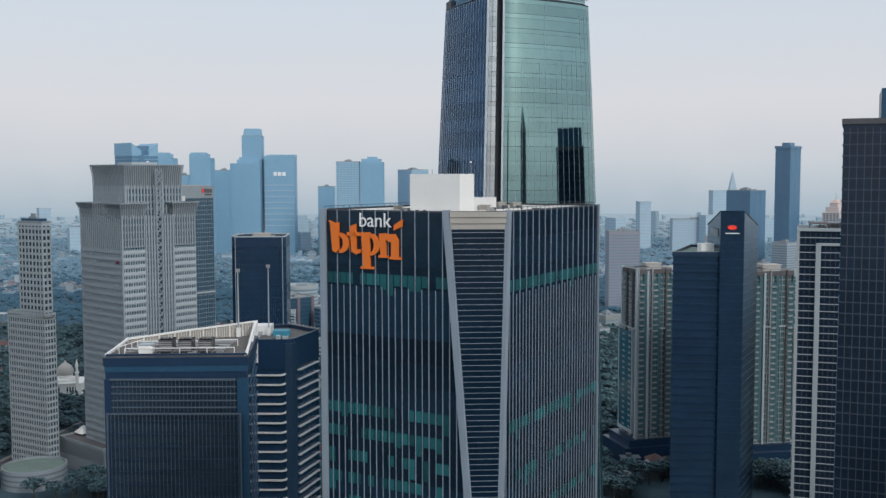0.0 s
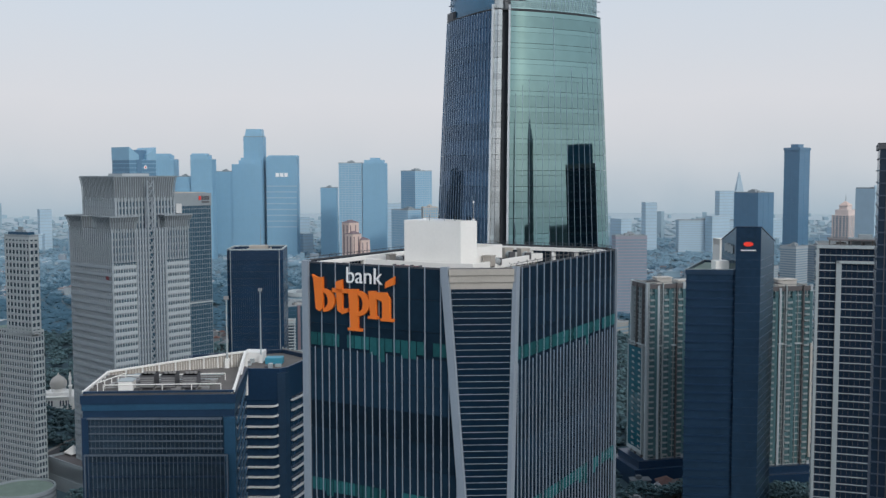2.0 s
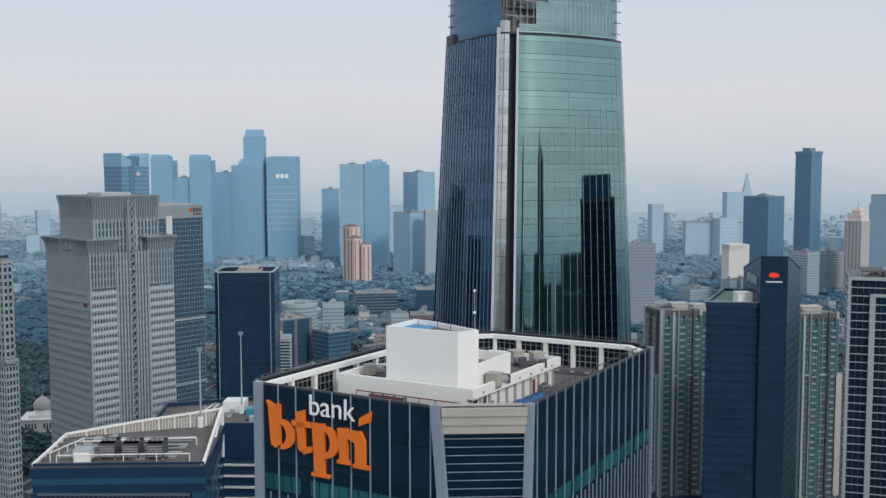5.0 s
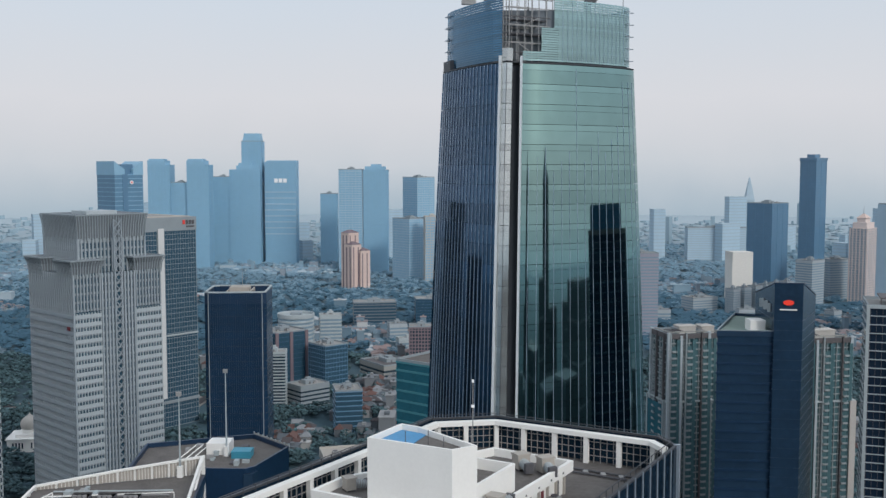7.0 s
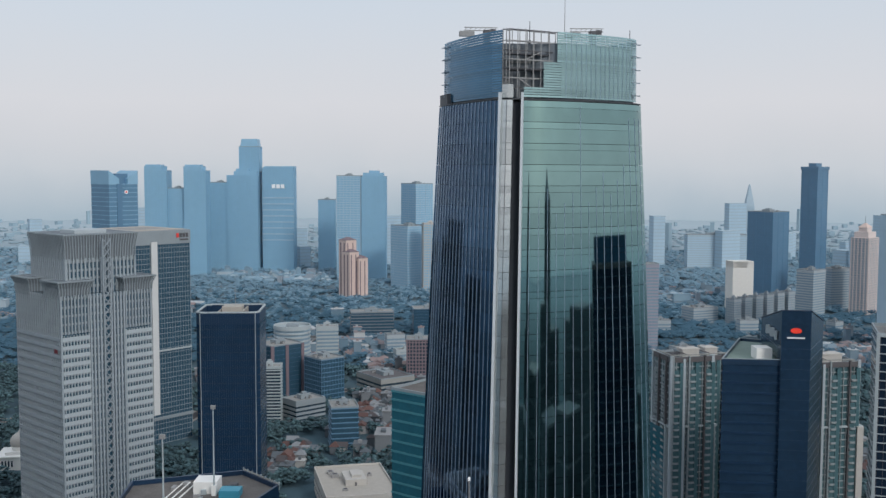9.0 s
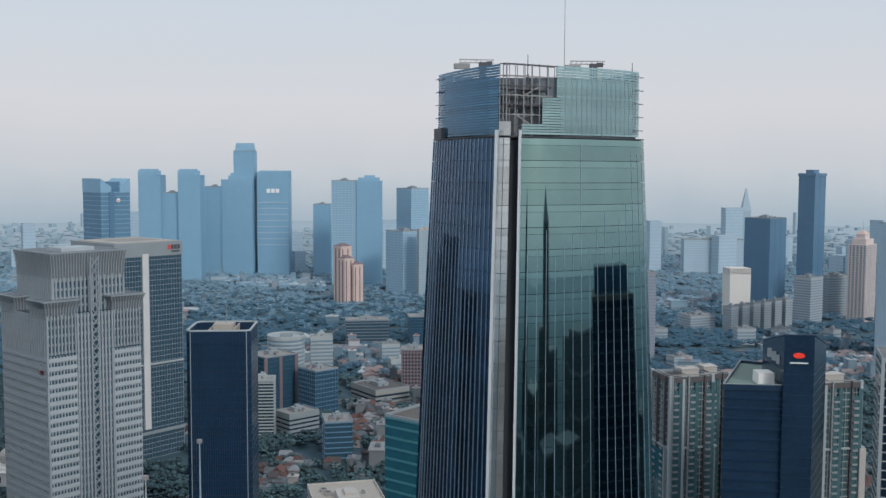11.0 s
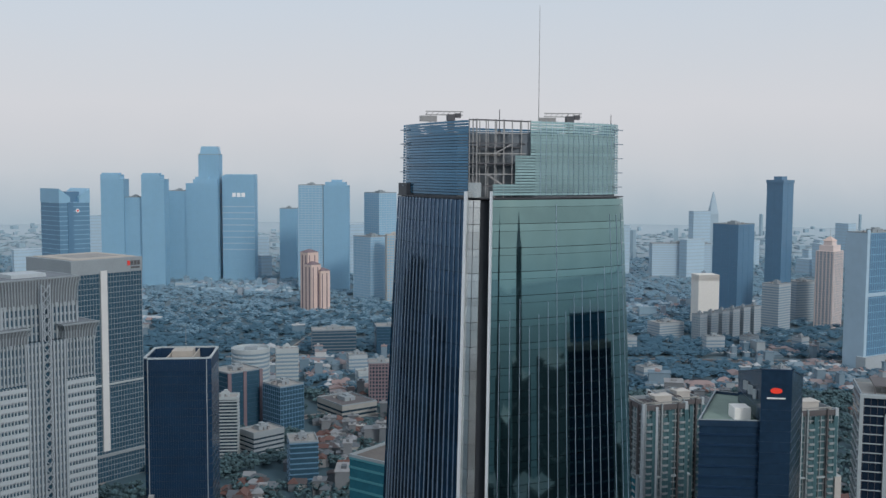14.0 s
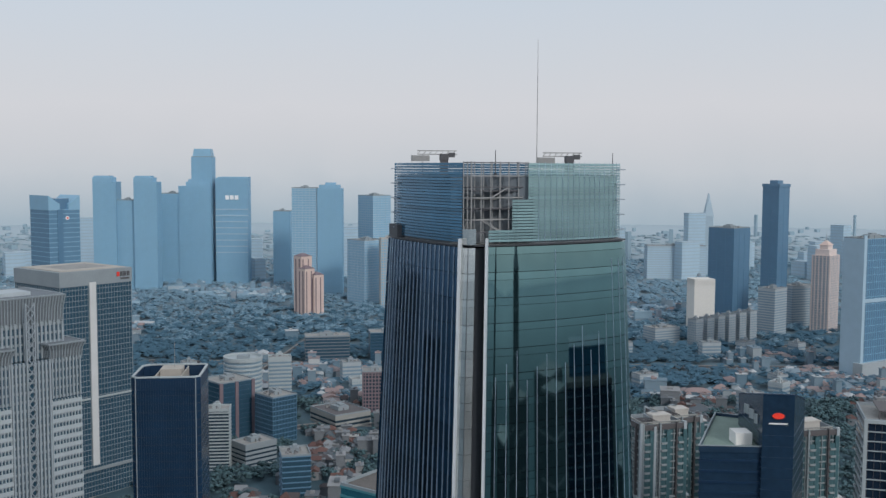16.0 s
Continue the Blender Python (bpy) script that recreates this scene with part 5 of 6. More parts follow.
for p, q in (((129.0, 469.5, 147.4), (139.6, 467.8, 147.4)), ((129.0, 469.5, 147.4), (132.6, 506.0, 139.4)), ((139.6, 467.8, 147.4), (154.6, 496.0, 139.6))):
    part("coping", Geo().beam(p, q, 0.5, 0.4), "navy_panel", black_pair)
part("white_cabin", Geo().box(122.0, 476.5, 127, 128.0, 484, 131.6), "white_paint", black_pair)
e = (Vector(HI[1]) - Vector(HI[0])).normalized()
ang = math.degrees(math.atan2(e.y, e.x))
mk = thing("red_sign", (129.0 - 0.1, 469.5 - 0.5, 0), ang, "glowing red oval mark over a white bar on black glass", "sign")
part("oval", slab_shape(blob(5.3, 139.8, 2.1, 1.05), 0.3), "red_lit", mk)
part("wave", slab_shape([(3.5, 139.2), (5.5, 139.9), (7.3, 139.4), (5.5, 139.5)], 0.36), "orange", mk, "thin orange stroke")
part("bar", slab_shape([(2.1, 136.8), (8.5, 136.8), (8.5, 137.3), (2.1, 137.3)], 0.3), "white_sign", mk, "white bar")
me = Geo().box(-0.75, 0, 0, 0.75, 0.4, 3.4).mesh("bar", M["pale_panel"])
sb = thing("side_sign", (132.6, 506.0, 0), math.degrees(math.atan2(469.5 - 506.0, 129.0 - 132.6)), "pale grey sign bars on a black glass facade", "sign")
for i in range(8):
    part("bar", me, "pale_panel", sb, m=pose(12 + i * 2.6, -0.6, 134.8 + (i % 3) * 0.4))

# ---- apartment towers behind ----
def apartment(C, rot, wL, wR, z1, zmid, label):
    t = block("apartment_tower", label, C, rot, wL, wR, z1, zmid, glass="green_window", frame="apt_frame", floor=3.3, band=0.5, proud=0.6, piers=2.6, pier_w=0.32, cat="apartment tower", group="apartment towers", clutter=2, deck="brown", parapet=2.0)
    block("", "", (0, 0), 0, wL + 2, wR + 2, zmid, 14, glass="green_window", frame="apt_frame", floor=3.3, band=0.5, proud=0.6, piers=2.6, pier_w=0.32, into=t, top=False)
    part("top_storey", Geo().ring([(-0.15, -0.15), (wR + 0.15, -0.15), (wR + 0.15, wL + 0.15), (-0.15, wL + 0.15)], [(0.5, 0.5), (wR - 0.5, 0.5), (wR - 0.5, wL - 0.5), (0.5, wL - 0.5)], z1 - 0.6, z1 + 1.9), "brown", t, "brown-clad roof edge")
    part("teal_panel", Geo().box(-0.9, 4, 18, 0.3, wL + 1.4, zmid - 2), "teal_facade", t, "teal glass corner panel")
    part("panel_frame", Geo().box(-1.1, 3.2, 16, 0.3, 4.2, zmid + 0.6).box(-1.1, wL + 1.2, 16, 0.3, wL + 2.2, zmid + 0.6).box(-1.1, 4.2, 16, 0.3, wL + 1.2, 18.2), "pale_panel", t)
    part("mid_deck", Geo().box(-0.6, -0.6, zmid - 0.4, wR + 2.6, wL + 2.6, zmid + 0.4), "pale_panel", t)
    part("podium", Geo().box(-8, -5, 0, wR + 8, wL + 8, 10).box(-5, -3, 10, wR + 5, wL + 5, 14), "navy_panel", t)
    n = int((z1 - 16) / 3.3)
    me = Geo().box(-1.3, -1.3, 0, 1.3, 0.3, 0.18).box(-1.3, -1.35, 0.18, 1.3, -1.25, 1.05).box(-1.35, -1.3, 0.18, -1.25, 0.2, 1.05).mesh("balcony", M["apt_frame"])
    shade = Geo().box(-1.25, -0.15, 0.2, 1.25, 0.3, 2.9).mesh("balcony_door", M["green_window"])
    for f in (0.12, 0.5, 0.88):
        part("bay_wall", Geo().box(wR * f - 2.1, -0.9, 14, wR * f - 1.4, 0.5, z1 + 2.4), "brown" if f > 0.8 else "apt_frame", t)
        part("bay_glass", Geo().box(wR * f + 1.5, -0.65, 16, wR * f + 3.4, 0.3, z1 - 1), "green_window", t)
        for k in range(n - 1):
            part("balcony", me, "cream", t, m=pose(wR * f, -0.25, 16 + k * 3.3))
            part("balcony_door", shade, "window", t, m=pose(wR * f, -0.5, 16 + k * 3.3))
    for f in (0.3, 0.7):
        part("side_bay", Geo().box(-0.8, wL * f - 2.0, 14, 0.5, wL * f - 1.3, z1 + 1.6), "brown", t)
        for k in range(n - 1):
            part("balcony", me, "cream", t, m=pose(-0.2, wL * f, 16 + k * 3.3, 0, 0, -90))
    part("white_bay", Geo().box(wR * 0.3 - 0.6, -0.8, 14, wR * 0.3 + 0.6, 0.5, z1 + 1.0), "rib_light", t)
    for x, y in ((-0.5, -0.5), (wR - 0.9, -0.5), (-0.5, wL - 0.9)):
        part("corner_column", Geo().box(x, y, 14, x + 1.4, y + 1.4, z1 + 2.6), "rib_light", t)
    part("crown_wall", Geo().box(wR * 0.35, wL * 0.2, z1, wR * 0.75, wL * 0.5, z1 + 5.2).box(wR * 0.33, wL * 0.18, z1 + 4.6, wR * 0.77, wL * 0.52, z1 + 5.0), "cream", t)
    part("roof_frame", Geo().box(0.2, 0.2, z1 + 2.6, wR * 0.9, 0.8, z1 + 3.1).box(0.2, 0.2, z1, 0.9, 0.9, z1 + 2.7).box(wR * 0.85, 0.2, z1, wR * 0.9, 0.9, z1 + 2.7).box(0.2, 0.2, z1 + 2.6, 0.8, wL * 0.8, z1 + 3.1), "beige", t)
    for k in range(7):
        part("pergola_bar", Geo().box(1 + k * wR * 0.05, 0.3, z1 + 3.1, 1.25 + k * wR * 0.05, wL * 0.4, z1 + 3.35), "brown", t)
    return t


apartment((109.5, 568), 14, 20, 22, 109, 77, "beige and green apartment tower with small balconies")
apartment((130, 600), 14, 24, 18, 104, 60, "beige and green apartment tower set back behind")
apt = apartment((170.5, 556), 10, 22, 26, 109, 80, "beige and green apartment tower with a lit cream edge")
part("cream_edge", Geo().box(25.2, -1.5, 18, 28.4, 1, 80), "cream", apt)

# ---- white-framed tower and the dark near tower ----
wf = block("white_framed_tower", "dark glass tower in a white edge frame with slab lines", (163, 464), -18, 28, 40, 138.6, glass="slate_glass", frame="rib_light", floor=3.4, band=0.34, proud=0.4, piers=0, clutter=2)
for x in (0.3, 8.6):
    part("edge_frame", Geo().box(x - 0.6, -0.6, 0, x + 0.6, 0.8, 139.2 if x < 1 else 133), "pale_panel", wf)
part("edge_frame", Geo().box(-0.3, -0.7, 138.4, 40, 0.8, 139.6).box(8.0, -0.6, 131.8, 40, 0.7, 133.0).box(9.25, -0.3, 0, 10.2, 0.7, 131.8), "pale_panel", wf)
part("roof_trellis", Geo().box(5, 5, 141.4, 38, 22, 141.9), "brown", wf)
for i in range(8):
    part("trellis_post", Geo().box(5 + i * 4.4, 5, 138.6, 5.5 + i * 4.4, 5.5, 141.4), "brown", wf)
me = Geo().box(-0.07, 0.15, 0, 0.07, 0.6, 138).mesh("mullion", M["machine_dark"])
for i in range(18):
    part("mullion", me, "machine_dark", wf, m=pose(1.2 + i * 2.2, 0, 0))
me = Geo().box(-1.0, -0.4, -0.2, -0.25, 0.4, 0.2).mesh("ledge", M["pale_panel"])
for k in range(38):
    part("ledge", me, "pale_panel", wf, m=pose(0, 0, 4 + k * 3.5))
nr = block("near_dark_tower", "dark grey glass tower with thin pale floor lines", (102.6, 261), -22, 31, 36, 177.5, glass="slate_glass", frame="slate_line", floor=2.9, band=0.3, proud=0.2, piers=0, clutter=1, top=False)
part("roof_cap", Geo().box(-0.2, -0.2, 177, 36, 31, 178.4), "machine_dark", nr)
part("upper_box", Geo().box(9, 2, 178.4, 34, 29, 186), "blue_panel", nr)
me = Geo().box(-0.1, 0, 0, 0.1, 0.3, 176).mesh("mullion", M["machine_dark"])
for i in range(1, 20):
    part("mullion", me, "machine_dark", nr, m=pose(i * 1.8, 0, 0))

# ---- teal office beside the tower ----
te = block("teal_office", "teal glass office with pale floor bands", (-18.5, 462), -38, 30, 46, 118, glass="teal_facade", frame="teal_band", floor=3.9, band=0.8, proud=0.2, piers=0, pier_w=0.2, parapet=1.0, clutter=8, deck="deck")

# ---- towers beyond the picture's edge that the mirror glass shows ----
# some follow silhouettes in the glass; the rest are added unseen to darken it
MIRROR = dict(glass="mirror_wall", frame="concrete_dark", floor=18, band=1.2, proud=0.2, top=False, group="mirrored towers")
for C, h, w in (((206, 180), 158, 26), ((300, 205), 150, 40), ((150, 160), 120, 30), ((190, 250), 112, 36), ((250, 60), 140, 40), ((330, 120), 125, 50), ((210, -20), 118, 44), ((330, 290), 105, 50), ((420, 30), 130, 60), ((440, 200), 120, 60), ((172, 120), 160, 20), ((140, 200), 128, 20), ((-300, 490), 186, 44), ((-352, 560), 172, 50), ((-330, 420), 158, 40)):
    block("mirrored_tower", "dark office tower seen mirrored in glass", C, 15, w, w, h, **MIRROR)
spire_tower = block("mirrored_tower", "slim dark tower with a pointed roof, seen mirrored in glass", (214, 112), 15, 14, 14, 204, **MIRROR)
part("pointed_roof", Geo().prism([(0, 0), (14, 0), (14, 14), (0, 14)], 204, 219, [(6.5, 6.5), (7.5, 6.5), (7.5, 7.5), (6.5, 7.5)]), "concrete_dark", spire_tower)

# ---- middle distance ----
# several blocks here take blued, lifted window and cladding tones in place of haze
block("striped_block", "white and black striped residential block", (-148, 869), 4, 16, 19.5, 45.5, glass="window", frame="pale_panel", floor=2.5, band=0.95, proud=0.6, cat="building", clutter=2)
rb = block("red_brown_block", "dark glass office with pinkish brown corner piers", (-150, 950), 42, 30, 33, 47.6, glass="blue_window", frame="blue_panel", floor=3.9, band=0.5, proud=0.2, clutter=5)
for x in (-0.3, 14.5, 30.5):
    part("brown_pier", Geo().box(x, -0.5, 0, x + 3.0, 0.8, 48.2), "brick_pink", rb)
part("brown_pier", Geo().box(-0.5, 26.5, 0, 0.8, 30.3, 48.2), "brick_pink", rb)
block("blue_block", "dark teal glass office with a busy flat roof", (-105.7, 940), 42, 26, 24, 38.3, glass="blue_window", frame="far_deep", floor=3.8, band=0.5, proud=0.2, piers=3, pier_w=0.2, clutter=6)
block("curved_clinic", "cream low office with ribbon windows", (-117, 872), 42, 21, 28, 17.3, glass="window", frame="concrete", floor=3.5, band=1.9, proud=0.5, cat="building", clutter=3)
rd = thing("round_office", (-152, 1078, 0), 0, "round cream office with ribbon windows", "office building")
part("shaft", Geo().lathe([(17.6, 0), (17.6, 45)], 40), "far_window", rd)
me = Geo().lathe([(18.2, -0.9), (18.2, 0.9), (17.4, 0.92), (17.4, -0.92)], 40).mesh("ring_band", M["pale_panel"])
for k in range(12):
    part("ring_band", me, "pale_panel", rd, m=pose(0, 0, 2 + k * 3.9))
part("roof_rim", Geo().lathe([(18.4, 45), (18.4, 48), (17.4, 48), (17.4, 45.5), (0.4, 45.5)], 40), "pale_panel", rd)
part("roof_unit", Geo().box(-5, -5, 45.5, 6, 4, 49), "concrete", rd)
block("slab_block", "pale slab office with ribbon windows", (-129, 1085), 10, 14, 22, 44, glass="far_window", frame="pale_panel", floor=3.6, band=1.8, cat="office building")
block("pink_brick_block", "pink brick tower block with white window rows", (-37.3, 1037), 3, 22, 24, 40, glass="window", frame="brick_pink", floor=3.3, band=1.2, proud=0.3, piers=3.2, pier_w=1.2, cat="building", clutter=3)
block("far_slab", "long low dark office under trees", (-114.9, 1290), 8, 24, 52, 30, glass="blue_window", frame="concrete_dark", floor=3.8, band=1.1)
block("far_slab", "long low blue glass office under trees", (-40, 1300), 8, 26, 44, 33, glass="blue_window", frame="blue_panel", floor=3.8, band=0.9)
block("low_plaza", "low beige plaza building with terraces", (-58, 985), 35, 44, 36, 12, frame="beige", floor=4, band=2.0, cat="building", clutter=6, deck="brown")
block("grey_midrise", "grey mid-rise office with flat roof", (-81, 800), 12, 24, 20, 30, glass="blue_window", frame="far_deep", floor=3.6, band=0.8, clutter=5)
block("curved_mall", "low brown-roofed mall with a white edge", (-66, 648), 14, 62, 42, 14, frame="cream", floor=5, band=2.6, clutter=6, deck="cornice", cat="building")
block("mall_wing", "low white market hall", (22, 660), 40, 30, 30, 14, frame="cream", floor=5, band=2.6, clutter=4, cat="building")
pk = thing("pink_apartments", (-153, 1666, 0), 42, "pink stepped apartment towers with red roofs", "apartment tower")
for x0, y0, w, d, h in ((0, 0, 18, 20, 72), (2, 12, 20, 20, 90), (13, -6, 18, 15, 62)):
    part("shaft", Geo().box(x0, y0, 0, x0 + w, y0 + d, h), "pink", pk)
    part("roof", Geo().prism([(x0 - 0.6, y0 - 0.6), (x0 + w + 0.6, y0 - 0.6), (x0 + w + 0.6, y0 + d + 0.6), (x0 - 0.6, y0 + d + 0.6)], h, h + 4.5, [(x0 + w * 0.4, y0 + d * 0.4), (x0 + w * 0.6, y0 + d * 0.4), (x0 + w * 0.6, y0 + d * 0.6), (x0 + w * 0.4, y0 + d * 0.6)]), "brick_pink", pk)
    me = Geo().box(x0 + 2, y0 - 0.15, 0, x0 + 4, y0 + 0.2, h - 4).box(x0 + w * 0.6, y0 - 0.15, 0, x0 + w * 0.6 + 2, y0 + 0.2, h - 4).box(x0 - 0.15, y0 + 4, 0, x0 + 0.2, y0 + 7, h - 4).box(x0 - 0.15, y0 + 13, 0, x0 + 0.2, y0 + 16, h - 4).mesh("window_strip", M["brick_pink"])
    part("window_strip", me, "window", pk)

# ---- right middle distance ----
# bluish low-contrast facades: the haze sits in the blocks' colours
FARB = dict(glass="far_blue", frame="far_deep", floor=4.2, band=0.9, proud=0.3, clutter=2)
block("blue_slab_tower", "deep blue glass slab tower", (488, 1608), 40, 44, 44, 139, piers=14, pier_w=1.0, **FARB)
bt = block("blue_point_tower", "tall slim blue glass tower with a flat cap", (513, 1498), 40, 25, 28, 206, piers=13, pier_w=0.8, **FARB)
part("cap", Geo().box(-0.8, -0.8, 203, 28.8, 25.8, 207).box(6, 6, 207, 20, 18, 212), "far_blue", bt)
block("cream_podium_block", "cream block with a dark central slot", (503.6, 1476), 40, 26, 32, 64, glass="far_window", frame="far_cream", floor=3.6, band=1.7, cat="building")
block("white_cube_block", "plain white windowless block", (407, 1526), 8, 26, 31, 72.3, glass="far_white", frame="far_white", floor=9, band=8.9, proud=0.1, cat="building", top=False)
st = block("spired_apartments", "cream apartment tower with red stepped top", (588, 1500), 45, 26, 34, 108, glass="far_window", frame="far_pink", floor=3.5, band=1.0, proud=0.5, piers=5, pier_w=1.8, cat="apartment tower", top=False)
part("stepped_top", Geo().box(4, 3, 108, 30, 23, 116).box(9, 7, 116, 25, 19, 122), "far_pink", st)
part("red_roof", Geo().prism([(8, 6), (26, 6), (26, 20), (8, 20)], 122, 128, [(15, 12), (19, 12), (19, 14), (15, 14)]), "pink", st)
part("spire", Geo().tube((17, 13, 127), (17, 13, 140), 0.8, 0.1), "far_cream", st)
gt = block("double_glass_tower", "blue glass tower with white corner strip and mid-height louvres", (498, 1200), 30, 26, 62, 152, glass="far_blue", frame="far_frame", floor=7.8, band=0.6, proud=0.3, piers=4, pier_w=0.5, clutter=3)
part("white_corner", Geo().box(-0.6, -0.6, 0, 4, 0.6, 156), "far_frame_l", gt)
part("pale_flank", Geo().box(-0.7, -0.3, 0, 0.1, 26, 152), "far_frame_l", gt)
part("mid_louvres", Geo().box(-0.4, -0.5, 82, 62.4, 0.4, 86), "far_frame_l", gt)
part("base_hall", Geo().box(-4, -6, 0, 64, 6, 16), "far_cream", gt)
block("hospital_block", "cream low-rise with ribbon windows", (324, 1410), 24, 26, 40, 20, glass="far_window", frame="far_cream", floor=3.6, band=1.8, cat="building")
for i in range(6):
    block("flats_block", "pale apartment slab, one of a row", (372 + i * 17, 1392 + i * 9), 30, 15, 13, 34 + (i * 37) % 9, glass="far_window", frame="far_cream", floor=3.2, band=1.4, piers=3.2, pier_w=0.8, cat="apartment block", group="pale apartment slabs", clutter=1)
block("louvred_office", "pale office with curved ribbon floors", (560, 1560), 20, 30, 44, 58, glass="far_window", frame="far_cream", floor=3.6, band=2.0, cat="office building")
block("hazy_slab", "haze-pale far office slab", (500, 2200), 0, 30, 124, 68, glass="far_frame_l", frame="far_mist", floor=5, band=2.2, group="far skyline")
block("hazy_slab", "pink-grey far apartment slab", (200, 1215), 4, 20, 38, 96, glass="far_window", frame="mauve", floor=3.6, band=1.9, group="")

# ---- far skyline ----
# the skyline's pale blue is haze put into the tower colours
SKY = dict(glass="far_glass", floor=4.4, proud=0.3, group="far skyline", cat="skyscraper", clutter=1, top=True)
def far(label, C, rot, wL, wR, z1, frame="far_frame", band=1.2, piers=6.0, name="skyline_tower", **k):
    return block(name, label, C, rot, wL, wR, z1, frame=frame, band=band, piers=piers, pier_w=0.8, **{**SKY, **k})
hn = far("hazy grey-blue tower with horned parapets", (-327, 1068), 46, 37, 31, 186, frame="far_frame", band=0.6, piers=0, top=False, glass="far_deep")
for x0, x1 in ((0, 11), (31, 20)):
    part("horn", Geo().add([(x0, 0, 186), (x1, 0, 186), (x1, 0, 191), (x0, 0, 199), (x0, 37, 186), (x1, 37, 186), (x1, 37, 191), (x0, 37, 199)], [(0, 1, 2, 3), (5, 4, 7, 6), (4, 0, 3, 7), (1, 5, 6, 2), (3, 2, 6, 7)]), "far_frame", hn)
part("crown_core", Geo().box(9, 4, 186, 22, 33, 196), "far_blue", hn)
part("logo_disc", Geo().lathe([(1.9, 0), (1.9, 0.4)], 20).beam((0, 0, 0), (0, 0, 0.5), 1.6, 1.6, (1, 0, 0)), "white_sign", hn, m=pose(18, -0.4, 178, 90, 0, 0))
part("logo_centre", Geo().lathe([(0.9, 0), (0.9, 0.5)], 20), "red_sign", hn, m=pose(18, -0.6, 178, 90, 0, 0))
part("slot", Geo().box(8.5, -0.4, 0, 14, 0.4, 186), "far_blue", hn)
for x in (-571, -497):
    tw = far("haze-blue twin tower with a stepped top", (x, 1990), 0, 36, 42, 199, top=False)
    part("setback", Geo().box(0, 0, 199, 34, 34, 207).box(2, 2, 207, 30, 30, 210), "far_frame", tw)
far("haze-blue lower link tower", (-530, 1996), 0, 30, 34, 165)
far("haze-blue stepped tower", (-475, 2100), 0, 40, 36, 175)
sg = far("haze-blue stepped tower", (-440, 2098), 0, 40, 62, 190, top=False)
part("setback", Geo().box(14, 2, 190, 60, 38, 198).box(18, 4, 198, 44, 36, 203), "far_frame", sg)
tall = far("slender haze-blue skyscraper with a stepped cap", (-417, 2108), 0, 36, 40, 246)
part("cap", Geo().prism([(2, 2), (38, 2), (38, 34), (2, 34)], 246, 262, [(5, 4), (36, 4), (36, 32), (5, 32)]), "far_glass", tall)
fw = far("haze-blue tower with a white sign", (-370, 2104), 0, 40, 62, 204, top=False)
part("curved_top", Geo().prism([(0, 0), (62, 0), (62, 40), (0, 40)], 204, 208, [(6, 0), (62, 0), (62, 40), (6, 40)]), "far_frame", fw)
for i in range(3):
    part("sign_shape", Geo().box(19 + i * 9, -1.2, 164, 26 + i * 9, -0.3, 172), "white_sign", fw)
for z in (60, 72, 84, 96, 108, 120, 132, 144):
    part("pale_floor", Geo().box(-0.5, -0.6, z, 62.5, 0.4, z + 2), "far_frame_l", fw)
far("haze-blue mid-rise tower", (-260, 2110), 0, 30, 33, 141)
far("lighter haze-blue twin slab tower", (-203, 1930), 0, 34, 44, 190, frame="far_frame_l")
ds = far("darker haze-blue twin slab tower", (-158, 1930), 0, 34, 45, 190, top=False)
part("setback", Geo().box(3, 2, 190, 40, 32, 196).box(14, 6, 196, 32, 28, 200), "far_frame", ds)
far("haze-pale tower with a lighter edge", (-61, 2000), 40, 46, 42, 175, frame="far_frame_l")
far("haze-pale cream and blue apartment tower", (-68, 1795), 40, 48, 44, 106, frame="far_frame_l", piers=4)
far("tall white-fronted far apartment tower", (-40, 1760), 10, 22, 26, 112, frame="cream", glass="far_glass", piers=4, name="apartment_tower")
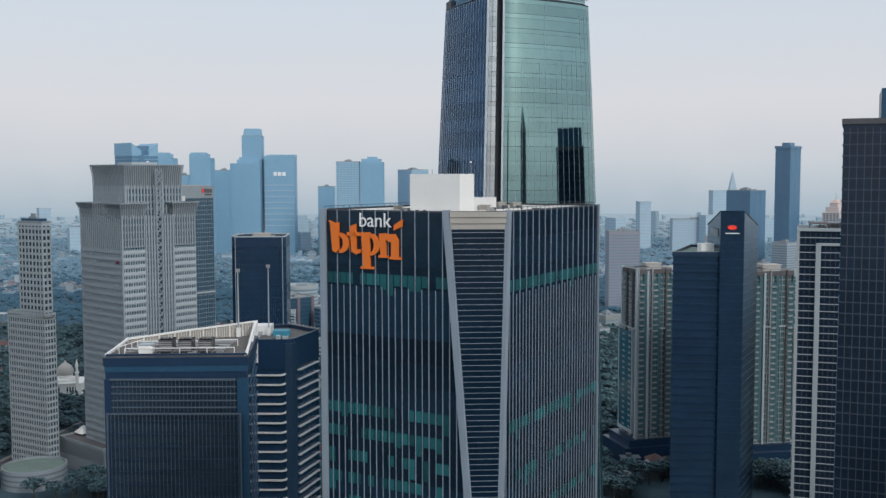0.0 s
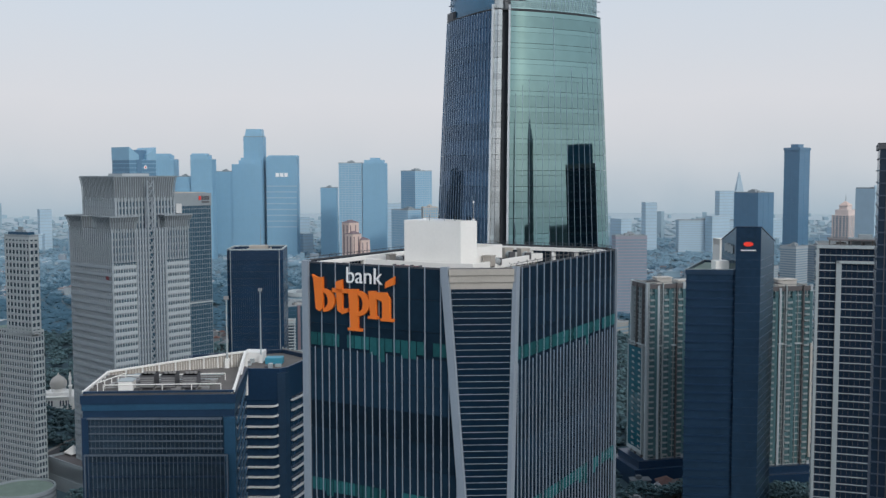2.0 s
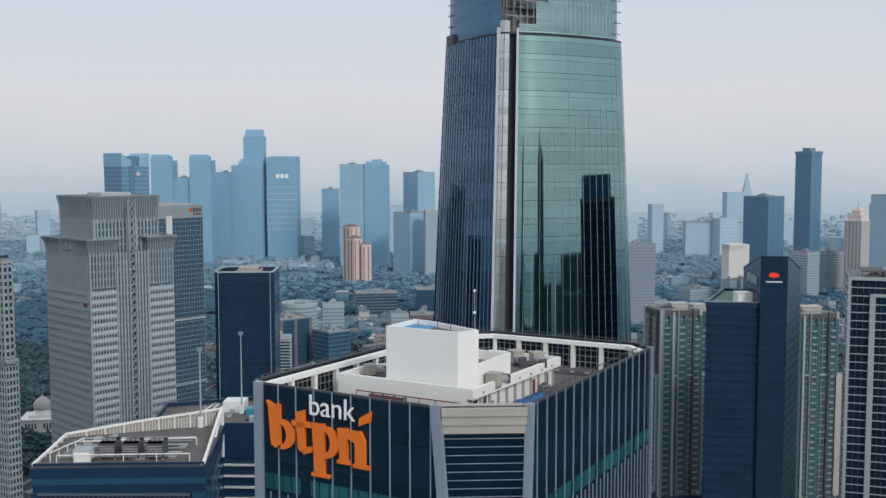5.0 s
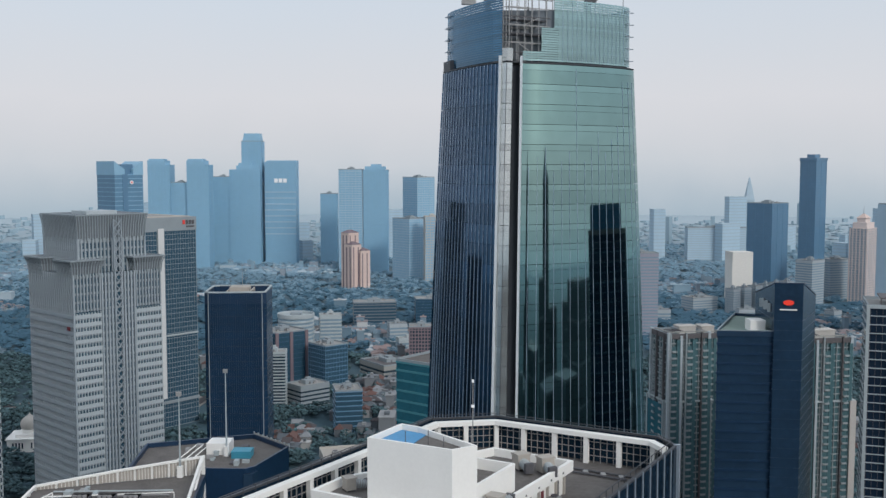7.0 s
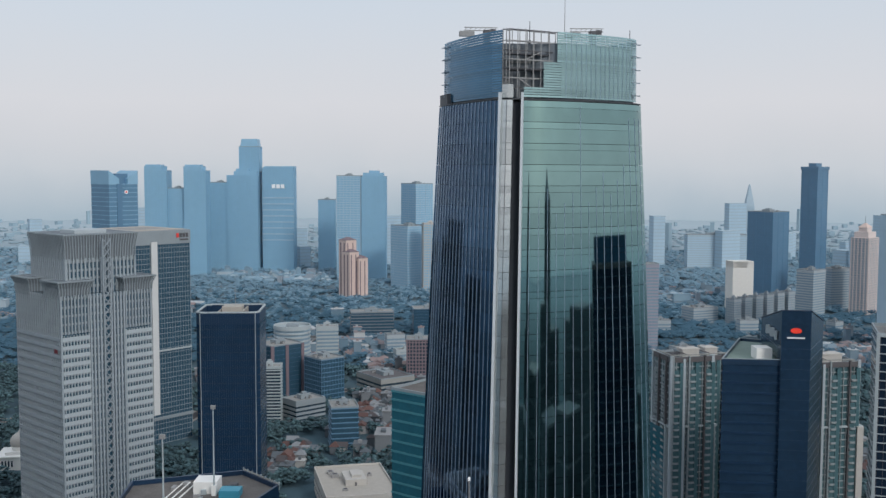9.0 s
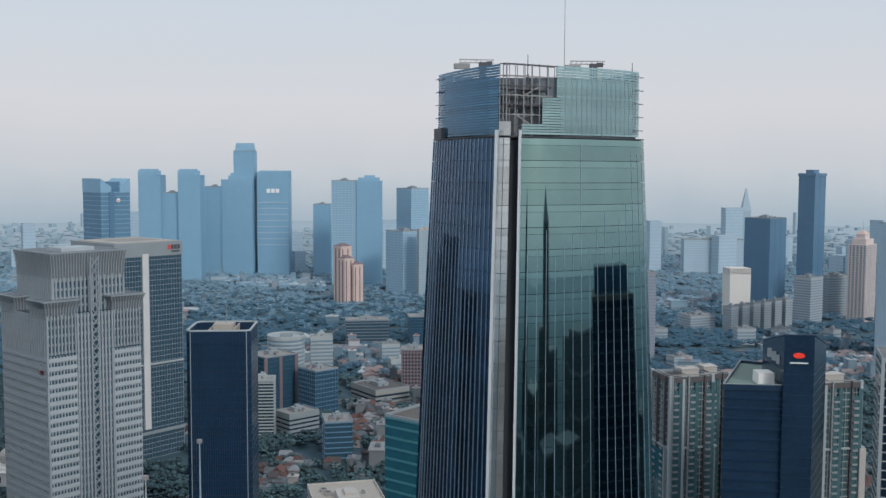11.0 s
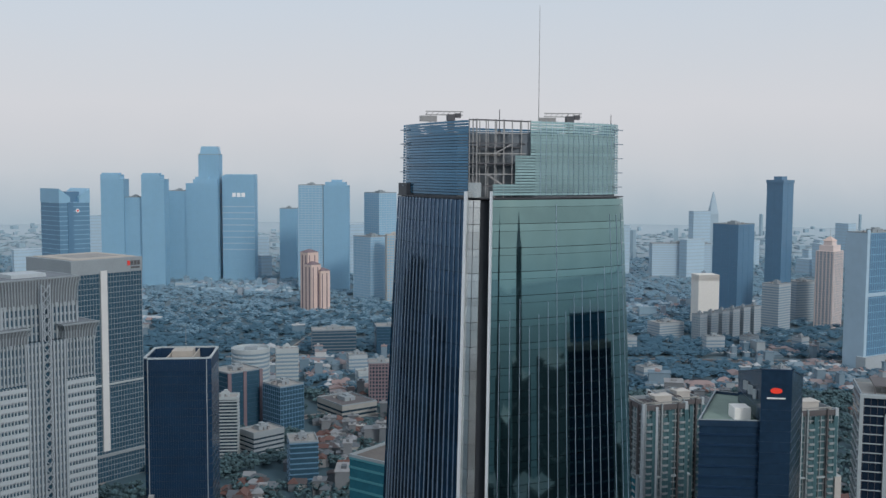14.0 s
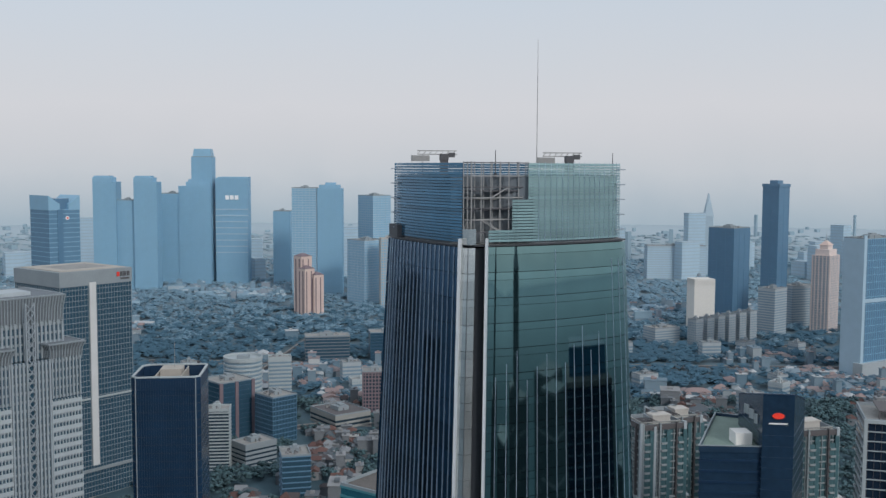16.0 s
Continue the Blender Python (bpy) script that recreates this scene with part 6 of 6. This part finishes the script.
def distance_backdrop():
    """The far city's haze as a glowing painted gradient on a wide ring, fading into the sky."""
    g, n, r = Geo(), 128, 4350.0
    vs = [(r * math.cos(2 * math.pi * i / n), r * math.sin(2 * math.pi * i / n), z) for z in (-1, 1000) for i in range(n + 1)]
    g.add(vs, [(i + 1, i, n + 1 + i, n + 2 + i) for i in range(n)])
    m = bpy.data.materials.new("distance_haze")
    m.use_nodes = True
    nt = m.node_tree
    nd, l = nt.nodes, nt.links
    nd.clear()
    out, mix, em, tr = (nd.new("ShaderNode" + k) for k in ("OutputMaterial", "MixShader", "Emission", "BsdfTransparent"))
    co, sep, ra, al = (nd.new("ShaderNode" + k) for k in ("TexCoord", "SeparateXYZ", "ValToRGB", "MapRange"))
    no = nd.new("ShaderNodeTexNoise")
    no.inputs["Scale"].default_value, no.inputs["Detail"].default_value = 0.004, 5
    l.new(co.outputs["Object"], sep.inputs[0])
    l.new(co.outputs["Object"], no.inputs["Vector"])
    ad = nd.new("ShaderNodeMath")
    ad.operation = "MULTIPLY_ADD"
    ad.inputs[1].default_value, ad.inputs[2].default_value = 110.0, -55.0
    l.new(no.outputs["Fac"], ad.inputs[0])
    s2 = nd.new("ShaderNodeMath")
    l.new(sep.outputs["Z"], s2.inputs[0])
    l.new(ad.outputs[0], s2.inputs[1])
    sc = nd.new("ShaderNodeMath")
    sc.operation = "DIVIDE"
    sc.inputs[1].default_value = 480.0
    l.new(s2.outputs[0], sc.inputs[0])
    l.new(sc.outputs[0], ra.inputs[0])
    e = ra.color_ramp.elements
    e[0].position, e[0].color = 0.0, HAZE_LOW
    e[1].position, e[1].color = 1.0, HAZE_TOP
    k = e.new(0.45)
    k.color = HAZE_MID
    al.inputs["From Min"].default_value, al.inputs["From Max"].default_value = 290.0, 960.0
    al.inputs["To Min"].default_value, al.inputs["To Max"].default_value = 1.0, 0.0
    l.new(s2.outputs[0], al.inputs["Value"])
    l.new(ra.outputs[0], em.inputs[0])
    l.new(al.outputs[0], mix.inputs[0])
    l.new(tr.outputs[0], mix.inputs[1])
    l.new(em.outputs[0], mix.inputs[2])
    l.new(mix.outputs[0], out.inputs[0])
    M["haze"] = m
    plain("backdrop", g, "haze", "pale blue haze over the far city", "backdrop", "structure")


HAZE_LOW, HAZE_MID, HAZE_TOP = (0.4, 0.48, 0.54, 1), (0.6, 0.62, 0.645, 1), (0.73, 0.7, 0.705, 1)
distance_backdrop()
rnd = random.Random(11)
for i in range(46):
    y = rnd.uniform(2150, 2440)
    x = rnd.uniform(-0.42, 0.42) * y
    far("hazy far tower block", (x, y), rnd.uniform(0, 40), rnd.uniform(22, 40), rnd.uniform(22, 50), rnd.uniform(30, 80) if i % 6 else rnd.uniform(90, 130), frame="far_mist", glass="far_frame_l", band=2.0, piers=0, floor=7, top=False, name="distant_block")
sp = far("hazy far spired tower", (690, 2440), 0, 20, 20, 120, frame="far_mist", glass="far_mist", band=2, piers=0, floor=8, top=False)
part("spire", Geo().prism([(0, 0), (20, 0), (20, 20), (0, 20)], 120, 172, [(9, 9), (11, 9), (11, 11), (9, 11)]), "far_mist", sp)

# ---- houses, trees, roads: the carpet of the city ----


def footprint_free(x, y, r):
    for ob_x, ob_y, ob_r in BLOCKED:
        if abs(x - ob_x) < ob_r + r and abs(y - ob_y) < ob_r + r:
            return False
    return True


def taken_ground():
    """Middle and half-width of every building that stands on the ground."""
    out = []
    for o in [o for o in bpy.data.objects if o.parent is None and o.type == "EMPTY"]:
        c = o.matrix_basis
        pts = [c @ (k.matrix_basis @ Vector(b)) for k in o.children if k.type == "MESH" for b in (k.bound_box[0], k.bound_box[6])]
        if pts and min(p.z for p in pts) < 20:
            xs, ys = [p.x for p in pts], [p.y for p in pts]
            out.append(((max(xs) + min(xs)) / 2, (max(ys) + min(ys)) / 2, max(max(xs) - min(xs), max(ys) - min(ys)) / 2 + 3))
    return out


BLOCKED = taken_ground()
ROADS = [((-620, 760), (-60, 1010), 9), ((-60, 1010), (520, 900), 9), ((-300, 1300), (700, 1240), 14), ((-260, 500), (-120, 1500), 8), ((260, 1560), (520, 1380), 10)]


def road_gap(x, y):
    best = 1e9
    for (ax, ay), (bx, by), w in ROADS:
        dx, dy = bx - ax, by - ay
        k = min(1, max(0, ((x - ax) * dx + (y - ay) * dy) / (dx * dx + dy * dy)))
        best = min(best, math.hypot(x - ax - k * dx, y - ay - k * dy) - w)
    return best


# low offices and flats among the trees
rnd = random.Random(57)
made = 0
while made < 30:
    y = rnd.uniform(880, 1520)
    x, w, d = rnd.uniform(-0.34, 0.4) * (y - 60), rnd.uniform(14, 30), rnd.uniform(12, 20)
    if not footprint_free(x, y, w) or road_gap(x, y) < w:
        continue
    # blocks past 1150 m always take the cream with haze mixed in
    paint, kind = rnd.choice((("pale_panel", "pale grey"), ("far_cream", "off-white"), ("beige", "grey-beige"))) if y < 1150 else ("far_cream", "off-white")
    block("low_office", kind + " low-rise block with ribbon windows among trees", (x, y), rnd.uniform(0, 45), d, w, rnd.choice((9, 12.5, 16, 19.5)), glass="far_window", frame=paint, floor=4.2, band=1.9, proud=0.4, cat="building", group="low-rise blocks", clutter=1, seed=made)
    BLOCKED.append((x, y, w * 1.3))
    made += 1
BLOCKED = taken_ground()

for i, (a, b, w) in enumerate(ROADS):
    a, b = Vector((*a, 0.1 + i * 0.008)), Vector((*b, 0.1 + i * 0.008))
    plain("road", Geo().beam(a, b, w, 0.2), "asphalt", "grey asphalt city road", "road", "structure")
    n = (b - a).cross(Vector((0, 0, 1))).normalized()
    for s in (-1, 1):
        plain("pavement", Geo().beam(a + n * s * (w / 2 + 1.4) + Vector((0, 0, 0.1)), b + n * s * (w / 2 + 1.4) + Vector((0, 0, 0.1)), 2.6, 0.36), "pavement", "pale concrete pavement with a raised kerb", "pavement", "structure")


def house_shape(w, d, h, kind, rise):
    """Walls and roof of a small house about its middle."""
    g, r = Geo(), Geo()
    g.box(-w / 2, -d / 2, 0, w / 2, d / 2, h)
    x, y = w / 2 + 0.6, d / 2 + 0.6
    if kind == 0:
        r.add([(-x, -y, h - 0.2), (x, -y, h - 0.2), (x, y, h - 0.2), (-x, y, h - 0.2), (-x + y, 0, h + rise), (x - y, 0, h + rise)] if x > y else
              [(-x, -y, h - 0.2), (x, -y, h - 0.2), (x, y, h - 0.2), (-x, y, h - 0.2), (0, -y + x, h + rise), (0, y - x, h + rise)],
              [(0, 1, 5, 4), (2, 3, 4, 5), (1, 2, 5), (3, 0, 4), (3, 2, 1, 0)] if x > y else [(1, 2, 5, 4), (3, 0, 4, 5), (0, 1, 4), (2, 3, 5), (3, 2, 1, 0)])
    elif kind == 1:
        r.add([(-x, -y, h - 0.2), (x, -y, h - 0.2), (x, y, h - 0.2), (-x, y, h - 0.2), (-x, 0, h + rise), (x, 0, h + rise)], [(0, 1, 5, 4), (2, 3, 4, 5), (1, 2, 5), (3, 0, 4), (3, 2, 1, 0)])
    else:
        r.box(-x, -y, h, x, y, h + 0.5).box(-x * 0.4, -y * 0.3, h + 0.5, x * 0.1, y * 0.3, h + 2.4)
    return g, r


def join_into(dst, src, x, y, rot, z=0.0):
    c, s = math.cos(rot), math.sin(rot)
    dst.add([(x + c * a - s * b, y + s * a + c * b, z + e) for a, b, e in src.v], src.f)


def wooded(x, y):
    """Above zero where trees cover the ground, below where houses crowd."""
    return 1.15 * noise.noise(Vector((x / 170, y / 260, 0.3))) + 0.6 * noise.noise(Vector((x / 60, y / 95, 4.3))) + (0.22 if y > 1000 else 0.3 if x < -170 else 0.08)


rnd = random.Random(21)
spots = []
for y0, y1, n in ((520, 1150, 7500), (1150, 2000, 9000), (2000, 2600, 3600)):
    for _ in range(n):
        y = rnd.uniform(y0, y1)
        x = rnd.uniform(-0.5, 0.5) * (y + 120)
        if wooded(x, y) > rnd.uniform(-0.12, 0.02):
            continue
        w, d = rnd.uniform(5, 11), rnd.uniform(5, 8.5)
        if rnd.random() < (0.12 if y < 1150 else 0.25):
            w, d = w * rnd.uniform(1.6, 3.2), d * rnd.uniform(1.4, 2.2)
        if footprint_free(x, y, w * 0.6) and road_gap(x, y) > w * 0.5:
            spots.append((x, y, w, d))
near = sorted((s for s in spots if s[1] < 1080 and abs(s[0]) < 420), key=lambda s: s[1])[:290]
near_set = set(near)
variants = []
for i in range(12):
    w, d = 6 + (i * 5) % 6, 5 + (i * 3) % 5
    g, r = house_shape(w, d, 3.0 + (i % 3) * 2.2, (0, 1, 2, 0)[i % 4], 2.2 + (i % 3) * 0.5)
    variants.append((g.mesh("wall", M["house_wall_o"]), r.mesh("roof", M["house_wall_o" if i % 4 == 2 else "house_roof_o"])))
for i, (x, y, w, d) in enumerate(near):
    wall, roof = variants[i % 12]
    rot = rnd.choice((0, 90)) + 20 * noise.noise(Vector((x / 300, y / 300, 2)))
    t = thing("house", (x, y, 0), rot, ("small house with a tiled hipped roof", "small house with a tiled gable roof", "small flat-roofed concrete house", "two-storey house with a tiled roof")[i % 4], "house", "small houses")
    part("wall", wall, "house_wall_o", t)
    part("roof", roof, "house_roof_o", t)
# sets b and c take the house colours with haze painted in
walls, roofs, walls_b, roofs_b, walls_c = (Geo() for _ in range(5))
for s in spots:
    if s in near_set:
        continue
    x, y, w, d = s
    big = rnd.random()
    kind = rnd.choice((0, 1, 2, 0)) if big > 0.1 else 2
    g, r = house_shape(w, d, rnd.uniform(3.2, 7) if big > 0.1 else rnd.uniform(8, 18), kind, rnd.uniform(1.8, 3.2))
    rot = rnd.choice((0, math.pi / 2)) + 0.4 * noise.noise(Vector((x / 300, y / 300, 2)))
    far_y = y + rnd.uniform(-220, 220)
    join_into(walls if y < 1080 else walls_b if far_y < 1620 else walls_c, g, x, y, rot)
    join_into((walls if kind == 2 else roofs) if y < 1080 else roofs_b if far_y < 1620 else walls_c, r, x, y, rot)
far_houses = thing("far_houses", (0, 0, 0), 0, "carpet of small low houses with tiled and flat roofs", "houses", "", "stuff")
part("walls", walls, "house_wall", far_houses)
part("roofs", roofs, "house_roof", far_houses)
part("walls", walls_b, "hazed_wall", far_houses)
part("roofs", roofs_b, "hazed_roof", far_houses)
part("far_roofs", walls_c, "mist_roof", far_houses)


def clump(g, c, r, rr, flat=1.0):
    """An uneven tuft of foliage: a ragged eight-sided lump."""
    vs = []
    ring = 6
    for a in range(ring):
        t = 2 * math.pi * a / ring
        k = rr.uniform(0.7, 1.2)
        vs.append((c[0] + r * k * math.cos(t), c[1] + r * k * math.sin(t), c[2] + flat * r * rr.uniform(-0.25, 0.25)))
    vs += [(c[0] + r * rr.uniform(-0.3, 0.3), c[1] + r * rr.uniform(-0.3, 0.3), c[2] + flat * r * rr.uniform(0.5, 0.9)), (c[0], c[1], c[2] - r * rr.uniform(0.3, 0.6))]
    g.add(vs, [(a, (a + 1) % ring, ring) for a in range(ring)] + [((a + 1) % ring, a, ring + 1) for a in range(ring)])


def tuft(g, c, r, rr):
    """A small uneven tip of a far crown: a skewed four-sided peak."""
    t = rr.uniform(0, 6.28)
    vs = [(c[0] + r * rr.uniform(0.7, 1.3) * math.cos(t + k * 2.1), c[1] + r * rr.uniform(0.7, 1.3) * math.sin(t + k * 2.1), c[2] - r * rr.uniform(0.05, 0.28)) for k in range(3)]
    g.add(vs + [(c[0] + r * rr.uniform(-0.4, 0.4), c[1] + r * rr.uniform(-0.4, 0.4), c[2] + r * 0.14)], [(0, 1, 3), (1, 2, 3), (2, 0, 3)])


def tree_meshes(seed):
    rr = random.Random(seed)
    h, R = rr.uniform(9, 13), rr.uniform(4.5, 6.6)
    tr = Geo().tube((0, 0, 0), (0.2, 0.1, h * 0.45), 0.38, 0.24, 7)
    for i in range(6):
        a = 2 * math.pi * i / 6 + rr.uniform(-0.3, 0.3)
        tr.tube((0.2, 0.1, h * 0.42), (R * 0.6 * math.cos(a), R * 0.6 * math.sin(a), h * rr.uniform(0.6, 0.8)), 0.17, 0.06, 5)
    cr = Geo()
    for i in range(95):
        a, k, e = rr.uniform(0, 2 * math.pi), rr.random() ** 0.5, rr.uniform(-0.5, 1)
        rad = R * k * (1 - 0.35 * abs(e)) * rr.uniform(0.8, 1.15)
        clump(cr, (rad * math.cos(a), rad * math.sin(a), h * 0.68 + e * h * 0.28 * (1 - 0.4 * k)), rr.uniform(0.6, 1.25), rr)
    return tr.mesh("trunk", M["bark"]), cr.mesh("crown", M["leaf"])


kinds = [tree_meshes(s) for s in range(7)]
rnd = random.Random(33)
tree_spots = []
for y0, y1, n in ((500, 1150, 7000), (1150, 2000, 13000), (2000, 2600, 6500)):
    for _ in range(n):
        y = rnd.uniform(y0, y1)
        x = rnd.uniform(-0.5, 0.5) * (y + 120)
        if wooded(x, y) < -0.05 and rnd.random() < 0.72:
            continue
        if footprint_free(x, y, 2.5) and road_gap(x, y) > -1.5:
            tree_spots.append((x, y))
near_t = sorted((s for s in tree_spots if abs(s[0]) < 420), key=lambda s: s[1])[:280]
ns = set(near_t)
for i, (x, y) in enumerate(near_t):
    tr, cr = kinds[i % 7]
    t = thing("tree", (x, y, 0), rnd.uniform(0, 360), "broad dark-green street tree", "tree", "street trees")
    part("trunk", tr, "bark", t)
    part("crown", cr, "leaf", t)
    t.scale = (1, 1, 1)
# tree belts b and c carry painted haze, the farther the paler
woods, woods_b, woods_c = Geo(), Geo(), Geo()
for x, y in tree_spots:
    if (x, y) in ns:
        continue
    h, R = rnd.uniform(7, 13), rnd.uniform(3.4, 7)
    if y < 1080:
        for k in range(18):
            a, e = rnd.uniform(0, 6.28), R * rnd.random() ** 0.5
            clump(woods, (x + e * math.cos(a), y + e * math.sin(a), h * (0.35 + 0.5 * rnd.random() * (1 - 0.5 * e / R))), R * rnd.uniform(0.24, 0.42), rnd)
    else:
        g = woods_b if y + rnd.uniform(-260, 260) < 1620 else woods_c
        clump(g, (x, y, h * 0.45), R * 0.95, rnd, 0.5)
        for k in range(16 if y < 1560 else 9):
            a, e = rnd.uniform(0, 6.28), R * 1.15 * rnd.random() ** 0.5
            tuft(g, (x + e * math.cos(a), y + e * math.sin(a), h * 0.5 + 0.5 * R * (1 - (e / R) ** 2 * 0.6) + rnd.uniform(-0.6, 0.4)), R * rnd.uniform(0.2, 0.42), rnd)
# horizon trees and blocks share one colour paled by painted haze
outer, outer_blocks = Geo(), Geo()
for _ in range(1500):
    y = rnd.uniform(2540, 3600)
    x, R = rnd.uniform(-0.5, 0.5) * (y + 120), rnd.uniform(8, 18)
    clump(outer, (x, y, rnd.uniform(1, 3)), R, rnd, 0.2)
for i in range(380):
    y = rnd.uniform(2560, 4000)
    x, w = rnd.uniform(-0.5, 0.5) * (y + 120), rnd.uniform(9, 24)
    g, r = house_shape(w, w * rnd.uniform(0.5, 1), rnd.uniform(6, 14) if i % 50 else rnd.uniform(35, 80), 2, 2)
    join_into(outer_blocks, g, x, y, rnd.uniform(0, 1.5))
plain("far_trees", outer, "horizon_haze", "pale misty tree canopy at the horizon", "trees", "stuff")
plain("distant_blocks", outer_blocks, "horizon_haze", "pale misty blocks at the horizon", "buildings", "stuff")
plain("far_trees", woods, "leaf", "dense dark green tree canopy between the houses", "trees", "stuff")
plain("far_trees", woods_b, "hazed_leaf", "blue-green hazy tree canopy of the far suburbs", "trees", "stuff")
plain("far_trees", woods_c, "mist_leaf", "haze-paled blue-grey tree canopy towards the horizon", "trees", "stuff")
